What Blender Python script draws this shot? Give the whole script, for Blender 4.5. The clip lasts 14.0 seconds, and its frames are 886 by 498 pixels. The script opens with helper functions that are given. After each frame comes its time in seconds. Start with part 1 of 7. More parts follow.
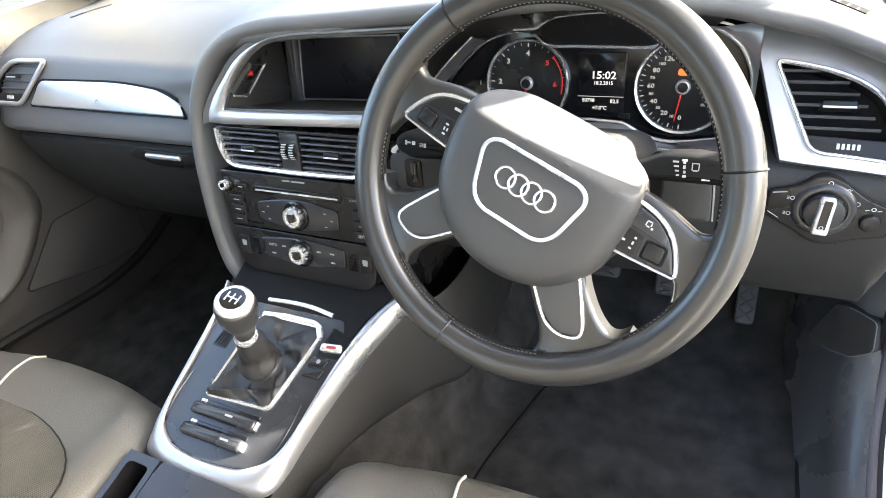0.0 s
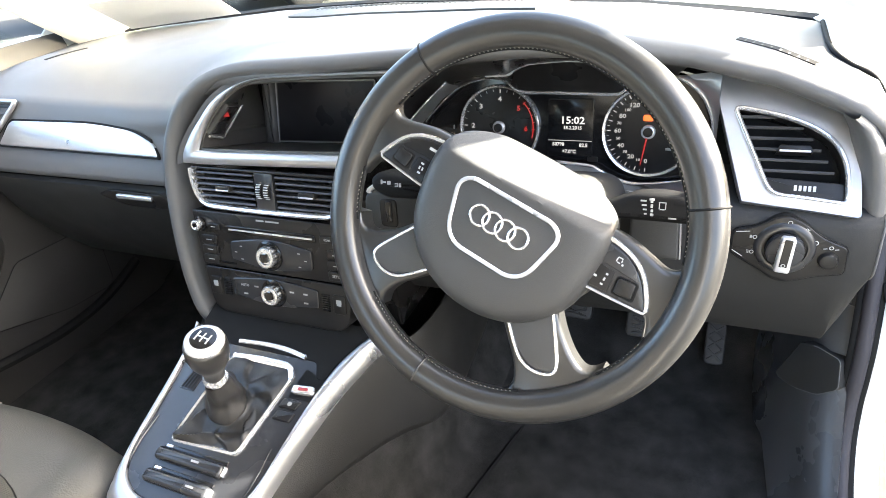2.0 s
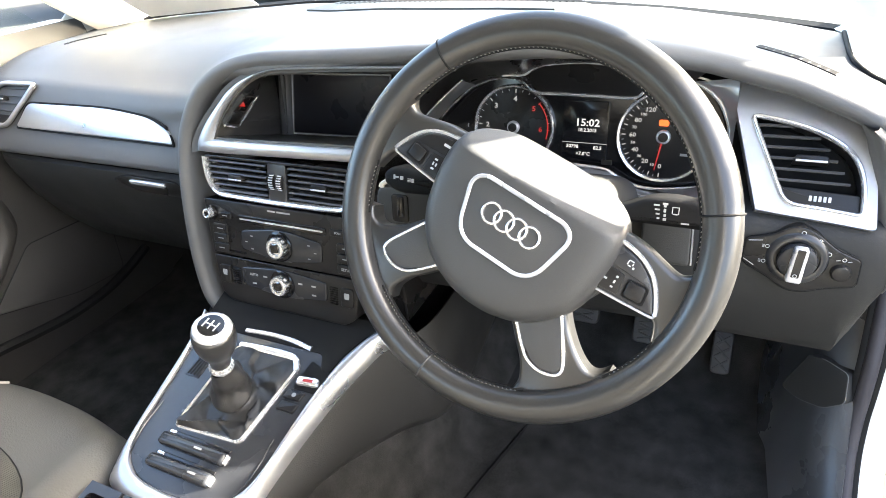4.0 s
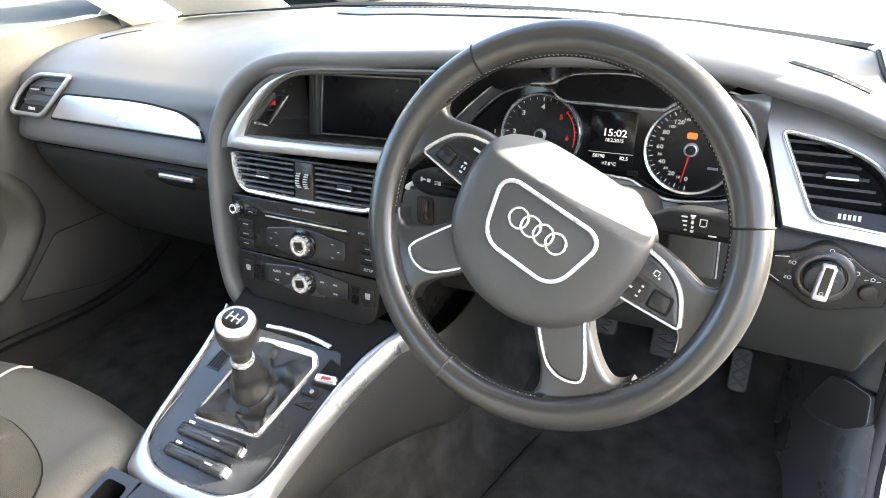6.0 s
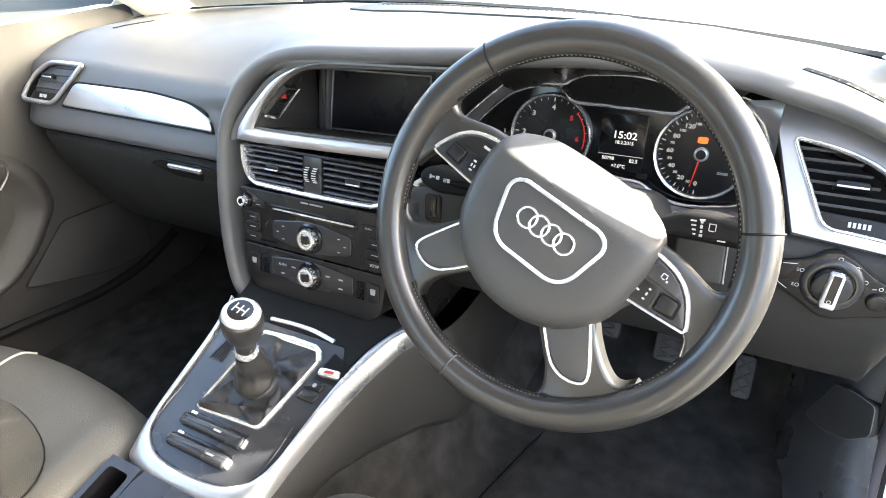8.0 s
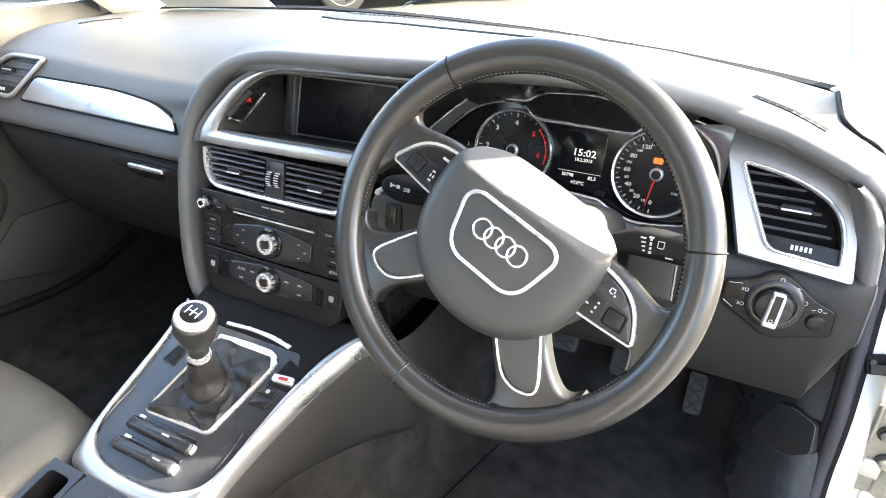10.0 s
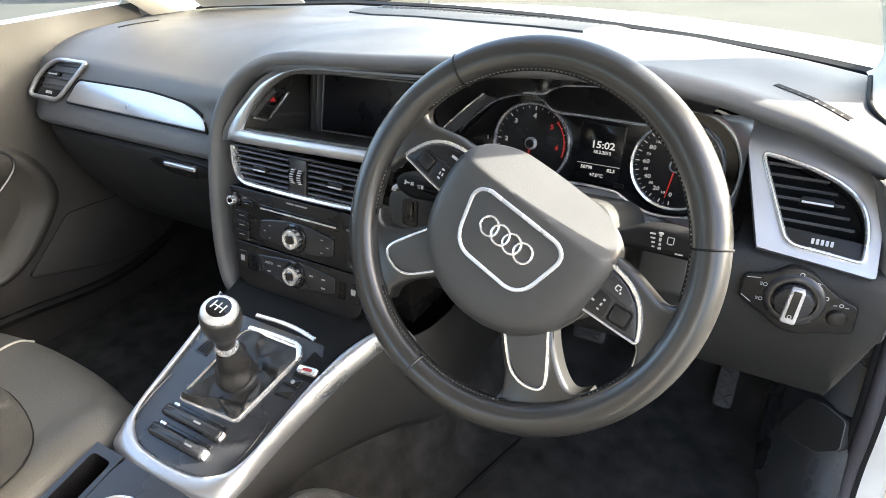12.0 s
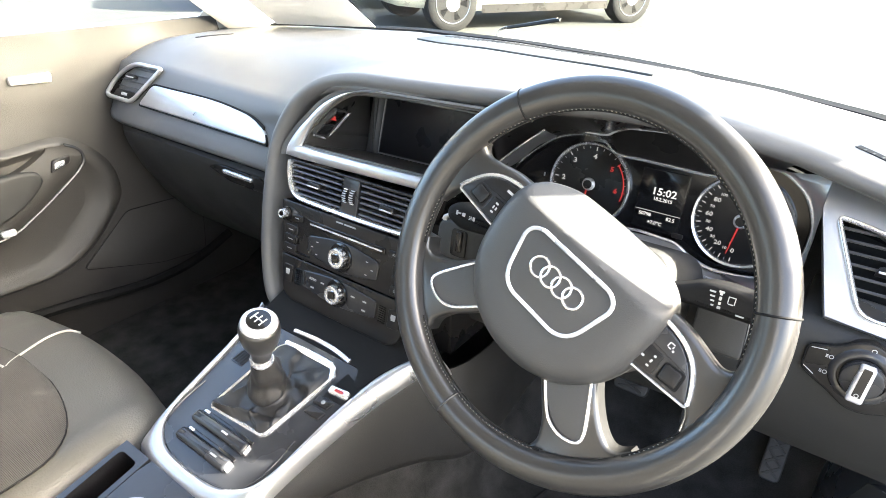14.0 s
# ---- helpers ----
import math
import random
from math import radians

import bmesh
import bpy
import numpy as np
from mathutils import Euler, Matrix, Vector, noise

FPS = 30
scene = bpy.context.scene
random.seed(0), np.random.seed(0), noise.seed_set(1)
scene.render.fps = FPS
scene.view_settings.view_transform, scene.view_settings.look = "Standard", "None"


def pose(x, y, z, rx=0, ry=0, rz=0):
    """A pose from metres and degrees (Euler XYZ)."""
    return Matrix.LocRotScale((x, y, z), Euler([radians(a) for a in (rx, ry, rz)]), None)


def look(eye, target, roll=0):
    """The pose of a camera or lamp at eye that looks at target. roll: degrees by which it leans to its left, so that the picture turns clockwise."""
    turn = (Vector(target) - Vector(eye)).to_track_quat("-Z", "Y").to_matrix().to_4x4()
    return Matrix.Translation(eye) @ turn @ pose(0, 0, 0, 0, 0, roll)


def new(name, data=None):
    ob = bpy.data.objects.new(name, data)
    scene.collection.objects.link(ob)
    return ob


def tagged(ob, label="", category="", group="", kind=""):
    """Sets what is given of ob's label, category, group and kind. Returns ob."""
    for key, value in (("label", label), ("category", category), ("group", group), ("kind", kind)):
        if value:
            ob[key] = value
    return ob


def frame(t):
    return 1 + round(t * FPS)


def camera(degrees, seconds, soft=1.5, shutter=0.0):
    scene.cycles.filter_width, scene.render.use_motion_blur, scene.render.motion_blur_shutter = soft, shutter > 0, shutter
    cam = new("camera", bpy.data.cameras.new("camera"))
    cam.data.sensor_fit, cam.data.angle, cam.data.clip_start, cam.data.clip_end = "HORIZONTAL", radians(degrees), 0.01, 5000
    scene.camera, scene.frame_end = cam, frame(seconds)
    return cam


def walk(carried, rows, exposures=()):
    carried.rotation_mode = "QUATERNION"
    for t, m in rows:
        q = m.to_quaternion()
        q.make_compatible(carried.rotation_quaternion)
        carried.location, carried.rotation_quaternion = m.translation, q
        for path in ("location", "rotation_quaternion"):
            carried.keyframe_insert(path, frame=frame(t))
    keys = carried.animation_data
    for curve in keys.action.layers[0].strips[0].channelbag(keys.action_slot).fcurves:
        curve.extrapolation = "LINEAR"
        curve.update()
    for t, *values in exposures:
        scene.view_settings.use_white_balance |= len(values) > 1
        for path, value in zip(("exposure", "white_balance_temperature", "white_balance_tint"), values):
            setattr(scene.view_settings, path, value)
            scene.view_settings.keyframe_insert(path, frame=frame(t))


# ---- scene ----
cam = camera(72.3, 14.0, soft=0.8)
PATH = [
    (0.0, (0.5277, -0.4516, 1.0794), (0.2755, -0.0290, 0.7363), -10.06),
    (0.5, (0.5272, -0.4605, 1.0774), (0.2779, -0.0069, 0.7739), -9.83),
    (1.0, (0.5288, -0.4597, 1.0758), (0.2920, -0.0035, 0.7662), -8.77),
    (1.5, (0.5277, -0.4620, 1.0758), (0.2947, -0.0022, 0.7686), -7.81),
    (2.0, (0.5283, -0.4615, 1.0748), (0.2955, -0.0024, 0.7666), -7.89),
    (2.5, (0.5276, -0.4605, 1.0730), (0.2955, -0.0065, 0.7568), -7.68),
    (3.0, (0.5276, -0.4609, 1.0724), (0.2960, -0.0062, 0.7566), -6.98),
    (5.5, (0.5197, -0.4729, 1.0722), (0.2683, -0.0172, 0.7737), -4.70),
    (6.0, (0.5183, -0.4747, 1.0712), (0.2656, -0.0208, 0.7710), -4.43),
    (6.5, (0.5186, -0.4748, 1.0721), (0.2654, -0.0203, 0.7732), -4.30),
    (7.0, (0.5163, -0.4757, 1.0698), (0.2638, -0.0220, 0.7692), -3.57),
    (7.5, (0.5154, -0.4771, 1.0698), (0.2574, -0.0264, 0.7694), -3.45),
    (10.0, (0.5310, -0.4759, 1.0695), (0.2981, -0.0055, 0.7787), 0.48),
    (10.5, (0.5577, -0.4843, 1.0776), (0.3103, -0.0134, 0.8000), -0.20),
    (11.0, (0.5716, -0.4673, 1.0880), (0.3264, 0.0056, 0.8120), -1.02),
    (11.5, (0.5755, -0.4625, 1.0940), (0.3306, 0.0084, 0.8143), -0.28),
    (12.0, (0.5634, -0.4622, 1.0832), (0.2943, -0.0192, 0.7810), -2.40),
    (12.5, (0.5525, -0.4639, 1.0808), (0.2748, -0.0262, 0.7787), -1.97),
    (13.0, (0.5482, -0.4667, 1.0779), (0.2614, -0.0342, 0.7767), -1.49),
    (13.5, (0.5466, -0.4671, 1.0804), (0.2442, -0.0404, 0.7864), -1.59),
    (14.0, (0.5516, -0.4509, 1.0806), (0.2396, -0.0203, 0.8027), 0.97),
]
walk(cam, [(t, look(eye, target, roll)) for t, eye, target, roll in PATH], [(0.0, 4.06, 6650, 8), (9.9, 4.06, 6650, 8), (10.5, 3.88, 6650, 8), (11.0, 3.63, 6650, 8), (11.5, 3.31, 6650, 8), (12.0, 3.42, 6650, 8), (12.6, 3.93, 6650, 8), (14.0, 4.12, 6650, 8)])

# ---- light ----
SUN = Vector((0.80, 0.425, 0.41)).normalized()
world = bpy.data.worlds.new("sky")
scene.world = world
world.use_nodes = True
wn = world.node_tree
sky = wn.nodes.new("ShaderNodeTexSky")
sky.sky_type, sky.sun_disc = "NISHITA", False
sky.sun_elevation = math.asin(SUN.z)
sky.sun_rotation = math.atan2(SUN.x, SUN.y)
sky.air_density, sky.dust_density, sky.ozone_density = 0.75, 5.0, 0.6
wn.links.new(sky.outputs[0], wn.nodes["Background"].inputs[0])
wn.nodes["Background"].inputs[1].default_value = 0.15
sun = new("sun", bpy.data.lights.new("sun", "SUN"))
sun.data.energy, sun.data.angle, sun.data.color = 4.8, radians(0.6), (1.0, 0.95, 0.86)
sun.matrix_world = look(SUN * 40, (0, 0, 0))

# ---- materials ----


def principled(name):
    m = bpy.data.materials.new(name)
    m.use_nodes = True
    return m, m.node_tree, m.node_tree.nodes["Principled BSDF"]


def surface(name, colour, rough=0.5, metal=0.0, grain=0.0, size=900.0, stain=0.12, stain_size=9.0, coat=0.0, spec=0.5, wear=0.08, random_tint=0.0):
    """A material with two scales of tone, uneven gloss and a fine relief."""
    m, nt, b = principled(name)
    co = nt.nodes.new("ShaderNodeTexCoord")
    fine, broad = nt.nodes.new("ShaderNodeTexNoise"), nt.nodes.new("ShaderNodeTexNoise")
    fine.inputs["Scale"].default_value, broad.inputs["Scale"].default_value = size, stain_size
    fine.inputs["Detail"].default_value, broad.inputs["Detail"].default_value = 3.0, 5.0
    for tex in (fine, broad):
        nt.links.new(co.outputs["Object"], tex.inputs["Vector"])
    mixed = nt.nodes.new("ShaderNodeMix")
    mixed.data_type = "FLOAT"
    mixed.inputs[0].default_value = 0.35
    nt.links.new(broad.outputs[0], mixed.inputs[2])
    nt.links.new(fine.outputs[0], mixed.inputs[3])
    tone = nt.nodes.new("ShaderNodeMapRange")
    tone.inputs[1].default_value, tone.inputs[2].default_value = 0.3, 0.7
    tone.inputs[3].default_value, tone.inputs[4].default_value = 1 - stain, 1 + stain
    nt.links.new(mixed.outputs[0], tone.inputs[0])
    paint = nt.nodes.new("ShaderNodeMix")
    paint.data_type, paint.blend_type = "RGBA", "MULTIPLY"
    paint.inputs[0].default_value = 1.0
    paint.inputs[6].default_value = (*colour, 1)
    nt.links.new(tone.outputs[0], paint.inputs[7])
    nt.links.new(paint.outputs[2], b.inputs["Base Color"])
    gloss = nt.nodes.new("ShaderNodeMapRange")
    gloss.inputs[1].default_value, gloss.inputs[2].default_value = 0.3, 0.7
    gloss.inputs[3].default_value, gloss.inputs[4].default_value = max(0.02, rough - wear), min(1, rough + wear)
    nt.links.new(broad.outputs[0], gloss.inputs[0])
    nt.links.new(gloss.outputs[0], b.inputs["Roughness"])
    b.inputs["Metallic"].default_value = metal
    b.inputs["Coat Weight"].default_value = coat
    b.inputs["Coat Roughness"].default_value = 0.06
    b.inputs["Specular IOR Level"].default_value = spec
    if grain:
        bump = nt.nodes.new("ShaderNodeBump")
        bump.inputs["Strength"].default_value = grain
        bump.inputs["Distance"].default_value = 0.0006
        nt.links.new(fine.outputs[0], bump.inputs["Height"])
        nt.links.new(bump.outputs[0], b.inputs["Normal"])
    return m


def leather(name, colour, rough=0.42, cell=520.0, depth=0.35):
    """Leather: a pebbled cell grain under a broad uneven sheen."""
    m = surface(name, colour, rough, size=260, stain=0.08, stain_size=14, wear=0.015)
    nt = m.node_tree
    co = nt.nodes["Texture Coordinate"]
    cells = nt.nodes.new("ShaderNodeTexVoronoi")
    cells.inputs["Scale"].default_value = cell
    nt.links.new(co.outputs["Object"], cells.inputs["Vector"])
    bump = nt.nodes.new("ShaderNodeBump")
    bump.inputs["Strength"].default_value, bump.inputs["Distance"].default_value = depth, 0.0005
    nt.links.new(cells.outputs["Distance"], bump.inputs["Height"])
    nt.links.new(bump.outputs[0], nt.nodes["Principled BSDF"].inputs["Normal"])
    return m


def ribbed(name, colour, pitch=900.0):
    """Corduroy-like seat cloth."""
    m = surface(name, colour, 0.9, size=700, stain=0.25, spec=0.2)
    nt = m.node_tree
    co = nt.nodes["Texture Coordinate"]
    wave = nt.nodes.new("ShaderNodeTexWave")
    wave.inputs["Scale"].default_value, wave.inputs["Distortion"].default_value = pitch / 6.283, 0.6
    wave.bands_direction = "Y"
    nt.links.new(co.outputs["Object"], wave.inputs["Vector"])
    bump = nt.nodes.new("ShaderNodeBump")
    bump.inputs["Strength"].default_value, bump.inputs["Distance"].default_value = 0.5, 0.0008
    nt.links.new(wave.outputs[0], bump.inputs["Height"])
    nt.links.new(bump.outputs[0], nt.nodes["Principled BSDF"].inputs["Normal"])
    return m


def glow(name, colour, strength):
    m, nt, b = principled(name)
    b.inputs["Base Color"].default_value = (0.02, 0.02, 0.02, 1)
    b.inputs["Emission Color"].default_value = (*colour, 1)
    b.inputs["Emission Strength"].default_value = strength
    return m


def pane(name, tint=(0.94, 0.97, 0.96)):
    """Thin clear glass: it lets light straight through and mirrors a little."""
    m = bpy.data.materials.new(name)
    m.use_nodes = True
    nt = m.node_tree
    nt.nodes.remove(nt.nodes["Principled BSDF"])
    clear, shine, mix = (nt.nodes.new(n) for n in ("ShaderNodeBsdfTransparent", "ShaderNodeBsdfGlossy", "ShaderNodeMixShader"))
    clear.inputs[0].default_value = (*tint, 1)
    shine.inputs["Roughness"].default_value = 0.0
    mix.inputs[0].default_value = 0.018
    nt.links.new(clear.outputs[0], mix.inputs[1])
    nt.links.new(shine.outputs[0], mix.inputs[2])
    nt.links.new(mix.outputs[0], nt.nodes["Material Output"].inputs[0])
    return m


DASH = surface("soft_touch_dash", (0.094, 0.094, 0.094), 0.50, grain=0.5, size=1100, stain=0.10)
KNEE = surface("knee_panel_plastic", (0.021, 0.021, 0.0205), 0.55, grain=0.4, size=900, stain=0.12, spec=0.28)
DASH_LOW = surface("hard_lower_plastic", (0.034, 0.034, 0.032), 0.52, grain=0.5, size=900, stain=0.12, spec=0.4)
BLACK = surface("black_plastic", (0.013, 0.0125, 0.0125), 0.30, grain=0.2, size=700, spec=0.32)
SLAT = surface("vent_slat_plastic", (0.055, 0.055, 0.057), 0.42, grain=0.2, size=700, spec=0.4)
SATIN = surface("satin_anthracite_panel", (0.024, 0.025, 0.028), 0.26, size=500, stain=0.08, spec=0.5)
GLOSS = surface("gloss_black", (0.008, 0.008, 0.009), 0.12, size=300, stain=0.2, wear=0.05)
SCREEN = surface("display_glass", (0.018, 0.018, 0.022), 0.30, size=40, stain=0.3, wear=0.06, spec=0.3)
SILVER = surface("silver_trim_lacquer", (0.52, 0.525, 0.54), 0.34, metal=0.85, size=1400, stain=0.05)
CHROME = surface("chrome", (0.88, 0.88, 0.89), 0.12, metal=0.75, size=60, stain=0.03, wear=0.05)
MATT_CHROME = surface("satin_chrome", (0.66, 0.66, 0.68), 0.28, metal=0.55, size=80, stain=0.04)
LEATHER = leather("rim_leather", (0.023, 0.0226, 0.0218), 0.29, 620, 0.03)
LEATHER.node_tree.nodes["Principled BSDF"].inputs["Specular IOR Level"].default_value = 0.7
HUB = surface("airbag_cover_plastic", (0.045, 0.045, 0.044), 0.47, grain=0.3, size=1000, stain=0.10)
BOOT = leather("gaiter_leather", (0.024, 0.023, 0.022), 0.42, 700, 0.2)
FLANK = surface("console_flank_plastic", (0.012, 0.0117, 0.0110), 0.6, grain=0.6, size=700, stain=0.22, stain_size=11)
DOOR = surface("door_trim_plastic", (0.027, 0.0255, 0.0235), 0.6, grain=0.6, size=700, stain=0.18, stain_size=11)
SHROUD = surface("display_shroud_plastic", (0.052, 0.050, 0.046), 0.32, grain=0.2, size=700, stain=0.15)
SEAT = leather("seat_leatherette", (0.076, 0.071, 0.061), 0.48, 430, 0.5)
CLOTH = ribbed("seat_cloth", (0.078, 0.073, 0.063), 1100.0)
THREAD = surface("thread", (0.26, 0.245, 0.22), 0.8, stain=0.2)
PIPING = surface("seat_piping", (0.42, 0.40, 0.36), 0.6, stain=0.15)
CARPET = surface("carpet", (0.026, 0.0255, 0.0245), 0.95, grain=1.0, size=600, stain=0.7, stain_size=22, spec=0.1)
MAT_PILE = surface("floor_mat_pile", (0.029, 0.029, 0.0305), 0.95, grain=1.0, size=500, stain=0.85, stain_size=16, spec=0.1)
SEAL = surface("seal_rubber", (0.050, 0.047, 0.052), 0.55, grain=0.3, size=500, spec=0.2)
RUBBER = surface("rubber", (0.010, 0.010, 0.010), 0.65, grain=0.3, size=500, spec=0.12)
SILL = surface("sill_trim_plastic", (0.062, 0.064, 0.068), 0.30, grain=0.2, size=900, stain=0.10)
# white body paint, toned down for the shade in the door opening
JAMB_SHADED = surface("shaded_jamb_paint", (0.58, 0.57, 0.53), 0.35, size=30, stain=0.10, stain_size=20)
CREAM = surface("pillar_trim_cloth", (0.72, 0.69, 0.62), 0.85, grain=0.5, size=1600, stain=0.06)
WHITE_PAINT = surface("white_car_paint", (0.78, 0.78, 0.77), 0.25, size=30, stain=0.03, coat=0.6)
PAPER = surface("white_card", (0.80, 0.80, 0.78), 0.7, stain=0.04)
GLASS = pane("window_glass")
WHITE_PRINT = surface("white_print", (0.46, 0.46, 0.46), 0.5, stain=0.1)
GREY_PRINT = surface("grey_print", (0.34, 0.34, 0.34), 0.5, stain=0.1)
LIT_WHITE = glow("lit_white", (1.0, 0.98, 0.95), 0.060)
DIAL_WHITE = glow("dial_white", (1.0, 0.98, 0.95), 0.034)
LIT_RED = glow("lit_red", (1.0, 0.03, 0.025), 0.036)
LIT_AMBER = glow("lit_amber", (1.0, 0.14, 0.02), 0.14)
METAL = surface("bare_metal", (0.45, 0.42, 0.36), 0.45, metal=0.8, stain=0.3, size=200)
DARK_METAL = surface("dark_metal", (0.05, 0.05, 0.05), 0.5, metal=0.5, stain=0.3)
PEDAL = surface("pedal_rubber", (0.028, 0.027, 0.026), 0.6, grain=0.4, size=400)

# ---- mesh helpers ----
ORIGIN = {}


def thing(name, base, label, category, group="", kind=""):
    ob = new(name)
    ob.empty_display_size = 0.05
    ob.location = base
    ORIGIN[ob] = Vector(base)
    return tagged(ob, label, category, group, kind)


def part(name, bm, material, parent, label="", sharp=38):
    off = ORIGIN[parent]
    bm.transform(Matrix.Translation(-off))
    bmesh.ops.recalc_face_normals(bm, faces=bm.faces)
    me = bpy.data.meshes.new(name)
    bm.to_mesh(me)
    bm.free()
    me.materials.append(material)
    me.polygons.foreach_set("use_smooth", [p.loop_total < 7 for p in me.polygons])
    me.set_sharp_from_angle(angle=radians(sharp))
    ob = new(name, me)
    ob.parent = parent
    ORIGIN[ob] = off
    return tagged(ob, label)


def single(name, bm, material, label, category, kind="", base=(0, 0, 0), sharp=38):
    """A thing that is one mesh."""
    base = Vector(base)
    bm.transform(Matrix.Translation(-base))
    bmesh.ops.recalc_face_normals(bm, faces=bm.faces)
    me = bpy.data.meshes.new(name)
    bm.to_mesh(me)
    bm.free()
    me.materials.append(material)
    me.polygons.foreach_set("use_smooth", [p.loop_total < 7 for p in me.polygons])
    me.set_sharp_from_angle(angle=radians(sharp))
    ob = new(name, me)
    ob.location = base
    ORIGIN[ob] = base
    return tagged(ob, label, category, "", kind)


def axes(origin, u, v):
    """A frame with u to the right, v up and w out of the face."""
    u, v = Vector(u).normalized(), Vector(v).normalized()
    w = u.cross(v).normalized()
    v = w.cross(u)
    m = Matrix((u, v, w)).transposed().to_4x4()
    m.translation = origin
    return m


def rpoly(points, r, seg=4):
    """A polygon with its corners rounded; r is one radius or one for each corner."""
    n, out = len(points), []
    rs = r if isinstance(r, (list, tuple)) else [r] * n
    for i in range(n):
        p, a, b = Vector(points[i]), Vector(points[i - 1]), Vector(points[(i + 1) % n])
        da, db = (a - p), (b - p)
        d = min(rs[i], da.length * 0.48, db.length * 0.48)
        if d < 1e-5:
            out.append(p)
            continue
        s, e = p + da.normalized() * d, p + db.normalized() * d
        for k in range(seg + 1):
            t = k / seg
            out.append((1 - t) ** 2 * s + 2 * t * (1 - t) * p + t * t * e)
    return out


def rect(w, h, r=0.0, cx=0.0, cy=0.0, seg=3):
    pts = [(cx - w / 2, cy - h / 2), (cx + w / 2, cy - h / 2), (cx + w / 2, cy + h / 2), (cx - w / 2, cy + h / 2)]
    return rpoly(pts, r, seg) if r else [Vector(p) for p in pts]


def circle(r, n=32, cx=0.0, cy=0.0):
    return [Vector((cx + r * math.cos(2 * math.pi * k / n), cy + r * math.sin(2 * math.pi * k / n))) for k in range(n)]


def prism(outline, m, d0, d1, bevel=0.0, inset=None):
    """An outline of (u, v) run from depth d0 to d1 along w; bevel rounds the front rim, as a chain of smaller outlines."""
    bm = bmesh.new()
    pts = [Vector((p[0], p[1])) for p in outline]
    area = sum(pts[i - 1].x * pts[i].y - pts[i].x * pts[i - 1].y for i in range(len(pts)))
    if area < 0:
        pts.reverse()
    n = len(pts)
    normals = []
    for i in range(n):
        a, b = pts[i] - pts[i - 1], pts[(i + 1) % n] - pts[i]
        na, nb = Vector((a.y, -a.x)), Vector((b.y, -b.x))
        s = (na.normalized() if na.length else na) + (nb.normalized() if nb.length else nb)
        normals.append(s.normalized() if s.length > 1e-9 else Vector((0, 0)))
    levels = [(d0, 0.0)]
    sign = 1 if d1 > d0 else -1
    if bevel:
        for k in range(4):
            a = k / 3 * math.pi / 2
            levels.append((d1 - sign * bevel * (1 - math.sin(a)), bevel * (1 - math.cos(a))))
    else:
        levels.append((d1, 0.0))
    loops = []
    for d, ins in levels:
        loops.append([bm.verts.new(m @ Vector((*(p - q * ins), d))) for p, q in zip(pts, normals)])
    for a, b in zip(loops, loops[1:]):
        for i in range(n):
            bm.faces.new((a[i - 1], a[i], b[i], b[i - 1]))
    bm.faces.new(loops[0])
    bm.faces.new(loops[-1])
    return bm


def sweep(path, profile, normal=(0, 0, 1), closed=False, cap=True):
    """Runs a profile of (side, up) points along a path; up follows normal."""
    bm = bmesh.new()
    n, path, rings = len(path), [Vector(p) for p in path], []
    for i, p in enumerate(path):
        a = path[i - 1] if closed or i else p
        b = path[(i + 1) % n] if closed or i < n - 1 else p
        t = (b - a).normalized()
        up = Vector(normal[i]) if isinstance(normal, list) else Vector(normal)
        side = t.cross(up).normalized()
        up = side.cross(t)
        rings.append([bm.verts.new(p + side * q[0] + up * q[1]) for q in profile])
    m = len(profile)
    for i in range(n if closed else n - 1):
        a, b = rings[i], rings[(i + 1) % n]
        for k in range(m):
            bm.faces.new((a[k - 1], a[k], b[k], b[k - 1]))
    if not closed and cap:
        bm.faces.new(rings[0])
        bm.faces.new(rings[-1])
    return bm


def oval(a, b, n=10):
    return [(a * math.cos(2 * math.pi * k / n), b * math.sin(2 * math.pi * k / n)) for k in range(n)]


def grid(rows, close_u=False, thick=0.0):
    """A sheet through rows of points; thick gives it a back."""
    bm = bmesh.new()
    vs = [[bm.verts.new(p) for p in r] for r in rows]
    for a, b in zip(vs, vs[1:]):
        for k in range(0 if close_u else 1, len(a)):
            bm.faces.new((a[k - 1], a[k], b[k], b[k - 1]))
    bmesh.ops.recalc_face_normals(bm, faces=bm.faces)
    if thick:
        bmesh.ops.solidify(bm, geom=bm.faces[:], thickness=thick)
    return bm


def lathe(profile, m, n=32):
    """Turns (radius, height) points about w."""
    bm = bmesh.new()
    rings = []
    for r, h in profile:
        if r < 1e-6:
            rings.append([bm.verts.new(m @ Vector((0, 0, h)))])
        else:
            rings.append([bm.verts.new(m @ Vector((r * math.cos(2 * math.pi * k / n), r * math.sin(2 * math.pi * k / n), h))) for k in range(n)])
    for a, b in zip(rings, rings[1:]):
        for k in range(n):
            if len(a) == 1 and len(b) > 1:
                bm.faces.new((a[0], b[k - 1], b[k]))
            elif len(b) == 1 and len(a) > 1:
                bm.faces.new((a[k - 1], a[k], b[0]))
            elif len(a) > 1:
                bm.faces.new((a[k - 1], a[k], b[k], b[k - 1]))
    for r in (rings[0], rings[-1]):
        if len(r) > 1:
            bm.faces.new(r)
    return bm


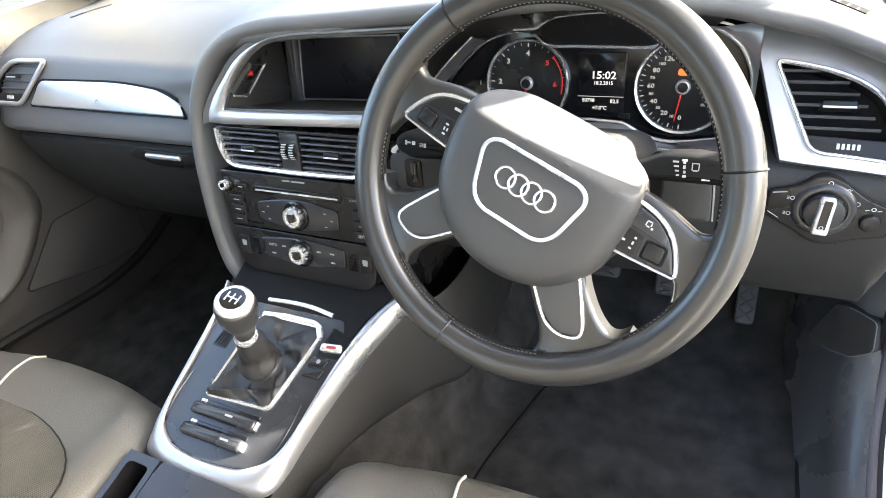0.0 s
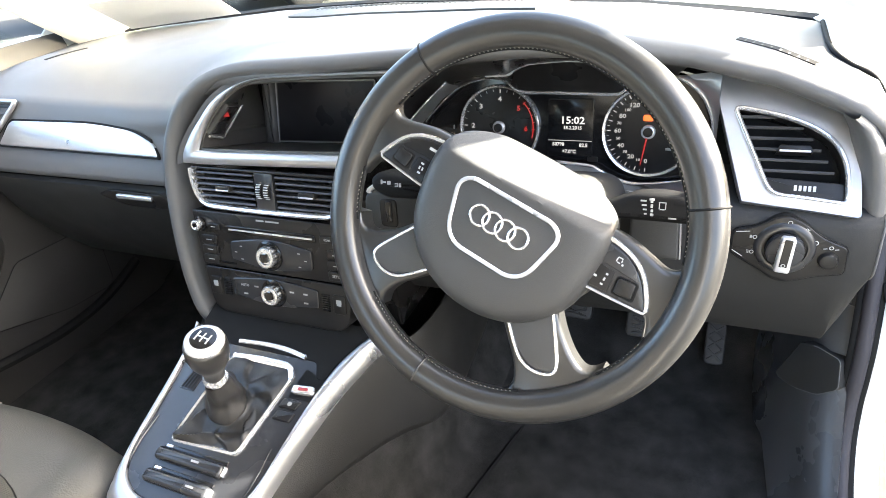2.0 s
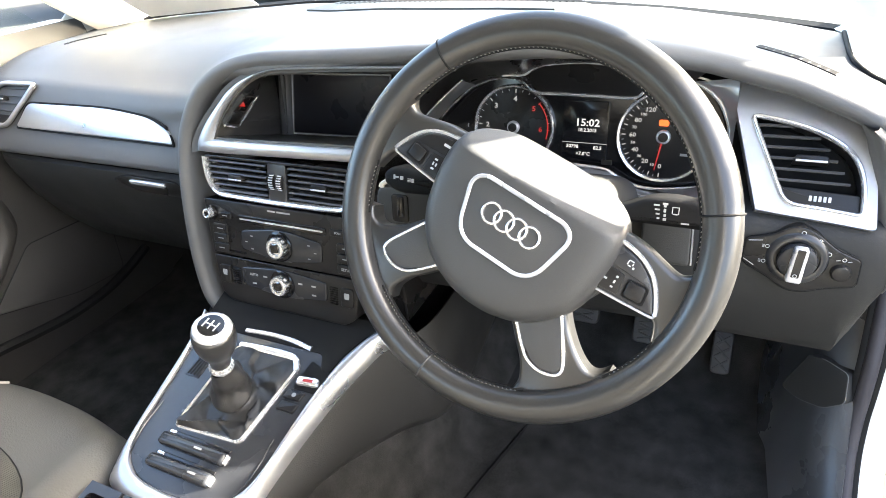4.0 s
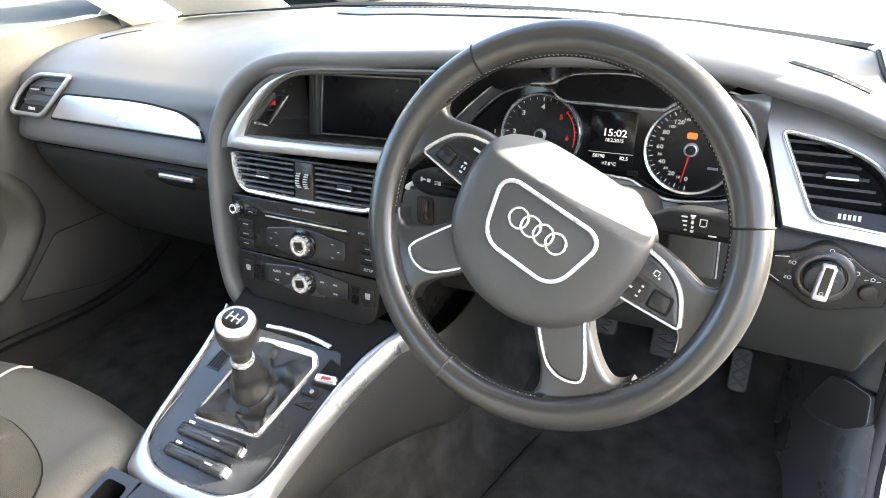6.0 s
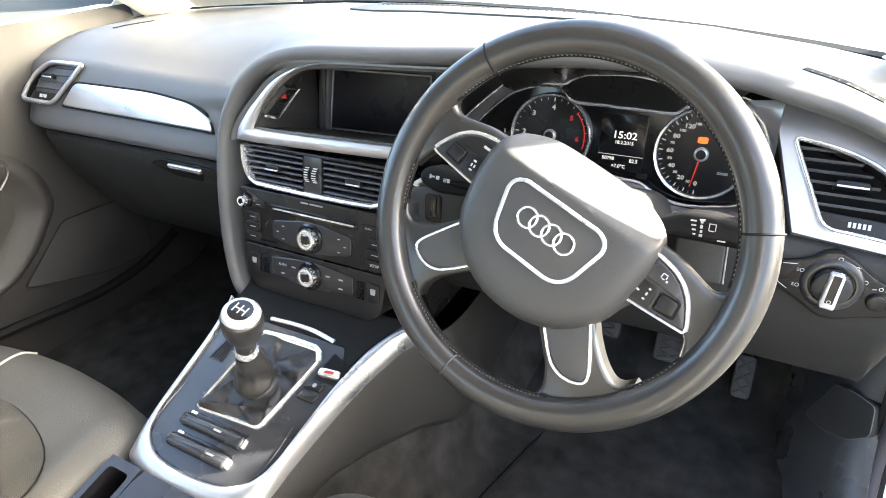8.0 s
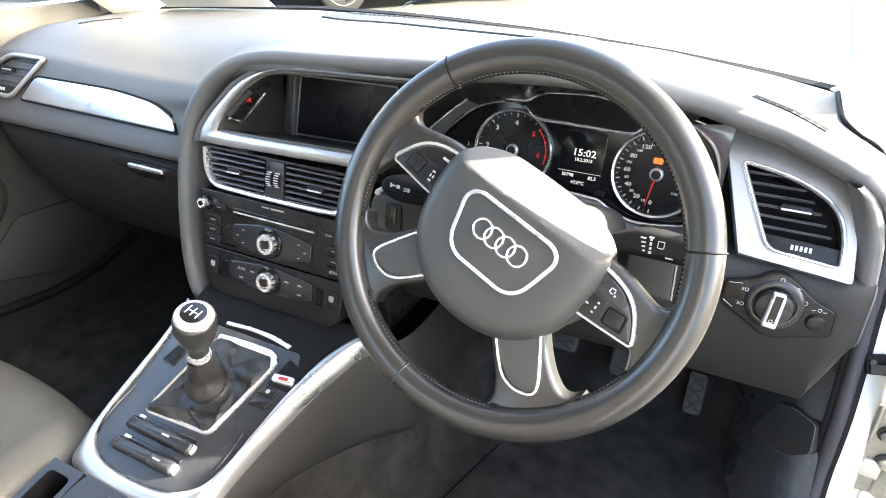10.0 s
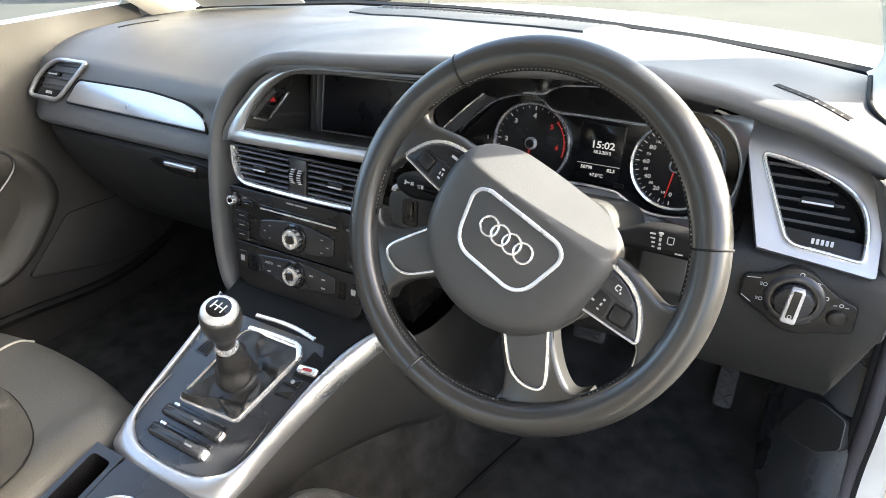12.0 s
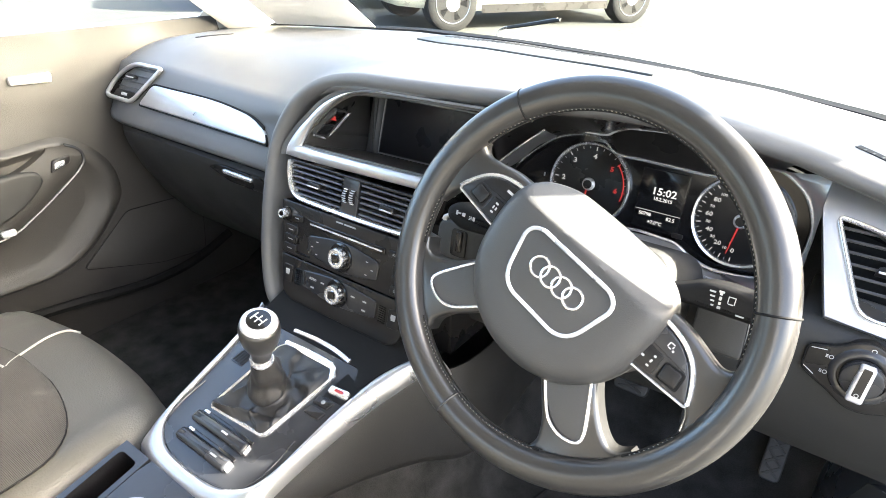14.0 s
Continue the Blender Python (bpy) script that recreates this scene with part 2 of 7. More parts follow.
def box(lo, hi, bevel=0.0):
    lo, hi = Vector(lo), Vector(hi)
    c, s = (lo + hi) / 2, hi - lo
    bm = bmesh.new()
    bmesh.ops.create_cube(bm, size=1, matrix=Matrix.LocRotScale(c, None, s))
    if bevel:
        bmesh.ops.bevel(bm, geom=bm.edges[:], offset=bevel, segments=3, profile=0.6, affect="EDGES")
    return bm


def join(*bms):
    out = bmesh.new()
    me = bpy.data.meshes.new("tmp")
    for b in bms:
        b.to_mesh(me)
        out.from_mesh(me)
        b.free()
    bpy.data.meshes.remove(me)
    return out


def spline(points, n=8, closed=False):
    """A smooth line through points (Catmull-Rom)."""
    p = [Vector(q) for q in points]
    out, m = [], len(p)
    for i in range(m if closed else m - 1):
        a = p[i - 1] if closed or i else p[0] * 2 - p[1]
        b, c = p[i], p[(i + 1) % m]
        d = p[(i + 2) % m] if closed or i < m - 2 else p[-1] * 2 - p[-2]
        for k in range(n):
            t = k / n
            out.append(0.5 * (2 * b + (c - a) * t + (2 * a - 5 * b + 4 * c - d) * t * t + (3 * b - a - 3 * c + d) * t ** 3))
    if not closed:
        out.append(p[-1])
    return out


def lerp_table(table, x):
    """Values of a table of (x, values...) at x, with soft steps between its rows."""
    if x <= table[0][0]:
        return table[0][1:]
    for a, b in zip(table, table[1:]):
        if x <= b[0]:
            t = (x - a[0]) / (b[0] - a[0])
            return tuple(p + (q - p) * t for p, q in zip(a[1:], b[1:]))
    return table[-1][1:]


def lettering(text, size, m, material, parent, name="lettering", depth=0.0003):
    """Letters as a mesh, centred in the frame m."""
    cu = bpy.data.curves.new("t", "FONT")
    cu.body, cu.size, cu.align_x, cu.align_y, cu.extrude, cu.resolution_u = text, size, "CENTER", "CENTER", depth, 2
    cu.offset = size * 0.022
    tmp = bpy.data.objects.new("t", cu)
    scene.collection.objects.link(tmp)
    me = bpy.data.meshes.new_from_object(tmp.evaluated_get(bpy.context.evaluated_depsgraph_get()))
    bpy.data.objects.remove(tmp)
    bm = bmesh.new()
    bm.from_mesh(me)
    bpy.data.meshes.remove(me)
    bm.transform(m)
    return part(name, bm, material, parent)


def at(m, u, v, w=0.0, spin=0.0):
    return m @ Matrix.Translation((u, v, w)) @ Matrix.Rotation(radians(spin), 4, "Z")

# ---- frames of reference ----
STACK = axes((0, 0.058, 0.622), (1, 0, 0), (0, 0.2345, 0.972))
CONSOLE = axes((0, -0.1, 0.5325), (1, 0, 0), (0, 0.957, 0.2896))
FACE = axes((0, 0.1405, 0.80), (1, 0, 0), (0, 0.55, 1))
COLUMN = axes((0.3617, 0, 0.80), (1, 0, 0), (0, 0.4204, 0.9073))
WHEEL = COLUMN @ Matrix.Rotation(radians(-25), 4, "Z")


def sv(z):
    return (z - 0.622) / 0.972


def cv(y):
    return (y + 0.1) / 0.957


def mirrored(points):
    return [(-p[0], p[1]) for p in reversed(points)]


def dome(outline, m, levels):
    """Loops of one outline, each at its own depth and scale, closed at both ends."""
    bm = bmesh.new()
    loops = [[bm.verts.new(m @ Vector((p[0] * s, p[1] * s, w))) for p in outline] for w, s in levels]
    for a, b in zip(loops, loops[1:]):
        for i in range(len(outline)):
            bm.faces.new((a[i - 1], a[i], b[i], b[i - 1]))
    bm.faces.new(loops[0])
    bm.faces.new(loops[-1])
    return bm


def lift(m, points, w=0.0):
    return [m @ Vector((p[0], p[1], w)) for p in points]


# ---- the setting ----
def ground():
    m = surface("asphalt", (0.055, 0.056, 0.051), 0.85, grain=0.8, size=60, stain=0.35, stain_size=0.6, spec=0.08)
    rows = [[(x, y, 0) for x in (-300, -40, -12, -4, 4, 12, 40, 300)] for y in (-300, -40, -6, 2, 8, 14, 40, 300)]
    return single("ground", grid(rows), m, "worn grey asphalt of a car park in bright sun", "ground", "structure")


def parking_line(a, b, width=0.12):
    m = bpy.data.materials.get("line_paint") or surface("line_paint", (0.75, 0.75, 0.72), 0.7, grain=0.5, size=40, stain=0.25, stain_size=4)
    a, b = Vector(a), Vector(b)
    s = (b - a).normalized().cross(Vector((0, 0, 1))) * width / 2
    n = 24
    rows = []
    for k in range(n + 1):
        p = a.lerp(b, k / n)
        j = 1 + 0.12 * noise.noise(p * 3)
        rows.append([p + s * j + Vector((0, 0, 0.004)), p - s * j + Vector((0, 0, 0.004))])
    return single("parking_line", grid(rows, thick=0.003), m, "white painted bay line on the asphalt", "road marking", "structure", base=a)


ground()
for a, b in (((-3.6, 10.1, 0), (-0.9, 9.85, 0)), ((-0.55, 9.8, 0), (0.0, 9.7, 0)), ((0.25, 9.65, 0), (1.6, 9.35, 0)), ((2.0, 9.3, 0), (4.6, 8.8, 0)), ((-2.45, 6.5, 0), (-2.0, 10.0, 0)), ((3.2, 5.4, 0), (3.7, 9.0, 0))):
    parking_line(a, b)


def floor_pan():
    # carpeted floor with a rising toe board and a tunnel in the middle
    rows = []
    for y, z in ((-0.9, 0.25), (-0.3, 0.25), (0.2, 0.25), (0.40, 0.255), (0.47, 0.28), (0.56, 0.36), (0.66, 0.47), (0.68, 0.56), (0.685, 0.70), (0.69, 0.80)):
        row = []
        for x in np.linspace(-0.76, 0.74, 41):
            d = abs(x + 0.0)
            top = max(z, 0.40 if y < 0.1 else 0.50)
            k = min(1, max(0, (0.20 - d) / 0.10))
            k = k * k * (3 - 2 * k)
            row.append((x, y, z + (top - z) * k + 0.004 * noise.noise(Vector((x * 7, y * 7, 0)))))
        rows.append(row)
    return single("floor", grid(rows, thick=0.02), CARPET, "dark grey carpet of the footwells and tunnel, dusty", "floor", "structure")


floor_pan()


def floor_mat():
    mat = thing("floor_mat", (0.45, 0.1, 0.262), "black carpet mat with a bound edge lying on the footwell floor", "floor mat")
    outline = rpoly([(0.215, -0.45), (0.66, -0.45), (0.66, 0.36), (0.36, 0.40), (0.300, 0.29), (0.262, 0.14), (0.235, 0.03)], [0.04, 0.04, 0.06, 0.05, 0.05, 0.05, 0.05], 5)
    top = Matrix.Translation((0, 0, 0.256))
    part("pile", prism(outline, top, 0, 0.013, 0.004), MAT_PILE, mat)
    part("binding", sweep([(p.x, p.y, 0.265) for p in outline], oval(0.006, 0.006, 8), closed=True), RUBBER, mat, "stitched black edge binding")


floor_mat()

# ---- dashboard ----
# front edge of the top pad: x, y, z, height of the crown behind it
EDGE = [(-0.73, 0.180, 0.842, 0.872), (-0.66, 0.170, 0.853, 0.884), (-0.55, 0.168, 0.856, 0.889), (-0.40, 0.167, 0.850, 0.890), (-0.26, 0.162, 0.848, 0.892),
        (-0.19, 0.160, 0.849, 0.894), (-0.12, 0.130, 0.884, 0.900), (-0.05, 0.122, 0.908, 0.905), (0.08, 0.126, 0.916, 0.910), (0.20, 0.140, 0.922, 0.914),
        (0.32, 0.160, 0.928, 0.916), (0.42, 0.178, 0.924, 0.912), (0.50, 0.192, 0.908, 0.902), (0.58, 0.192, 0.888, 0.892), (0.64, 0.180, 0.866, 0.880), (0.665, 0.172, 0.855, 0.870), (0.680, 0.172, 0.838, 0.855), (0.690, 0.180, 0.812, 0.835)]
# windscreen foot: x, y, z
FOOT = [(-0.73, 0.47, 0.880), (-0.60, 0.56, 0.882), (-0.35, 0.68, 0.880), (-0.10, 0.71, 0.876), (0.15, 0.695, 0.870), (0.40, 0.640, 0.862), (0.55, 0.585, 0.856), (0.645, 0.53, 0.853), (0.705, 0.44, 0.848)]


# lower run of the pad in front of the passenger: y, z
PAD_FACE = [(0.1485, 0.816), (0.1398, 0.80), (0.1233, 0.77), (0.1145, 0.754), (0.1135, 0.747), (0.120, 0.741), (0.130, 0.739)]


def dash_top_row(x):
    yf, zf, zc = lerp_table(EDGE, x)
    yb, zb = lerp_table(FOOT, x)
    pts = [(yb, zb - 0.01), (yb - 0.004, zb)]
    pts += [(yb - (yb - 0.33) * t, zb + (zc - zb) * math.sin(t * 1.5708)) for t in (0.2, 0.4, 0.6, 0.8, 1.0)]
    for k in range(1, 7):
        t = k / 6
        pts.append((0.33 + (yf + 0.012 - 0.33) * t, zc + (zf - zc) * t ** 2.4))
    curl = [(0.004, -0.004), (0.0, -0.011), (0.003, -0.019), (0.014, -0.024)]
    roll = [(0.0035, -0.003), (-0.0015, -0.0095), (-0.0068, -0.019), (-0.0125, -0.0295)]
    c = min(1, max(0, (x + 0.174) / 0.016))
    pts += [(yf + a * c + b * (1 - c), zf + p * c + q * (1 - c)) for (a, p), (b, q) in zip(curl, roll)]
    bend = 0.03 * max(0.0, (-0.64 - x) / 0.09) ** 2
    end = pts[-1]
    for y, z in PAD_FACE:
        pts.append((end[0] * c + (y + bend + 0.0012) * (1 - c), end[1] * c + (z - 0.004) * (1 - c)))
    return [(x, y, z) for y, z in pts]


def dashboard():
    dash = thing("dashboard", (0, 0.3, 0.6), "dark grey soft-touch car dashboard with silver inlays, sunlit on top", "dashboard")
    xs = sorted(list(np.linspace(-0.73, 0.690, 76)) + [-0.1742, -0.166, -0.1578])
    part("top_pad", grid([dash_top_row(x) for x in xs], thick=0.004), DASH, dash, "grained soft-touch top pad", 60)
    # passenger side: the glove box lid below its shadow gap
    lid = [(0.127, 0.732), (0.1195, 0.727), (0.118, 0.715), (0.124, 0.69), (0.142, 0.64), (0.178, 0.575), (0.225, 0.515), (0.28, 0.47), (0.40, 0.44)]
    rows = []
    for x in np.linspace(-0.725, -0.158, 26):
        e = max(0.0, (-0.62 - x) / 0.10)
        rows.append([(x, y + 0.05 * e * e, z + 0.05 * e * e * (0.74 - z)) for y, z in lid])
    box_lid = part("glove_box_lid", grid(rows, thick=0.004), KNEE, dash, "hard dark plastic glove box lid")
    hand = axes((-0.283, 0.1185, 0.7125), (1, 0, 0), (0, -0.16, 1))
    part("handle_recess", prism(rpoly([(-0.085, 0.002), (-0.05, 0.013), (0.065, 0.011), (0.07, -0.016), (-0.03, -0.016)], 0.012), hand, -0.004, 0.0015, 0.001), BLACK, box_lid)
    part("handle", prism(rect(0.076, 0.0075, 0.003, 0.0, 0.004), hand, 0.0, 0.006, 0.002), CHROME, box_lid, "slim chrome release handle")
    # silver inlay with a dark shadow gap round it
    strip = rpoly([(-0.583, 0.783), (-0.214, 0.7795), (-0.226, 0.797), (-0.268, 0.812), (-0.36, 0.8205), (-0.556, 0.8195)], [0.008, 0.006, 0.02, 0.02, 0.06, 0.012], 5)
    fm = FACE
    strip = [Vector((p.x, (p.y - 0.80) * 1.141)) for p in strip]
    part("shadow_gap", prism([(p.x + 0.0028 * (1 if p.x > -0.42 else -1), p.y + (0.003 if p.y > 0.0 else -0.003)) for p in strip], fm, -0.004, 0.0019), RUBBER, dash)
    part("inlay_strip", prism(strip, fm, -0.004, 0.0035, 0.002), SILVER, dash, "satin silver inlay strip")
    # defroster slots at both ends, following the pad
    def on_pad(x, y, h):
        row = dash_top_row(x)
        for a, b in zip(row, row[1:]):
            if b[1] <= y <= a[1]:
                return Vector((x, y, a[2] + (b[2] - a[2]) * (a[1] - y) / max(1e-6, a[1] - b[1]) + h))
        return Vector((x, y, row[-1][2] + h))
    for a, b in (((-0.606, 0.285), (-0.572, 0.352)), ((0.541, 0.266), (0.614, 0.228))):
        pts = [(a[0] + (b[0] - a[0]) * k / 18, a[1] + (b[1] - a[1]) * k / 18) for k in range(19)]
        g = part("defroster_grille", sweep([on_pad(x, y, 0.0002) for x, y in pts], [(0.0048, -0.003), (0.0045, 0.0008), (-0.0045, 0.0008), (-0.0048, -0.003)], (0, 0, 1)), RUBBER, dash, "black slotted demister grille")
        for x, y in pts[2::2]:
            part("slat", sweep([on_pad(x, y, 0.0008), on_pad(x + 0.006 * (b[1] - a[1]) / 0.11, y - 0.006 * (b[0] - a[0]) / 0.11, 0.0004)], oval(0.0010, 0.0007, 6), (0, 0, 1)), DASH_LOW, g)
    # slotted speaker and demister strip across the rear of the pad
    rows = []
    for k in range(25):
        x = -0.255 + 0.545 * k / 24
        y0, y1 = 0.560 - 0.330 * (x + 0.255), lerp_table(FOOT, x)[0] - 0.012
        rows.append([on_pad(x, y0 + (y1 - y0) * t, h) for t, h in ((0, -0.002), (0.003, 0.0028), (0.06, 0.0036), (0.35, 0.0036), (0.65, 0.0036), (1, 0.0030))])
    strip = part("demister_strip", grid(rows, thick=0.003), DASH_LOW, dash, "dark grey strip below the windscreen", 60)
    for k in range(44):
        x = -0.235 + 0.0118 * k
        y0, y1 = 0.560 - 0.330 * (x + 0.255), lerp_table(FOOT, x)[0] - 0.012
        part("slot", sweep([on_pad(x, y0 + (y1 - y0) * t, 0.0037) for t in (0.62, 0.75, 0.88)], oval(0.0022, 0.0006, 6), (0, 0, 1)), RUBBER, strip)
    # lower driver's side
    knee = [(0.250, 0.760), (0.200, 0.757), (0.170, 0.7545), (0.159, 0.750), (0.1525, 0.740), (0.1495, 0.716), (0.1475, 0.690), (0.1485, 0.660), (0.1545, 0.634), (0.165, 0.604), (0.176, 0.586), (0.188, 0.577), (0.21, 0.573), (0.36, 0.60)]
    rows = []
    for x in np.linspace(0.145, 0.690, 64):
        e = max(0.0, (x - 0.664) / 0.026)
        d = max(0.0, (0.50 - x) / 0.3) * 0.02
        cut = 0.574 + max(0.0, x - 0.6655) * 3.6
        k = (0.70 - cut) / (0.70 - 0.574)
        if x < 0.535:
            knee[:3] = [(0.222, 0.722), (0.200, 0.740), (0.172, 0.750)]
        else:
            knee[:3] = [(0.250, 0.760), (0.200, 0.757), (0.170, 0.7545)]
        rows.append([(x, y + 0.010 * e * e, z - d * (0.76 - z) * 2 if z > 0.70 else 0.70 - (0.70 - z) * k - d * (0.76 - z) * 2) for y, z in knee])
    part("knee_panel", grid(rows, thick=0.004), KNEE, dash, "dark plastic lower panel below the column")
    # lighter strip paints in the light caught along the panel's end
    part("lit_panel_edge", sweep([rows[-1][k] for k in range(3, 12)] + [rows[k][11] for k in (-2, -3, -4)], oval(0.0014, 0.0014, 8), (1, 0, 0)), DASH, dash, "lighter strip for the lit edge of the lower panel")
    # rounded end cap beside the door
    cap = []
    for z, x, s in ((0.732, 0.676, 0.90), (0.7335, 0.675, 0.96), (0.738, 0.674, 1.0), (0.76, 0.671, 1.0), (0.785, 0.667, 1.0), (0.81, 0.661, 0.97), (0.826, 0.655, 0.92), (0.838, 0.648, 0.86), (0.848, 0.640, 0.55)):
        cap.append([(x + a * s, 0.166 + b, z) for a, b in ((-0.008, 0.034), (-0.002, 0.010), (0.003, 0.001), (0.009, -0.002), (0.0145, 0.001), (0.0185, 0.008), (0.0205, 0.018), (0.0205, 0.04), (0.019, 0.10), (0.016, 0.22))])
    part("end_cap", join(grid(cap), grid([cap[0], [(p[0], 0.40, p[2] + 0.004) for p in cap[0]]])), DASH, dash, "thick rounded end of the dashboard", 80)
    cap = [[(-0.708, 0.192 + b, z), (-0.730, 0.205 + b, z), (-0.737, 0.26 + b, z), (-0.737, 0.45, z)] for z, b in ((0.83, 0.0), (0.80, 0.0), (0.74, 0.01), (0.66, 0.05), (0.58, 0.09), (0.50, 0.15))]
    part("end_cap", grid(cap, thick=0.003), DASH, dash)
    # rounded hood that frames the centre stack
    hood = spline([(-0.105, 0.556), (-0.140, 0.572), (-0.157, 0.62), (-0.164, 0.68), (-0.165, 0.74), (-0.160, 0.79), (-0.146, 0.83), (-0.118, 0.868), (-0.075, 0.895), (-0.02, 0.908), (0.06, 0.912), (0.15, 0.916), (0.25, 0.922)], 5)
    path = [STACK @ Vector((x, sv(z), -0.004 - 0.02 * max(0, x) )) for x, z in hood]
    prof = [(0.010, 0.0), (0.007, 0.007), (0.0, 0.010), (-0.007, 0.007), (-0.010, 0.0), (-0.012, -0.06), (0.012, -0.06)]
    part("stack_hood", sweep(path, prof, STACK.col[2].to_3d()), DASH, dash, "rounded dark hood framing the centre stack", 60)
    part("stack_core", box((-0.150, 0.125, 0.54), (0.150, 0.36, 0.742), 0.004), BLACK, dash)
    return dash


dashboard()


# ---- centre stack ----
def knob(parent, m, r, name="knob", h=0.016):
    """A ribbed dark collar with a bright chrome ring and a black cap."""
    k = part(name, lathe([(r * 1.20, 0), (r * 1.20, 0.0015), (r * 1.02, 0.0030), (r * 0.84, 0.0030), (r * 0.80, h * 0.35)], m, 40), GLOSS, parent)
    part("ring", lathe([(r * 0.82, h * 0.10), (r * 0.82, h * 0.78), (r * 0.78, h * 0.96), (r * 0.68, h), (r * 0.52, h * 0.97), (r * 0.46, h * 0.80)], m, 40), CHROME, k, "bright chrome ring")
    part("cap", prism(rect(r * 0.66, r * 0.66, r * 0.16, seg=4), at(m, 0, 0, 0, 8), h * 0.7, h * 0.985), GLOSS, k, "black square-cornered cap")
    if r > 0.012:
        for a in range(0, 360, 30):
            part("grip_rib", prism(rect(r * 0.07, r * 0.10), at(m, r * 0.83 * math.cos(radians(a)), r * 0.83 * math.sin(radians(a)), 0, a), h * 0.15, h * 0.75), DARK_METAL, k)
    return k


def button(parent, m, u, v, w, h, mark=None, mat=None, depth=0.0025, name="button"):
    b = part(name, prism(rect(w, h, min(w, h) * 0.18, u, v), m, 0, depth, 0.0008), mat or BLACK, parent)
    if mark:
        lettering(mark, h * 0.42, at(m, u, v, depth), GREY_PRINT, b, "marking")
    else:
        part("marking", prism(rect(w * 0.36, h * 0.10, 0, u, v), m, depth, depth + 0.0003), GREY_PRINT, b)
    return b


def slats(parent, m, x0, x1, z0, z1, count, tilt=28, depth=0.022, w=-0.012, taper=None):
    for k in range(count):
        v = z0 + (z1 - z0) * (k + 0.5) / count
        a, b = (x0, x1) if taper is None else taper(v)
        prof = [(-0.001, -depth / 2), (0.0012, -depth / 2), (0.0016, depth / 2 - 0.001), (0, depth / 2), (-0.0014, depth / 2 - 0.001)]
        r = Matrix.Rotation(radians(tilt), 3, "X")
        path = [Vector((a, v, w)), Vector((b, v, w))]
        bm = bmesh.new()
        loops = [[bm.verts.new(m @ (p + r @ Vector((0, q[0], q[1])))) for q in prof] for p in path]
        n = len(prof)
        for i in range(n):
            bm.faces.new((loops[0][i - 1], loops[0][i], loops[1][i], loops[1][i - 1]))
        bm.faces.new(loops[0])
        bm.faces.new(loops[1])
        part("slat", bm, SLAT, parent)


def vent_tab(parent, m, u, v, w=0.02):
    t = part("tab", prism(rpoly([(-w, -0.003), (w, -0.003), (w * 0.82, 0.0045), (-w * 0.82, 0.0045)], 0.002), at(m, u, v), -0.012, 0.003, 0.001), BLACK, parent)
    part("tab_edge", prism(rect(w * 1.7, 0.0022, 0.0008, 0, -0.0018), at(m, u, v), 0.002, 0.0042, 0.0006), MATT_CHROME, t, "satin chrome edge")


def radio_unit():
    radio = thing("radio_unit", (0, 0.07, 0.66), "black car radio with disc slot, chrome dial and small keys", "car radio")
    face = rpoly([(-0.1315, sv(0.7265)), (0.1315, sv(0.7265)), (0.124, sv(0.6485)), (-0.124, sv(0.6485))], 0.004)
    part("faceplate", prism(face, STACK, -0.05, 0.0, 0.0015), BLACK, radio)
    part("slot_lip", prism(rect(0.146, 0.0105, 0.003, 0.002, sv(0.7045)), STACK, 0, 0.002, 0.001), GLOSS, radio)
    part("disc_slot", prism(rect(0.138, 0.0022, 0.001, 0.002, sv(0.7045)), STACK, 0.002, 0.0028), MATT_CHROME, radio, "bright edge of the disc slot")
    for u, w in ((-0.0125, 0.013), (0.0075, 0.022)):
        part("nameplate_bar", prism(rect(w, 0.0022, 0.0005, u, sv(0.7205)), STACK, 0, 0.0004), GREY_PRINT, radio)
    button(radio, STACK, -0.094, sv(0.7055), 0.022, 0.009)
    button(radio, STACK, 0.094, sv(0.7055), 0.024, 0.009, "SCAN")
    for k, z in enumerate((0.6865, 0.6725, 0.6585)):
        button(radio, STACK, -0.105, sv(z), 0.027, 0.0125)
        button(radio, STACK, 0.105, sv(z), 0.027, 0.0125, "SETUP" if k == 2 else None)
    wing = rpoly([(-0.068, sv(0.688)), (0, sv(0.699)), (0.068, sv(0.688)), (0.068, sv(0.662)), (0, sv(0.652)), (-0.068, sv(0.662))], [0.006, 0.03, 0.006, 0.006, 0.03, 0.006], 5)
    key = part("dial_key", prism(wing, STACK, 0, 0.003, 0.0016), SATIN, radio, "four-way key round the dial")
    for u, z in ((-0.048, 0.683), (-0.048, 0.665), (0.048, 0.683), (0.048, 0.665), (0.058, 0.674), (-0.058, 0.674)):
        part("marking", prism(rect(0.004, 0.0012, 0, u, sv(z)), STACK, 0.003, 0.0033), GREY_PRINT, key)
    part("card_slot", prism(rect(0.034, 0.003, 0.001, -0.080, sv(0.6555)), STACK, 0, 0.001), GLOSS, radio)
    knob(radio, at(STACK, 0.0, sv(0.675), 0.003), 0.0175, "volume_dial", 0.0125)
    knob(radio, at(STACK, -0.119, sv(0.7075), 0.0), 0.0085, "power_knob", 0.012)


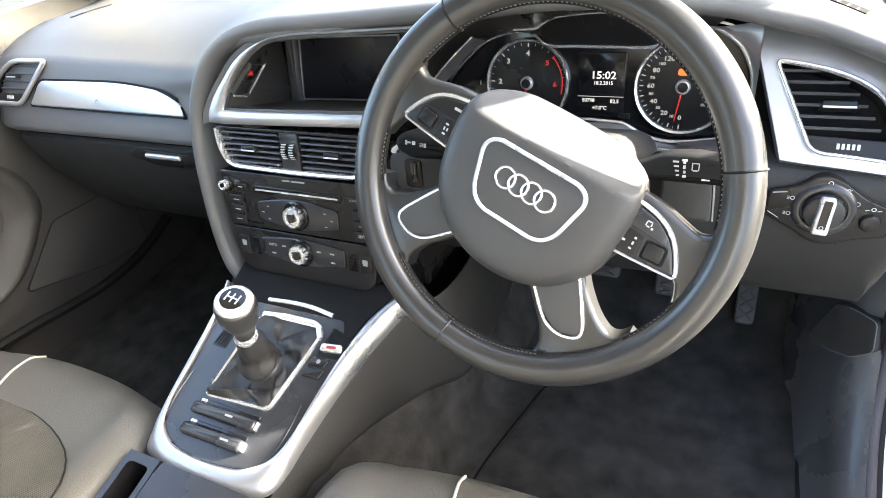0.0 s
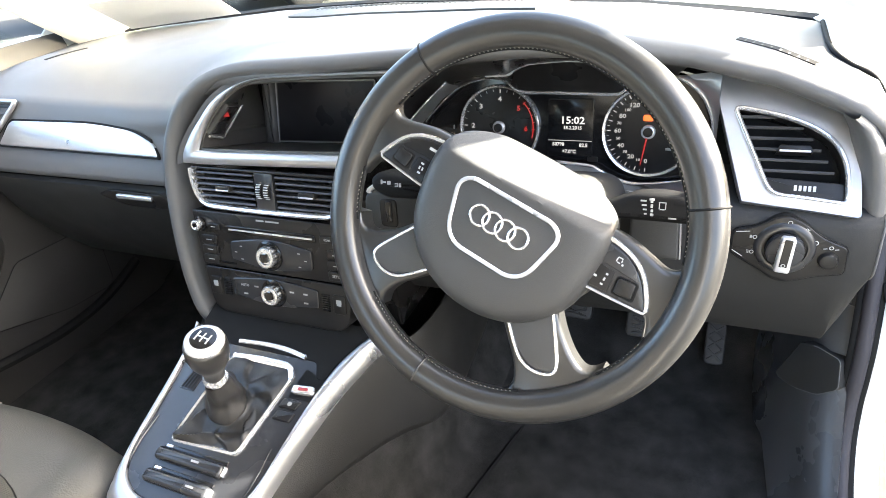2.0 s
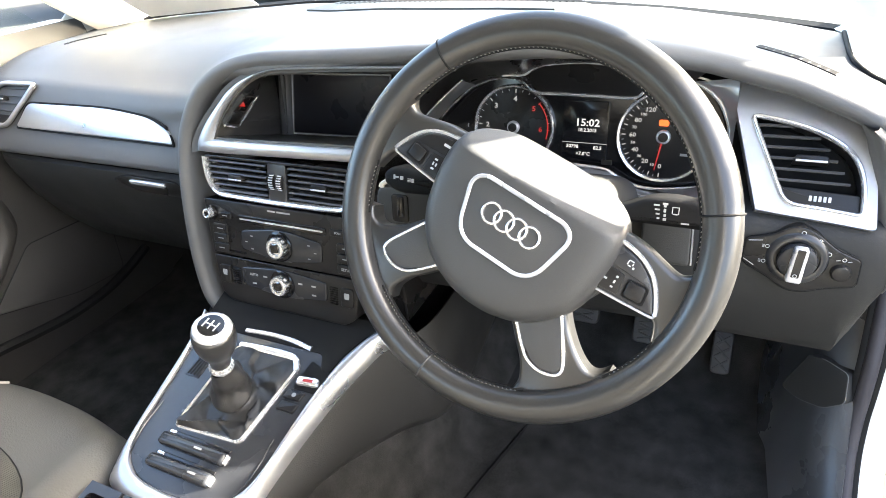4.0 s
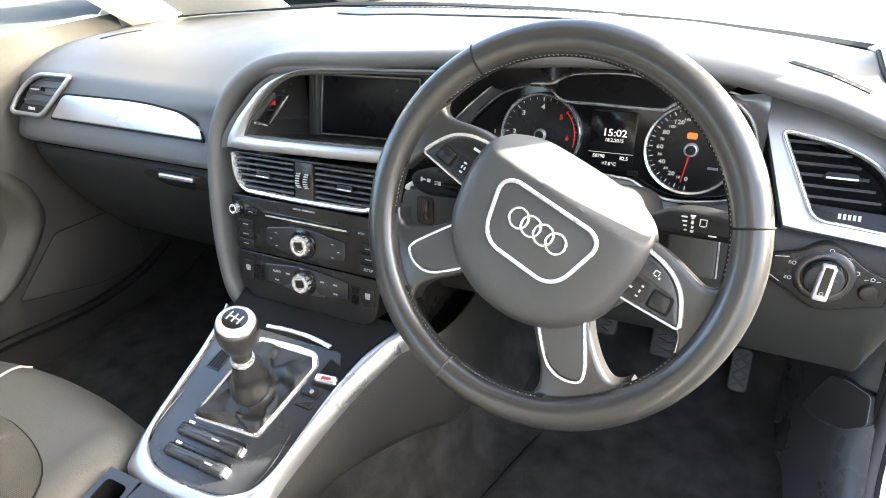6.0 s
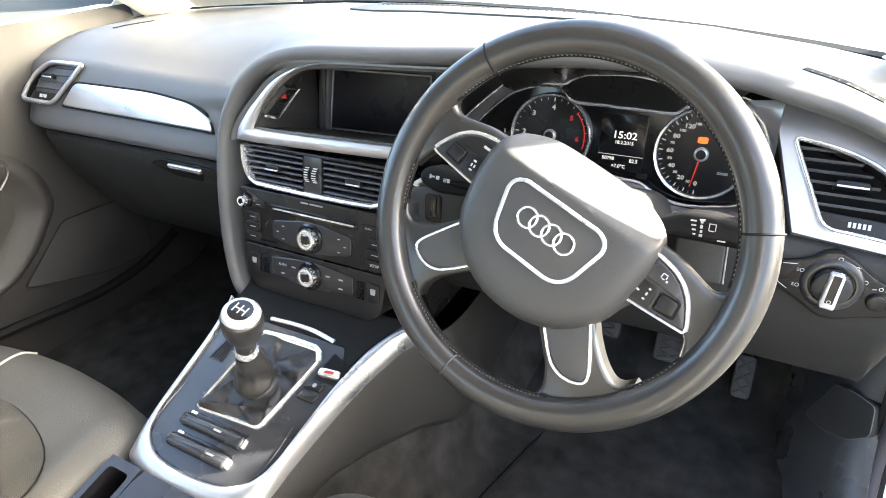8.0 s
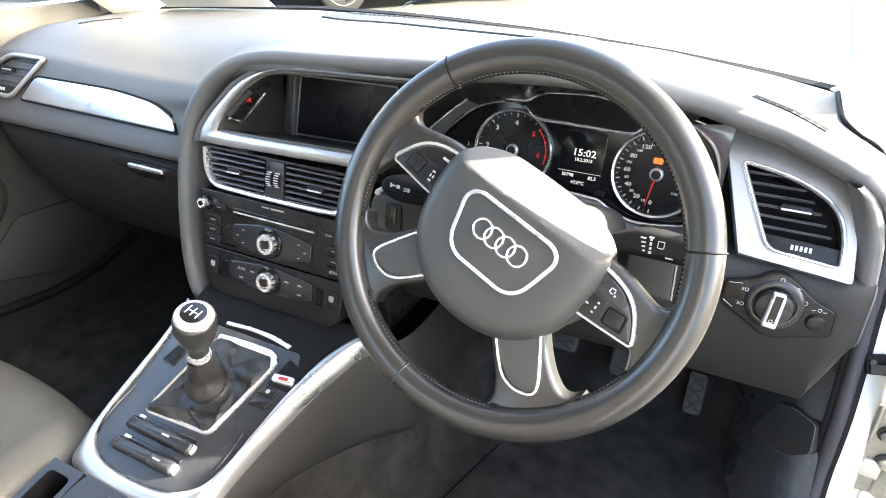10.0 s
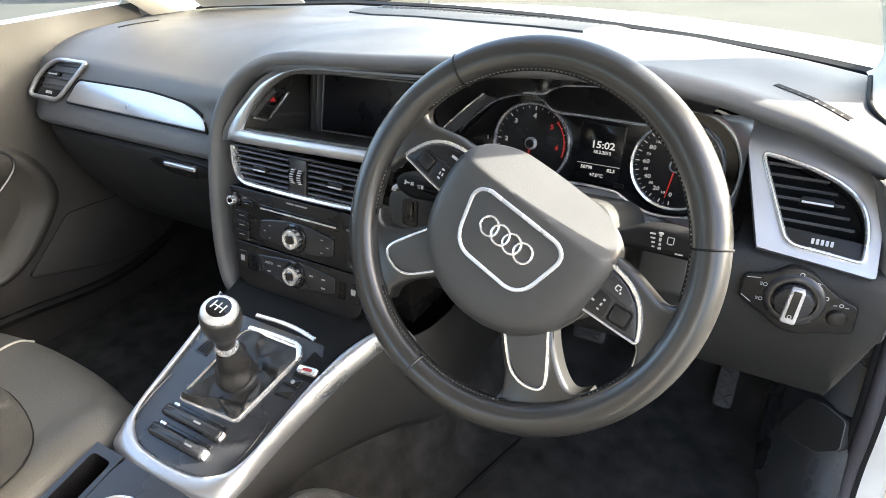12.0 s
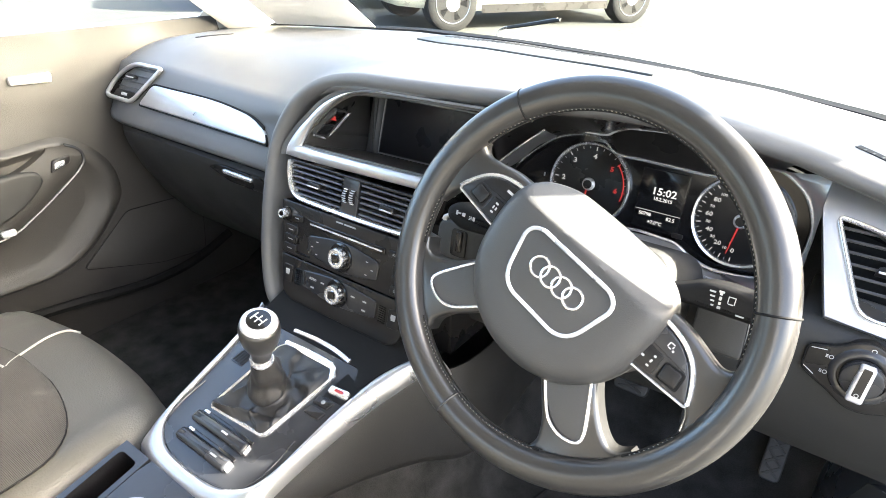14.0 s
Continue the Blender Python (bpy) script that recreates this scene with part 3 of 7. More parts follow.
def climate_panel():
    cp = thing("climate_panel", (0, 0.06, 0.62), "black heater control panel with chrome dial and keys", "climate control")
    face = rpoly([(-0.1235, sv(0.6465)), (0.1235, sv(0.6465)), (0.116, sv(0.592)), (0.100, sv(0.580)), (-0.100, sv(0.580)), (-0.116, sv(0.592))], [0.003, 0.003, 0.01, 0.012, 0.012, 0.01])
    part("faceplate", prism(face, STACK, -0.05, 0.0, 0.0015), BLACK, cp)
    wing = rpoly([(-0.072, sv(0.635)), (0, sv(0.643)), (0.072, sv(0.635)), (0.072, sv(0.610)), (0, sv(0.602)), (-0.072, sv(0.610))], [0.004, 0.03, 0.004, 0.004, 0.03, 0.004], 5)
    key = part("key_wing", prism(wing, STACK, 0, 0.003, 0.0016), SATIN, cp)
    lettering("AUTO", 0.0052, at(STACK, -0.050, sv(0.6275), 0.003), GREY_PRINT, key, "marking")
    for u, z in ((-0.030, 0.6275), (-0.050, 0.615), (0.030, 0.6275), (0.052, 0.6275), (0.052, 0.615)):
        part("marking", prism(rect(0.007, 0.0022, 0.0005, u, sv(z)), STACK, 0.003, 0.0033), GREY_PRINT, key)
    part("key_gap", prism(rect(0.0015, 0.020, 0, -0.066, sv(0.6225)), STACK, 0.0028, 0.0033), BLACK, cp)
    for s in (-1, 1):
        b = button(cp, STACK, s * 0.104, sv(0.620), 0.019, 0.027)
        part("marking", prism(rect(0.008, 0.006, 0.001, s * 0.104, sv(0.624)), STACK, 0.0025, 0.0029), GREY_PRINT, b)
        for k in range(8):
            part("louvre", prism(rect(0.012, 0.0016, 0, s * 0.083, sv(0.609) + 0.0032 * k), STACK, 0, 0.0022), GLOSS, cp)
    knob(cp, at(STACK, 0.0, sv(0.622), 0.003), 0.0168, "temperature_dial", 0.0125)


def centre_vent():
    v = thing("centre_air_vent", (0, 0.1, 0.76), "twin black air vent with silver edging and thumbwheels", "air vent")
    m = at(STACK, 0, sv(0.760))
    open_ = rpoly([(-0.122, 0.024), (0.122, 0.024), (0.119, -0.008), (0.100, -0.026), (-0.100, -0.026), (-0.119, -0.008)], [0.006, 0.006, 0.02, 0.02, 0.02, 0.02], 5)
    part("duct", prism([(p.x * 1.02, p.y * 1.05) for p in open_], m, -0.05, -0.028), RUBBER, v)
    path = lift(m, spline([(-0.1225, 0.025), (-0.1215, 0.006), (-0.116, -0.012), (-0.104, -0.0235), (-0.08, -0.0265), (0.0, -0.0275), (0.08, -0.0265), (0.104, -0.0235), (0.116, -0.012), (0.1215, 0.006), (0.1225, 0.025)], 5), 0.0)
    part("edging", sweep(path, [(0.0035, -0.02), (0.0035, 0.001), (0.001, 0.003), (-0.002, 0.002), (-0.003, -0.001), (-0.003, -0.02)], m.col[2].to_3d()), CHROME, v, "bright silver edging")
    part("top_rail", prism(rect(0.242, 0.004, 0.001, 0, 0.0255), m, -0.02, 0.0, 0.001), BLACK, v)
    for a, b in ((-0.118, -0.018), (0.018, 0.118)):
        slats(v, m, a, b, -0.0240, 0.0235, 6, tilt=10, depth=0.0085, w=-0.006, taper=lambda q, a=a, b=b: (a + (0.016 * max(0, (-q - 0.004) / 0.02) if a < -0.1 else 0), b - (0.016 * max(0, (-q - 0.004) / 0.02) if b > 0.1 else 0)))
        vent_tab(v, m, (a + b) / 2, -0.001, 0.013)
        for s in (0.33, 0.66):
            part("vane", prism(rect(0.0015, 0.044, 0, a + (b - a) * s, 0), m, -0.026, -0.018), BLACK, v)
    d = part("divider", prism(rect(0.030, 0.050, 0.002, 0, -0.0005), m, -0.03, -0.001, 0.001), SATIN, v)
    for s in (-0.0065, 0.0065):
        wheel = axes(m @ Vector((s - 0.0035, 0.0, -0.009)), m.col[1].to_3d(), m.col[2].to_3d())
        t = part("thumbwheel", lathe([(0.012, 0), (0.0135, 0.001), (0.0135, 0.006), (0.012, 0.007)], wheel, 28), BLACK, d, "ribbed thumbwheel")
        for k in range(-3, 4):
            a = radians(k * 14)
            part("rib", prism(rect(0.0062, 0.0013, 0.0003, s, 0.0136 * math.sin(a)), m, 0.0022 - 0.009 + 0.0045 * math.cos(a), -0.009 + 0.0145 * math.cos(a)), MATT_CHROME, t)


def display():
    d = thing("display_unit", (0.02, 0.2, 0.82), "recessed dark dashboard screen in a silver-edged surround", "display screen")
    back = axes((0.02, 0.238, 0.816), (1, 0, 0), (0, 0.06, 1))
    bez = rpoly([(-0.118, -0.062), (0.125, -0.058), (0.135, 0.062), (-0.100, 0.062)], [0.01, 0.01, 0.01, 0.02], 4)
    part("bezel", prism(bez, back, -0.02, 0.0, 0.002), BLACK, d)
    scr = [(-0.0905, -0.044), (0.079, -0.040), (0.084, 0.044), (-0.074, 0.042)]
    ring = rpoly([(p[0] * 1.04, p[1] * 1.06) for p in scr], 0.003, 3)
    part("screen_frame", prism(ring, back, 0, 0.003, 0.001), DASH, d, "slim grey screen frame")
    part("frame_line", sweep(lift(back, rpoly([(p[0] * 1.035, p[1] * 1.05) for p in scr], 0.002, 3), 0.0032), oval(0.0011, 0.0009, 6), back.col[2].to_3d(), True), GREY_PRINT, d, "pale grey screen outline")
    part("screen", prism(rpoly(scr, 0.002, 3), back, 0.003, 0.0042, 0.0006), SCREEN, d, "switched-off dark screen")
    # silver frame: broad bar below, arch tapering from the left corner to a thin line on top
    arch_i = spline([(-0.1024, 0.8078), (-0.0968, 0.8186), (-0.0881, 0.8327), (-0.0727, 0.8517), (-0.0489, 0.8729), (-0.0233, 0.8879), (0.0046, 0.8955), (0.0309, 0.8983)], 5)
    arch_o = spline([(-0.1318, 0.7905), (-0.1276, 0.8063), (-0.1106, 0.8291), (-0.0919, 0.8477), (-0.0684, 0.8692), (-0.0400, 0.8850), (-0.0060, 0.8960), (0.0309, 0.9012)], 5)
    base = [0.158 - 0.026 * k for k in range(10)]
    inn = [Vector((x, 0.8070 + 0.020 * (x + 0.10))) for x in base] + arch_i + [Vector((0.03 + 0.02 * k, 0.8983 + 0.0006 * k)) for k in range(1, 9)] + [Vector((0.183, 0.87)), Vector((0.170, 0.835))]
    out = [Vector((x - 0.022 * (0.158 - x) / 0.234, 0.7892 + 0.026 * (x + 0.10))) for x in base] + arch_o + [Vector((0.03 + 0.02 * k, 0.9013 + 0.0006 * k)) for k in range(1, 9)] + [Vector((0.187, 0.87)), Vector((0.176, 0.830))]

    def ring_row(t, h):
        row = []
        for p, q in zip(inn, out):
            r = p.lerp(q, t)
            row.append(STACK @ Vector((r.x, sv(r.y), h - 0.03 * max(0, r.x))))
        return row
    part("silver_frame", grid([ring_row(0, -0.003), ring_row(0.03, 0.0022), ring_row(0.12, 0.0034), ring_row(0.5, 0.0040), ring_row(0.88, 0.0030), ring_row(0.98, 0.0012), ring_row(1, -0.012)], close_u=True), SILVER, d, "satin silver frame with a broad lower bar", 60)
    # dark surround between the frame and the hood
    mid = Vector((0.03, 0.83))
    run = out[10:46]
    part("surround", grid([[STACK @ Vector((r.x, sv(r.y), h - 0.03 * max(0, r.x))) for r in (mid + (q - mid) * k for q in run)] for k, h in ((0.99, -0.008), (0.995, -0.004), (1.04, -0.004), (1.09, -0.002), (1.09, -0.010))]), DASH, d, "dark surround of the frame", 60)
    # shaped shroud from the silver frame back to the bezel
    i3 = []
    for p in inn:
        x = min(0.128, -0.0955 + max(0.0, p.x + 0.050) * 1.22) if p.y > 0.83 else min(0.128, max(-0.0955, p.x))
        rise = p.y - 0.8495
        i3.append(back @ Vector((x - 0.02, min(0.060, max(-0.055, rise * (2.2 if rise > 0 else 1.25))), 0.001)))
    o3 = ring_row(0, -0.002)
    part("shroud", grid([[a.lerp(b, t) for a, b in zip(o3, i3)] for t in (0, 0.25, 0.5, 0.75, 1)], close_u=True, thick=0.003), SHROUD, d, "sloping dark shroud")
    part("bezel_column", prism(rpoly([(-0.1165, -0.057), (-0.0945, -0.057), (-0.0800, 0.047), (-0.0985, 0.047)], 0.003), back, 0, 0.011, 0.006), DASH, d, "rounded grey upright beside the screen")
    # hazard key on the left wall of the shroud
    hz = axes((-0.0832, 0.108, 0.8290), (0.03, 1, 0), (0.63, 0, 0.777))
    pod = part("key_pod", prism(rpoly([(0.0015, -0.001), (0.036, -0.0215), (0.0535, 0.0290), (0.0245, 0.0420)], 0.004), hz, -0.004, 0.0022, 0.001), DASH_LOW, d)
    part("hazard_key", prism(rpoly([(0.0120, 0.021), (0.0375, 0.0085), (0.0480, 0.030), (0.0250, 0.0395)], 0.003), hz, 0.0022, 0.0036, 0.0006), BLACK, pod, "black hazard key with a red triangle")
    part("hazard_triangle", prism([(0.0190, 0.0268), (0.0330, 0.0202), (0.0245, 0.0328)], hz, 0.0036, 0.0041), LIT_RED, pod, "red triangle")
    part("blank_key", prism(rpoly([(0.0065, 0.000), (0.0340, -0.0150), (0.0365, 0.0062), (0.0112, 0.0190)], 0.003), hz, 0.0022, 0.0036, 0.0006), SATIN, pod)
    part("key_edge", sweep([hz @ Vector(p) for p in ((0.003, -0.0022, 0.003), (0.0360, -0.0222, 0.003), (0.0450, 0.0030, 0.003), (0.0540, 0.0285, 0.003))], oval(0.0019, 0.0016, 6), hz.col[2].to_3d()), CHROME, pod, "satin key edge")
    part("pod_edge", sweep([hz @ Vector(p) for p in ((0.0420, -0.0300, 0.001), (0.0500, -0.0020, 0.001), (0.0590, 0.0268, 0.001))], oval(0.0014, 0.0013, 6), hz.col[2].to_3d()), CHROME, pod)


radio_unit()
climate_panel()
centre_vent()
display()


# ---- side vents ----
def side_vent(m, ring, radii, thick, ring_mat, ends, v0, v1, tab, badge, label, fascia=None, deep=0.022, slat_count=6):
    """A slatted vent in the frame m; ends(v) gives each slat's span."""
    c = sum((Vector(p) for p in ring), Vector((0, 0))) / len(ring)
    v = thing("side_air_vent", m @ Vector((c.x, c.y, -0.03)), label, "air vent", "side air vents")
    loop = rpoly(ring, radii, 4)
    if fascia:
        panel = rpoly(*fascia, 4)
        big = []
        for p in loop:
            d = (p - c).normalized()
            best = 0.0
            for i in range(len(panel)):
                a, e = panel[i - 1], panel[i] - panel[i - 1]
                den = d.x * e.y - d.y * e.x
                if abs(den) > 1e-9:
                    w = a - c
                    t, s = (w.x * e.y - w.y * e.x) / den, (w.x * d.y - w.y * d.x) / den
                    if t > 0 and -1e-6 <= s <= 1 + 1e-6:
                        best = max(best, t)
            big.append(c + d * best)
        part("fascia", grid([lift(m, big, -0.02), lift(m, big, -0.001), lift(m, [b * 0.96 + h * 0.04 for b, h in zip(big, loop)], 0.001), lift(m, loop, 0.0), lift(m, loop, -0.02)], close_u=True), SILVER, v, "satin silver fascia panel")
    part("ring", sweep(lift(m, loop, 0.001), oval(thick, 0.004, 10), m.col[2].to_3d(), True), ring_mat, v, "bright ring")
    part("duct", prism(loop, m, -0.06, -deep * 1.15), RUBBER, v)
    part("throat", grid([lift(m, loop, 0.0), lift(m, loop, -deep * 1.3)], close_u=True, thick=0.002), BLACK, v)
    slats(v, m, 0, 0, v0, v1, slat_count, tilt=12, depth=deep * 0.55, w=-deep * 0.42, taper=ends)
    vent_tab(v, m, *tab, 0.0165)
    b = part("badge_panel", prism(rpoly(badge, 0.003), m, -0.012, -0.002, 0.001), BLACK, v)
    bc = sum((Vector(p) for p in badge), Vector((0, 0))) / 4
    for k in range(5):
        part("badge_bar", prism(rect(0.0026, 0.0055, 0.0006, bc.x - 0.0084 + 0.0042 * k, bc.y), m, -0.002, -0.0014), WHITE_PRINT, b)
    return v


VENT_SIDE = axes((0, 0.155, 0.752), (1, 0, 0), (0, 0.75, 1))


def right_ends(q):
    t = min(1, max(0, (0.106 - q) / 0.09))
    return 0.5495 + 0.036 * t, 0.575 + 0.076 * math.sqrt(min(1, t * 1.1 + 0.02))


def left_ends(q):
    t = min(1, max(0, (0.052 - q) / 0.066))
    return -0.626 - 0.054 * math.sqrt(min(1, t * 0.95)), -0.5455 - 0.056 * t


driver_vent = side_vent(VENT_SIDE, [(0.5455, 0.1085), (0.570, 0.1045), (0.597, 0.0980), (0.622, 0.0875), (0.6405, 0.0735), (0.6495, 0.0560), (0.6535, 0.0380), (0.6545, 0.0130), (0.622, 0.0160), (0.5870, 0.0185)],
                        [0.008, 0.012, 0.012, 0.012, 0.012, 0.012, 0.012, 0.006, 0.012, 0.012], 0.0026, CHROME, right_ends, 0.0390, 0.1060, (0.6050, 0.0650),
                        [(0.5772, 0.0365), (0.6515, 0.0335), (0.6530, 0.0160), (0.5890, 0.0205)], "black slatted side air vent in a thin chrome ring",
                        ([(0.530, 0.1500), (0.580, 0.1420), (0.622, 0.1250), (0.6480, 0.1030), (0.6580, 0.0760), (0.6640, 0.0440), (0.6680, 0.0000), (0.62, 0.0045), (0.58, 0.0072), (0.530, 0.0115)], [0.004, 0.02, 0.02, 0.02, 0.02, 0.02, 0.004, 0.02, 0.02, 0.004]), deep=0.020, slat_count=6)
side_vent(FACE @ Matrix.Translation((0, 0, 0.003)), [(-0.5400, 0.0535), (-0.6270, 0.0535), (-0.6600, 0.0360), (-0.6840, 0.0115), (-0.6960, -0.0140), (-0.6880, -0.0190), (-0.6130, -0.0195), (-0.6010, -0.0130)],
          [0.004, 0.02, 0.03, 0.02, 0.006, 0.004, 0.008, 0.006], 0.0042, SILVER, left_ends, 0.001, 0.052, (-0.632, 0.028),
          [(-0.681, -0.0155), (-0.616, -0.0155), (-0.601, 0.0), (-0.672, 0.0)], "black slatted side air vent in a broad silver ring", deep=0.012, slat_count=4)


# ---- instrument cluster ----
CL = axes((0, 0.2665, 0.790), (1, 0, 0), (0, 0.2, 0.98))
LEFT_DIAL, RIGHT_DIAL = 0.267, 0.456


def gauge(cluster, cx, numerals, start, step, needle, small=(), red=()):
    m = at(CL, cx, 0.0)
    g = part("gauge", lathe([(0.053, -0.006), (0.053, 0.0), (0.048, 0.0005), (0.0, 0.0)], m, 56), BLACK, cluster, "round black gauge face")
    part("gauge_ring", lathe([(0.0545, -0.004), (0.0552, 0.003), (0.0538, 0.0052), (0.0515, 0.0040), (0.0506, 0.0)], m, 64), CHROME, g, "thin chrome ring")
    n = len(numerals)
    for k, s in enumerate(numerals):
        a = radians(start - step * k)
        sm = s in small
        col = DIAL_WHITE
        lettering(s, (0.0047 if sm else 0.0072) if n > 8 else 0.0088, at(m, (0.0360 if n > 8 else 0.0365) * math.cos(a), (0.0360 if n > 8 else 0.0365) * math.sin(a), 0.0008) @ Matrix.Diagonal((1.15, 1.0, 1.0, 1.0)), LIT_RED if s in red else col, g, "numeral")
        part("tick", prism(rect(0.0048, 0.0012), at(m, 0.0468 * math.cos(a), 0.0468 * math.sin(a), 0.0, math.degrees(a)), 0, 0.001), LIT_RED if s in red else DIAL_WHITE, g)
        if k < n - 1:
            for j in ((0.5,) if n > 8 else (0.25, 0.5, 0.75)):
                b = radians(start - step * (k + j))
                part("tick", prism(rect(0.0028, 0.0006), at(m, 0.0478 * math.cos(b), 0.0478 * math.sin(b), 0.0, math.degrees(b)), 0, 0.001), GREY_PRINT, g)
    if red:
        arc = [m @ Vector((0.0465 * math.cos(radians(q)), 0.0465 * math.sin(radians(q)), 0.001)) for q in range(44, -18, -4)]
        part("red_band", sweep(arc, oval(0.0008, 0.0005, 6), m.col[2].to_3d()), LIT_RED, g, "red warning band")
    a = radians(needle)
    part("needle", prism([(0.002, -0.0011), (0.041, -0.0005), (0.041, 0.0005), (0.002, 0.0011)], at(m, 0, 0, 0.003, needle), 0, 0.0012), LIT_RED, g, "red needle")
    part("needle_hub", lathe([(0.0085, 0), (0.0085, 0.003), (0.0075, 0.0045), (0.006, 0.005)], m, 28), MATT_CHROME, g)
    part("hub_cap", lathe([(0.0058, 0.003), (0.0056, 0.0062), (0, 0.0066)], m, 24), BLACK, g)
    return g


def instrument_cluster():
    c = thing("instrument_cluster", (0.3617, 0.28, 0.79), "lit instrument cluster with two chrome-ringed gauges and info screen", "instrument cluster")
    part("backplate", prism(rpoly([(0.16, -0.06), (0.53, -0.06), (0.53, 0.05), (0.49, 0.070), (0.24, 0.070), (0.16, 0.04)], 0.02), CL, -0.03, -0.002), GLOSS, c)
    gauge(c, LEFT_DIAL, ["1", "2", "3", "4", "5", "6"], 223, 45, -96, red=("5", "6"))
    gauge(c, RIGHT_DIAL, ["0", "10", "20", "30", "40", "50", "60", "70", "80", "100", "120", "140", "160", "180", "200", "220", "240"], 269, 14.9, -99, small=("10", "30", "50", "70", "100", "140", "160", "180", "200", "220", "240"))
    part("unit_bar", prism(rect(0.012, 0.003, 0, LEFT_DIAL + 0.022, -0.030), CL, 0.0005, 0.001), GREY_PRINT, c)
    part("unit_bar", prism(rect(0.012, 0.003, 0, RIGHT_DIAL + 0.027, -0.020), CL, 0.0005, 0.001), GREY_PRINT, c)
    lamp = at(CL, RIGHT_DIAL - 0.001, 0.0165)
    part("warning_lamp", prism(rect(0.0115, 0.0075, 0.002), lamp, 0.0005, 0.0012), LIT_AMBER, c, "glowing orange warning lamp")
    # info screen
    s = part("info_screen", prism(rect(0.057, 0.076, 0.002, 0.3617, 0.000), CL, -0.002, 0.0015, 0.0005), GLOSS, c, "dark info screen with white figures")
    lettering("15:02", 0.0125, at(CL, 0.3643, 0.0112, 0.0016) @ Matrix.Diagonal((1.12, 1.0, 1.0, 1.0)), LIT_WHITE, s, "clock_figures")
    lettering("18.2.2015", 0.0060, at(CL, 0.3645, 0.0022, 0.0016), LIT_WHITE, s, "date_figures")
    part("rule", prism(rect(0.056, 0.0008, 0, 0.3617, -0.0139), CL, 0.0015, 0.0018), DIAL_WHITE, s)
    lettering("50798", 0.0062, at(CL, 0.347, -0.0190, 0.0016), LIT_WHITE, s, "odometer_figures")
    lettering("82.5", 0.0062, at(CL, 0.379, -0.0195, 0.0016), LIT_WHITE, s, "trip_figures")
    lettering("+7.0°C", 0.0062, at(CL, 0.3610, -0.0279, 0.0016), LIT_WHITE, s, "temperature_figures")
    part("reset_key", prism(rect(0.013, 0.006, 0.001, 0.3915, -0.0365), CL, 0, 0.002, 0.0005), BLACK, c)
    # bright contour round both gauges, flat between them
    top = [(0.150, -0.012), (0.168, 0.0117), (0.187, 0.0311), (0.2075, 0.0483), (0.2271, 0.0577), (0.2482, 0.063), (0.2687, 0.0637), (0.2829, 0.0577), (0.2969, 0.0473), (0.3359, 0.0461), (0.3735, 0.0453), (0.4167, 0.045), (0.4290, 0.052), (0.443, 0.062), (0.459, 0.0675), (0.485, 0.0645)]
    side = [(0.510, 0.047), (0.524, 0.022), (0.5275, 0.0), (0.524, -0.025), (0.5125, -0.044), (0.5007, -0.0552)]
    low = [(0.4668, -0.0612), (0.4456, -0.0622), (0.431, -0.0605), (0.4123, -0.054), (0.4008, -0.0474), (0.3893, -0.0426), (0.3664, -0.0415), (0.343, -0.0405), (0.31, -0.046), (0.27, -0.058), (0.22, -0.058), (0.17, -0.042)]
    loop = spline(top + side + low, 4, True)
    axis = CL.col[2].to_3d()
    part("contour", sweep(lift(CL, loop, 0.0095), oval(0.0021, 0.0021, 8), axis, True), CHROME, c, "fine chrome contour")
    part("surround", grid([lift(CL, loop, 0.006), lift(CL, [Vector((0.3617, 0.0)) + (p - Vector((0.3617, 0.0))) * 0.97 for p in loop], -0.003)], close_u=True), GLOSS, c)
    # shroud: from the contour up to the hood, stepping at the brow
    brow = [(0.262, 0.0690), (0.2894, 0.0705), (0.2983, 0.0762), (0.3115, 0.0824), (0.3411, 0.0852), (0.3662, 0.0863), (0.3873, 0.0847), (0.405, 0.081), (0.425, 0.0755), (0.445, 0.0735)]
    rows = [[], [], [], []]
    for p in spline(top, 4):
        if brow[0][0] <= p.x <= brow[-1][0]:
            b = Vector((p.x, lerp_table(brow, p.x)[0]))
        else:
            b = p + Vector((-0.3, 1)).normalized() * 0.006 if p.x < 0.3 else p + Vector((0.2, 1)).normalized() * 0.008
        x = max(0.172, 0.3617 + (b.x - 0.3617) * 1.14)
        yf, zf, _ = lerp_table(EDGE, x)
        z = max(min(zf - 0.016, CL.translation.z + b.y + 0.10), CL.translation.z + b.y + 0.012)
        rows[0].append(CL @ Vector((*p, 0.006)))
        rows[1].append(CL @ Vector((*b, 0.027)))
        rows[2].append(CL @ Vector((*b, 0.032)))
        rows[3].append(Vector((x, yf + 0.02, z)))
    part("shroud", grid(rows, thick=0.002), BLACK, c, "matt black binnacle shroud")
    part("brow", sweep(lift(CL, spline(brow[:8], 4), 0.036), oval(0.0022, 0.0016, 8), axis), MATT_CHROME, c, "raised satin brow line")
    # silver flank that turns from the contour into the fascia
    arc = lift(CL, spline([top[-2], top[-1]] + side + low[:2], 4), 0.006)
    n = len(arc) - 1
    edge = [VENT_SIDE @ Vector((0.5315, v, -0.001)) for v in np.linspace(0.1480, 0.0115, n + 1)]
    part("fascia_flank", grid([arc, [a.lerp(b, 0.45) + Vector((0.002, -0.010, 0)) for a, b in zip(arc, edge)], edge]), SILVER, c, "silver flank beside the gauges", 80)
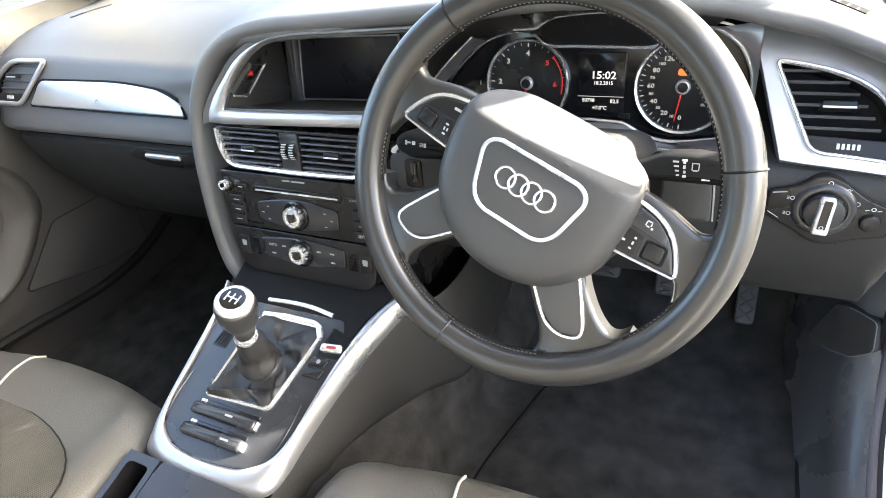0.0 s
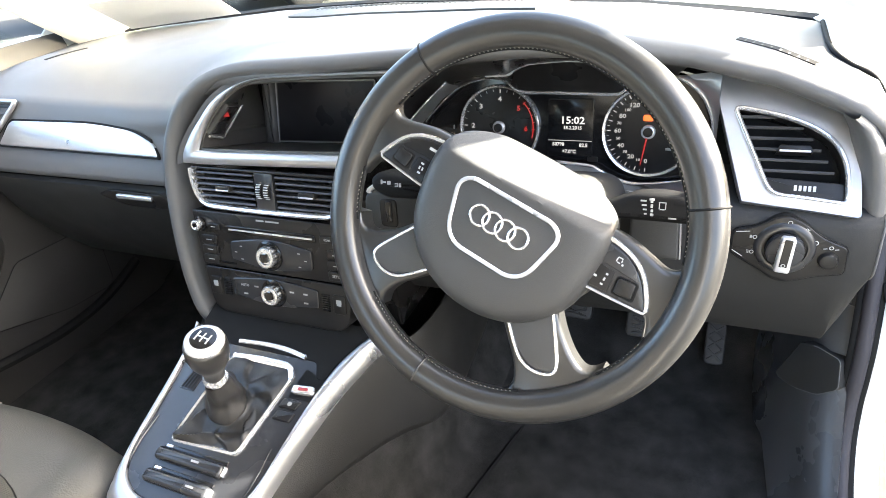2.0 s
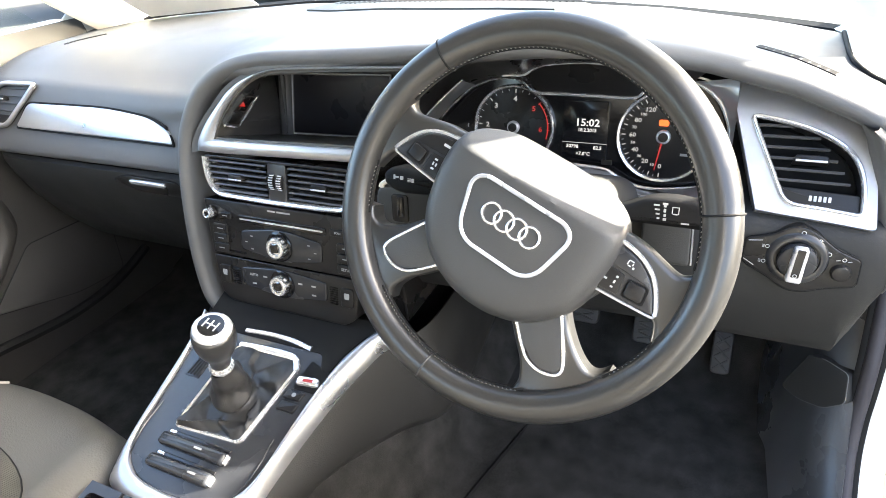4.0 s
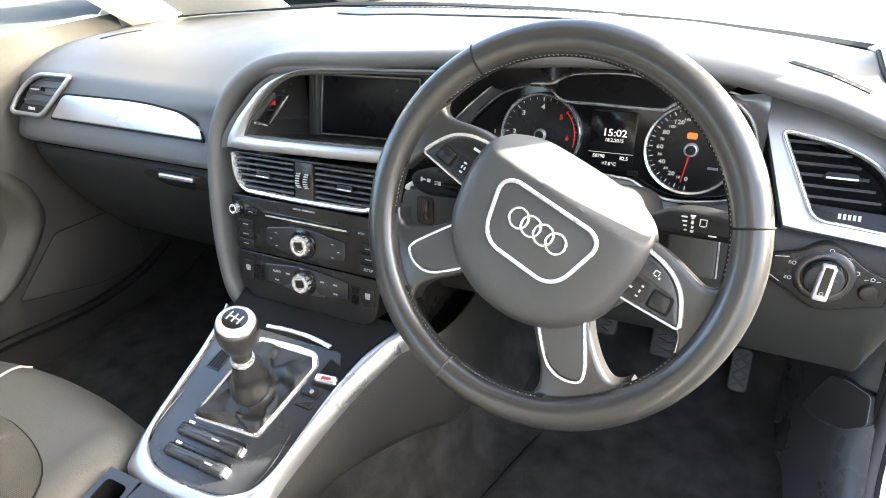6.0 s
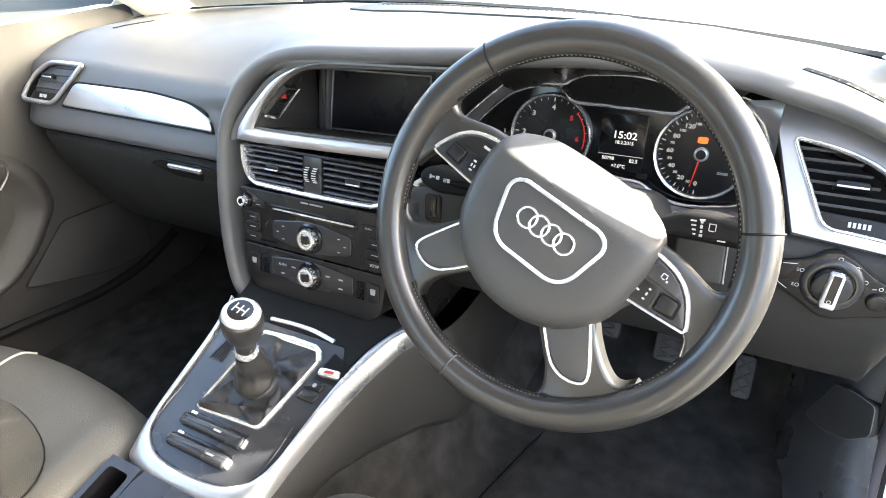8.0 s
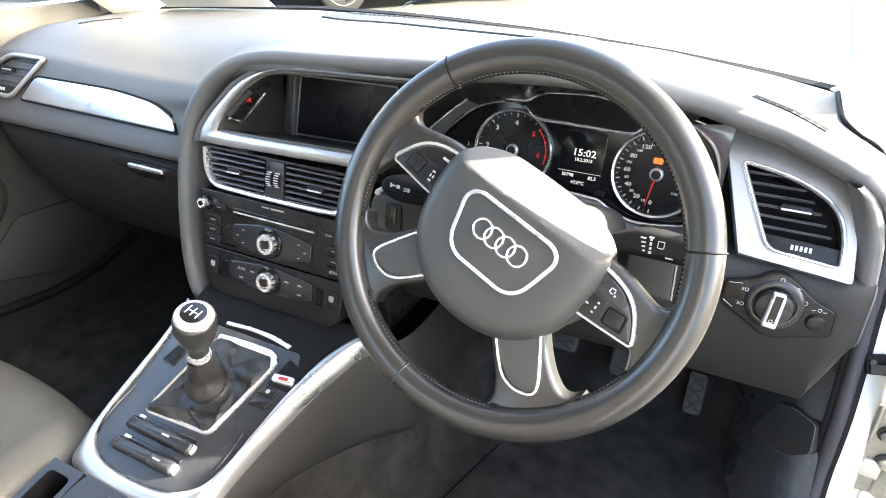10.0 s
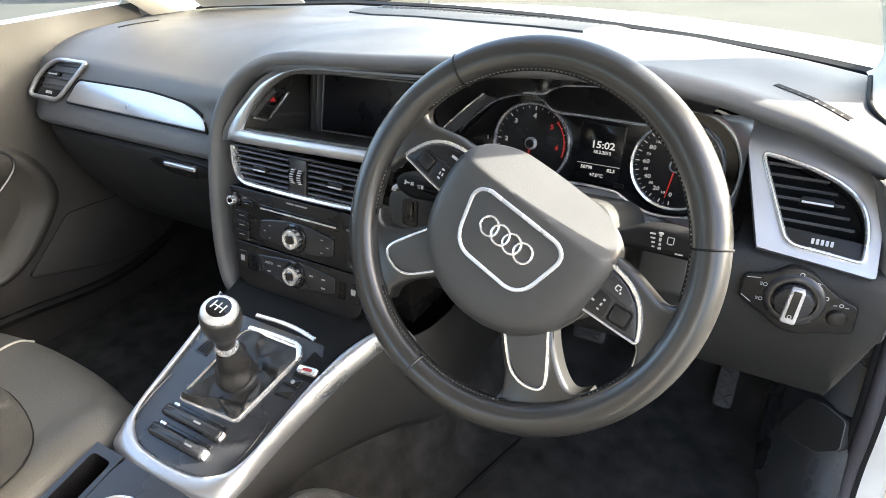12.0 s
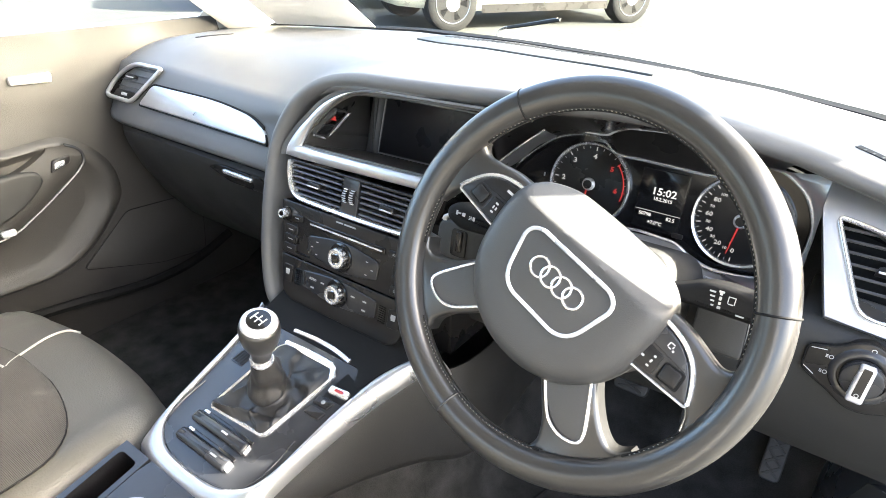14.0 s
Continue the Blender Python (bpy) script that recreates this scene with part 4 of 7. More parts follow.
    # silver lower lip under a second bright line
    lip = spline([(0.285, -0.056), (0.320, -0.046), (0.3571, -0.0440), (0.3893, -0.0455), (0.4008, -0.0502), (0.4123, -0.0568), (0.431, -0.0635), (0.4456, -0.0652), (0.4668, -0.0645), (0.5007, -0.0585), (0.530, -0.040)], 5)
    rows = [lift(CL, lip, 0.008), [CL @ Vector((p.x, p.y - 0.004, 0.022)) for p in lip], [CL @ Vector((p.x, p.y - 0.011, 0.034)) for p in lip], [CL @ Vector((p.x, p.y - 0.016, 0.034)) for p in lip]]
    part("lower_lip", grid(rows), SILVER, c, "silver lower lip", 80)
    part("lip_line", sweep([CL @ Vector((p.x, p.y - 0.004, 0.0225)) for p in lip], oval(0.0011, 0.0011, 8), axis), MATT_CHROME, c)
    # silver band on the left
    left, right = spline([(0.130, -0.018), (0.159, 0.0125), (0.1858, 0.0385), (0.2139, 0.0630)], 5), spline([(0.1500, -0.0120), (0.1720, 0.0150), (0.1960, 0.0390), (0.2180, 0.0540)], 5)
    rows = [lift(CL, left, 0.042), lift(CL, left, 0.050)] + [[CL @ Vector((p.x + (q.x - p.x) * t, p.y + (q.y - p.y) * t, h)) for p, q in zip(left, right)] for t, h in ((0.25, 0.046), (0.5, 0.037), (0.75, 0.025), (1.0, 0.010))]
    part("side_trim", grid(rows), SILVER, c, "silver side trim", 80)
    part("side_line", sweep(lift(CL, left, 0.0505), oval(0.0016, 0.0014, 8), axis), CHROME, c, "bright edge of the silver trim")
    part("warning_mark", prism(rect(0.0016, 0.005, 0.0005, 0.2024, -0.0011), CL, 0.0, 0.0012), GREY_PRINT, c)


instrument_cluster()


# ---- steering wheel ----
def ring_path(m, r, a0, a1, n, w=0.0):
    return [m @ Vector((r * math.cos(radians(a0 + (a1 - a0) * k / n)), r * math.sin(radians(a0 + (a1 - a0) * k / n)), w)) for k in range(n + 1)]


def steering_wheel():
    sw = thing("steering_wheel", (0.3617, 0, 0.80), "black leather four-spoke steering wheel with chrome accents", "steering wheel")
    up = WHEEL.col[2].to_3d()
    prof = [(0.0157 * math.copysign(abs(math.cos(a)) ** 0.9, math.cos(a)), 0.0155 * math.copysign(abs(math.sin(a)) ** 0.9, math.sin(a))) for a in np.linspace(0, 2 * math.pi, 21)[:-1]]
    rim = part("rim", sweep(ring_path(WHEEL, 0.1722, 0, 360, 128)[:-1], prof, up, True), LEATHER, sw, "smooth black leather rim", 80)
    for a in (145.4, 34.6, -92):
        c = WHEEL @ Vector((0.1722 * math.cos(radians(a)), 0.1722 * math.sin(radians(a)), 0))
        rad = (WHEEL.to_3x3() @ Vector((math.cos(radians(a)), math.sin(radians(a)), 0)))
        loop = [c + rad * 0.0158 * math.cos(q) + up * 0.0152 * math.sin(q) for q in np.linspace(0, 2 * math.pi, 25)[:-1]]
        part("seam", sweep(loop, oval(0.0014, 0.0012, 6), (WHEEL.to_3x3() @ Vector((-math.sin(radians(a)), math.cos(radians(a)), 0))), True), RUBBER if a > 0 else DARK_METAL, rim, "stitched joint in the leather")
    # slanting stitches along the inner side
    stitches = []
    for a0, a1 in ((20, 160), (190, 206), (238, 302), (334, 350)):
        n = int((a1 - a0) / 1.5)
        for k in range(n):
            a = radians(a0 + (a1 - a0) * k / n)
            b = a + 0.017
            p = WHEEL @ Vector((0.1560 * math.cos(a), 0.1560 * math.sin(a), 0.0012))
            q = WHEEL @ Vector((0.1569 * math.cos(b), 0.1569 * math.sin(b), 0.0046))
            stitches.append(sweep([p, (p + q) / 2 + (WHEEL.to_3x3() @ Vector((-math.cos(a), -math.sin(a), 0.5))) * 0.0003, q], oval(0.00055, 0.0005, 5), up))
    groove = [sweep(ring_path(WHEEL, 0.1562, a0, a1, 60, 0.0030), oval(0.0012, 0.0009, 6), up) for a0, a1 in ((18, 162), (188, 208), (236, 304), (332, 352))]
    part("stitch_groove", join(*groove), RUBBER, rim, "dark seam under the stitches")
    tagged(part("stitching", join(*stitches), THREAD, rim, "fine slanting grey stitches"), kind="stuff")
    # spokes
    upper = spline([(-0.070, 0.0455), (-0.085, 0.0460), (-0.104, 0.0455), (-0.1225, 0.0418), (-0.137, 0.0385), (-0.1445, 0.0385), (-0.1500, 0.0425), (-0.1545, 0.052)], 3) + \
        [Vector(p) for p in ((-0.165, 0.050), (-0.1705, 0.012), (-0.1690, -0.030))] + spline([(-0.1550, -0.030), (-0.1515, -0.020), (-0.1475, -0.0110), (-0.1420, -0.0065), (-0.130, -0.0080), (-0.095, -0.0100), (-0.070, -0.012)], 3)
    lower = spline([(-0.066, -0.030), (-0.080, -0.0430), (-0.092, -0.0565), (-0.106, -0.0690), (-0.118, -0.0765), (-0.1270, -0.0790), (-0.1340, -0.0755), (-0.1400, -0.0665)], 3) + \
        [Vector(p) for p in ((-0.1530, -0.0700), (-0.145, -0.090), (-0.125, -0.116), (-0.100, -0.138), (-0.086, -0.1475))] + spline([(-0.0760, -0.1400), (-0.0775, -0.128), (-0.0735, -0.1180), (-0.067, -0.1080), (-0.056, -0.0965), (-0.040, -0.080), (-0.024, -0.066)], 3)
    panel = rpoly([(-0.074, 0.0368), (-0.108, 0.0335), (-0.129, 0.0200), (-0.1425, -0.0020), (-0.138, -0.0035), (-0.095, -0.0075), (-0.074, -0.008)], [0.0, 0.02, 0.012, 0.004, 0.003, 0.0, 0.0], 5)
    insert = rpoly([(-0.068, -0.034), (-0.1045, -0.087), (-0.1045, -0.0975), (-0.086, -0.1045), (-0.064, -0.0935), (-0.038, -0.068)], [0.0, 0.012, 0.008, 0.014, 0.012, 0.0], 5)
    for s in (1, -1):
        fl = (lambda pts: [Vector(p) for p in pts]) if s > 0 else (lambda pts: [Vector((-p[0], p[1])) for p in reversed(list(pts))])
        sp = part("upper_spoke", prism(fl(upper), WHEEL, -0.014, 0.001, 0.006), LEATHER, sw, "broad black spoke")
        kp = part("key_panel", prism(fl(panel), WHEEL, -0.004, 0.0040, 0.0012), SATIN, sp, "black key panel")
        edge = spline([(-0.0740, 0.0388), (-0.0930, 0.0378), (-0.109, 0.0346), (-0.1215, 0.0286), (-0.1310, 0.0200), (-0.1405, 0.0060), (-0.1440, -0.0015)], 5)
        edge = [(p.x * s, p.y) for p in edge]
        part("chrome_edge", sweep(lift(WHEEL, edge, 0.0032), [(0.0020, -0.002), (0.0020, 0.0006), (0.0012, 0.0016), (-0.0012, 0.0016), (-0.0020, 0.0006), (-0.0020, -0.002)], up), CHROME, sp, "chrome edging")
        ed2 = spline([(-0.1440, -0.0015), (-0.1425, -0.0045), (-0.138, -0.0052), (-0.118, -0.0072), (-0.095, -0.0092), (-0.074, -0.0105)], 4)
        part("lower_edge", sweep(lift(WHEEL, [(p.x * s, p.y) for p in ed2], 0.0018), oval(0.0013, 0.0013, 8), up), MATT_CHROME, sp, "thin satin lower edge")
        part("key_rocker", prism(fl(rpoly([(-0.1085, -0.0040), (-0.0850, -0.0060), (-0.0850, 0.0155), (-0.1060, 0.0145)], 0.0015, 3)), WHEEL, 0.0036, 0.0052, 0.0006), BLACK, kp, "black rocker key")
        part("upper_key", prism(fl(rpoly([(-0.0760, 0.0185), (-0.1270, 0.0165), (-0.1195, 0.0260), (-0.1080, 0.0318), (-0.0760, 0.0352)], [0.001, 0.002, 0.003, 0.006, 0.001], 4)), WHEEL, 0.0036, 0.0050, 0.0006), BLACK if s > 0 else SATIN, kp, "smooth upper key")
        roll = fl(rpoly([(-0.1290, 0.0010), (-0.1125, -0.0012), (-0.1105, 0.0130), (-0.1265, 0.0145)], 0.003, 4))
        part("roller_bed", prism(fl(rpoly([(-0.1315, -0.0010), (-0.1110, -0.0030), (-0.1090, 0.0140), (-0.1285, 0.0160)], 0.003, 4)), WHEEL, 0.0036, 0.0044), RUBBER, kp)
        rl = part("roller", prism(roll, WHEEL, 0.0036, 0.0072, 0.0012), BLACK, kp, "ribbed roller")
        if s > 0:
            marks = [(-0.0985, 0.0010, 0.0040, 0.0022), (-0.0985, 0.0105, 0.0040, 0.0022), (-0.0998, 0.0058, 0.0018, 0.0038), (-0.0965, 0.0058, 0.0018, 0.0038), (-0.0940, 0.0270, 0.0110, 0.0030)]
        else:
            marks = [(-0.1040, 0.0280, 0.0052, 0.0012), (-0.1018, 0.0258, 0.0012, 0.0050), (-0.1062, 0.0258, 0.0012, 0.0028), (-0.1040, 0.0235, 0.0034, 0.0012), (-0.1080, 0.0232, 0.0022, 0.0022),
                     (-0.1010, 0.0100, 0.0026, 0.0022), (-0.1010, 0.0050, 0.0020, 0.0034), (-0.1010, 0.0000, 0.0030, 0.0018), (-0.0900, 0.0080, 0.0018, 0.0070), (-0.0872, 0.0085, 0.0040, 0.0016), (-0.0925, 0.0040, 0.0040, 0.0022)]
        for u, v, w, h in marks:
            top = 0.0052 if u < -0.085 and u > -0.1085 and v < 0.0145 else 0.0050
            part("marking", prism(rect(w * 0.85, h * 0.85, min(w, h) * 0.2, u * s, v), WHEEL, top - 0.0004, top + 0.0004), WHITE_PRINT, kp)
        lo = part("lower_spoke", prism(fl(lower), WHEEL, -0.024, -0.001, 0.005), LEATHER, sw, "lower black spoke")
        part("insert", prism(fl(insert), WHEEL, -0.004, 0.0012, 0.001), HUB, lo, "grained spoke insert")
        u_ = spline([(-0.066, -0.031), (-0.0800, -0.0495), (-0.0950, -0.0715), (-0.1045, -0.0870), (-0.1060, -0.0960), (-0.0990, -0.1022), (-0.0870, -0.1052), (-0.0745, -0.1026), (-0.0630, -0.0940), (-0.0470, -0.0775), (-0.034, -0.065)], 5)
        part("chrome_loop", sweep(lift(WHEEL, [(p.x * s, p.y) for p in u_], 0.0008), oval(0.0016, 0.0013, 8), up), CHROME, lo, "chrome U-shaped trim")
    # airbag cover
    half = [(0.025, 0.0690), (0.055, 0.0665), (0.079, 0.0560), (0.0920, 0.038), (0.0950, 0.014), (0.0930, -0.012), (0.0885, -0.033), (0.080, -0.051), (0.066, -0.0675), (0.047, -0.081), (0.017, -0.0905)]
    out = spline(half + mirrored(half), 5, True)
    bm = bmesh.new()
    loops = []
    for w, s in ((-0.045, 0.80), (-0.036, 0.94), (-0.022, 1.0), (-0.010, 1.0), (0.0, 0.985), (0.005, 0.968), (0.009, 0.945), (0.012, 0.915), (0.0140, 0.885), (0.0155, 0.85), (0.0164, 0.81), (0.0170, 0.77), (0.0174, 0.73), (0.0177, 0.69), (0.0179, 0.65), (0.018, 0.61), (0.018, 0.57), (0.018, 0.53), (0.018, 0.49), (0.018, 0.38), (0.018, 0.2)):
        ring = []
        for p in out:
            slope = 0.0185 - 1.45 * max(0.0, p.y * s - 0.0360)
            ring.append(bm.verts.new(WHEEL @ Vector((p.x * s, p.y * s, min(w, slope)))))
        loops.append(ring)
    for a, b in zip(loops, loops[1:]):
        for i in range(len(out)):
            bm.faces.new((a[i - 1], a[i], b[i], b[i - 1]))
    bm.faces.new(loops[0])
    bm.faces.new(loops[-1])
    cover = part("airbag_cover", bm, HUB, sw, "grained grey-black airbag cover", 50)
    for k, (u, w_) in enumerate(((-0.034, 0.004), (-0.029, 0.003), (-0.024, 0.004), (-0.019, 0.003), (-0.014, 0.003))):
        part("moulded_bar", prism(rect(w_, 0.0045, 0.0006, u, -0.041), WHEEL, 0.0155, 0.0172), HUB, cover)
    shield = rpoly([(-0.055, 0.0240), (0.055, 0.0240), (0.041, -0.0320), (-0.041, -0.0320)], [0.017, 0.017, 0.018, 0.018], 7)
    shield = [(p.x, p.y + (0.006 if p.y > 0.01 else -0.005) * (1 - (p.x / 0.05) ** 2)) for p in shield]
    part("shield_field", prism(shield, WHEEL, 0.012, 0.0188, 0.0006), HUB, cover)
    part("shield_ring", sweep(lift(WHEEL, shield, 0.0185), [(0.0021, -0.002), (0.0019, 0.0010), (0.0010, 0.0019), (-0.0010, 0.0019), (-0.0019, 0.0010), (-0.0021, -0.002)], up, True), MATT_CHROME, cover, "satin chrome shield outline")
    for k in range(4):
        e = at(WHEEL, -0.0205 + 0.01367 * k, -0.0005, 0.0192 + 0.0004 * (k % 2))
        part("emblem_ring", sweep(ring_path(e, 0.0094, 0, 360, 36)[:-1], oval(0.0013, 0.0012, 8), up, True), CHROME, cover, "polished chrome emblem ring")
    # column shroud behind
    part("boss", lathe([(0.055, -0.075), (0.052, -0.045), (0.045, -0.03)], COLUMN, 32), BLACK, sw)


steering_wheel()


def column():
    c = thing("steering_column", (0.3617, 0.1, 0.74), "black steering column shroud with two stalks", "steering column")
    o = rpoly([(-0.062, 0.045), (0.062, 0.045), (0.075, 0.0), (0.058, -0.075), (-0.058, -0.075), (-0.075, 0.0)], 0.02, 5)
    part("shroud", dome(o, COLUMN, [(-0.22, 1.15), (-0.10, 1.1), (-0.075, 1.05), (-0.068, 0.9)]), DASH_LOW, c)
    m = axes((0.188, 0.085, 0.757), (1, 0, 0), (0, 0.15, 1))
    lock = part("lock_panel", prism(rpoly([(-0.032, -0.028), (0.075, -0.028), (0.075, 0.025), (-0.028, 0.02)], 0.012, 4), m, -0.05, 0.006, 0.004), DASH_LOW, c, "lock housing beside the column")
    part("key_slot", prism(rect(0.022, 0.034, 0.005, 0.003, -0.004), m, 0.006, 0.0075, 0.001), BLACK, lock)
    part("slot_insert", prism(rect(0.009, 0.026, 0.003, 0.004, -0.002), m, 0.0075, 0.009, 0.001), GLOSS, lock)
    part("slot_ring", sweep(lift(m, rpoly([(-0.028, 0.018), (-0.006, 0.032), (0.03, 0.034)], 0.01), 0.004), oval(0.003, 0.002, 6), m.col[2].to_3d()), SILVER, lock)
    for side in (-1, 1):
        st = axes((0.3617 + side * 0.128, 0.068, 0.799 if side < 0 else 0.797), (1, 0, 0), (0, 0.3, 1))
        if side < 0:
            outl = rpoly([(0.05, -0.013), (-0.028, -0.016), (-0.046, -0.006), (-0.047, 0.006), (-0.034, 0.014), (0.05, 0.006)], [0.002, 0.012, 0.008, 0.008, 0.012, 0.002], 5)
            marks = [(-0.0285, 0.0025, 0.0050, 0.0018), (-0.0315, 0.0025, 0.0022, 0.0050), (-0.0225, 0.0020, 0.0042, 0.0040), (-0.0120, 0.0005, 0.0008, 0.0044), (-0.0140, 0.0018, 0.0026, 0.0008), (-0.0140, 0.0002, 0.0026, 0.0008), (-0.0140, -0.0014, 0.0026, 0.0008), (-0.0090, 0.0002, 0.0030, 0.0044)]
        else:
            outl = rpoly([(-0.060, -0.006), (-0.0376, 0.0030), (-0.0210, 0.0105), (0.000, 0.0125), (0.030, 0.0090), (0.046, 0.0040), (0.046, -0.0160), (0.0133, -0.0150), (-0.0123, -0.0150), (-0.060, -0.0150)], [0.002, 0.012, 0.012, 0.012, 0.01, 0.006, 0.006, 0.01, 0.01, 0.002], 5)
            marks = [(-0.0135 + 0.0008 * k, 0.0048 - 0.0040 * k, 0.0052 - 0.0009 * k, 0.0015) for k in range(4)] + [(-0.0062, 0.0064, 0.0046, 0.0018), (-0.0062, 0.0046, 0.0024, 0.0024), (-0.0060, 0.0004, 0.0022, 0.0034), (-0.0056, -0.0040, 0.0022, 0.0026), (-0.0054, -0.0078, 0.0030, 0.0024),
                     (0.0005, 0.0010, 0.0008, 0.0060), (0.0060, 0.0010, 0.0008, 0.0060), (0.0032, 0.0042, 0.0064, 0.0008), (0.0032, -0.0022, 0.0042, 0.0010), (0.0125, -0.0098, 0.0070, 0.0014)]
        s = part("indicator_stalk" if side < 0 else "wiper_stalk", prism(outl, st, -0.016, 0.012, 0.007), RUBBER, c, "black plastic stalk with white symbols")
        for u, v, w, h in marks:
            part("marking", prism(rect(w, h, min(w, h) * 0.2, u, v), st, 0.0118, 0.0124), WHITE_PRINT, s)
    # lower housing right of the column, with a bright edge
    hs = axes((0.4900, 0.098, 0.752), (1, 0, 0), (0, 0.3, 1))
    house = part("lower_housing", prism(rpoly([(-0.030, -0.030), (0.020, -0.030), (0.0165, 0.022), (-0.008, 0.026), (-0.030, 0.020)], 0.006), hs, -0.05, 0.0, 0.003), DASH_LOW, c, "grey housing under the wiper stalk")
    part("housing_edge", sweep(lift(hs, [(0.0205, -0.028), (0.0172, 0.020)], -0.001), oval(0.0009, 0.0009, 6), hs.col[2].to_3d()), SILVER, house)


column()


# ---- light switch ----
def light_switch():
    ls = thing("light_switch", (0.607, 0.148, 0.705), "black rotary headlamp switch panel with chrome grip", "light switch")
    m = axes((0.607, 0.148, 0.722), (1, 0, 0), (0, 0.10, 1))
    o = rpoly([(-0.0500, -0.0145), (-0.0490, 0.0110), (-0.0245, 0.0180), (-0.0120, 0.0285), (0.0000, 0.0305), (0.0150, 0.0240), (0.0320, 0.0095), (0.0540, 0.0015), (0.0550, -0.0275), (0.0300, -0.0330), (0.0110, -0.0415), (-0.0050, -0.0420), (-0.0220, -0.0300), (-0.0400, -0.0210)],
              [0.006, 0.005, 0.010, 0.012, 0.012, 0.012, 0.012, 0.004, 0.005, 0.010, 0.010, 0.010, 0.010, 0.010], 4)
    p = part("panel", prism(o, m, -0.016, 0.0035, 0.0015), BLACK, ls)
    part("panel_rim", sweep(lift(m, o, 0.0020), oval(0.0011, 0.0010, 6), m.col[2].to_3d(), True), RUBBER, p, "dark shadow gap")
    c = at(m, -0.0005, -0.0045)
    part("dial_collar", lathe([(0.0285, 0.003), (0.0272, 0.0052), (0.0235, 0.0070), (0.0205, 0.0065), (0.0200, 0.003)], c, 48), SATIN, ls, "satin collar")
    d = part("dial", lathe([(0.0182, 0.003), (0.0182, 0.0105), (0.0172, 0.0140), (0.0150, 0.0150), (0, 0.0150)], c, 48), SATIN, ls, "round black dial")
    g = at(c, 0, 0, 0, -4)
    part("grip", prism(rpoly([(-0.0072, -0.0195), (0.0072, -0.0195), (0.0066, 0.0190), (-0.0066, 0.0190)], 0.0030), g, 0.0145, 0.0225, 0.0022), MATT_CHROME, d, "chrome grip bar")
    part("grip_inlay", prism(rpoly([(-0.0036, -0.0125), (0.0036, -0.0125), (0.0036, 0.0180), (-0.0036, 0.0180)], 0.001), g, 0.0222, 0.0229), BLACK, d, "dark inlay of the grip")
    part("pointer", sweep(ring_path(at(g, 0, -0.0105, 0.0230), 0.0017, 0, 360, 14)[:-1], oval(0.0004, 0.0003, 6), m.col[2].to_3d(), True), WHITE_PRINT, d)
    # small pictograms round the dial
    def ring_mark(u, v, r=0.0017):
        part("marking", sweep(ring_path(at(m, u, v, 0.0040), r, 0, 360, 12)[:-1], oval(0.0004, 0.0003, 6), m.col[2].to_3d(), True), WHITE_PRINT, p)

    def dash_mark(u, v, w, h, turn=0):
        part("marking", prism(rect(w, h), at(m, u, v, 0, turn), 0.0034, 0.0040), WHITE_PRINT, p)
    ring_mark(0.0010, 0.0240, 0.0019)
    for u in (0.0125, 0.0165):
        ring_mark(u, 0.0180, 0.0011)
        dash_mark(u + (0.0022 if u > 0.014 else -0.0022), 0.0180, 0.0016, 0.0004, 25)
    ring_mark(0.0262, 0.0045, 0.0020)
    for k in (-1, 0, 1):
        dash_mark(0.0222, 0.0045 + 0.0014 * k, 0.0022, 0.0005)
    for u, v in ((-0.0300, 0.0055), (-0.0312, -0.0115)):
        ring_mark(u + 0.0015, v, 0.0018)
        for k in (-1, 0, 1):
            dash_mark(u - 0.0022, v + 0.0013 * k, 0.0022, 0.0005, -12 if v < 0 else 0)
    dash_mark(-0.0400, 0.0105, 0.0130, 0.0007, 8)
    dash_mark(-0.0430, -0.0145, 0.0120, 0.0007, -32)
    ring_mark(0.0400, 0.0005, 0.0017)
    for u in (0.0350, 0.0450):
        dash_mark(u, -0.0008, 0.0034, 0.0006, 12)
    part("dimmer", lathe([(0.0092, 0.003), (0.0090, 0.0055), (0.0076, 0.0085), (0.006, 0.0090), (0, 0.0090)], at(m, 0.0392, -0.0135), 28), BLACK, ls, "small dimmer button")


light_switch()


# ---- centre console ----
def reach(loop, panel):
    """Points where rays from a loop's middle through its points meet a panel's edge."""
    c, out = sum(loop, Vector((0, 0))) / len(loop), []
    for p in loop:
        d, best = (p - c).normalized(), 0.0
        for i in range(len(panel)):
            a, e = panel[i - 1], panel[i] - panel[i - 1]
            den = d.x * e.y - d.y * e.x
            if abs(den) > 1e-9:
                w = a - c
                t, s = (w.x * e.y - w.y * e.x) / den, (w.x * d.y - w.y * d.x) / den
                if t > 0 and -1e-6 <= s <= 1 + 1e-6:
                    best = max(best, t)
        out.append(c + d * best)
    return out



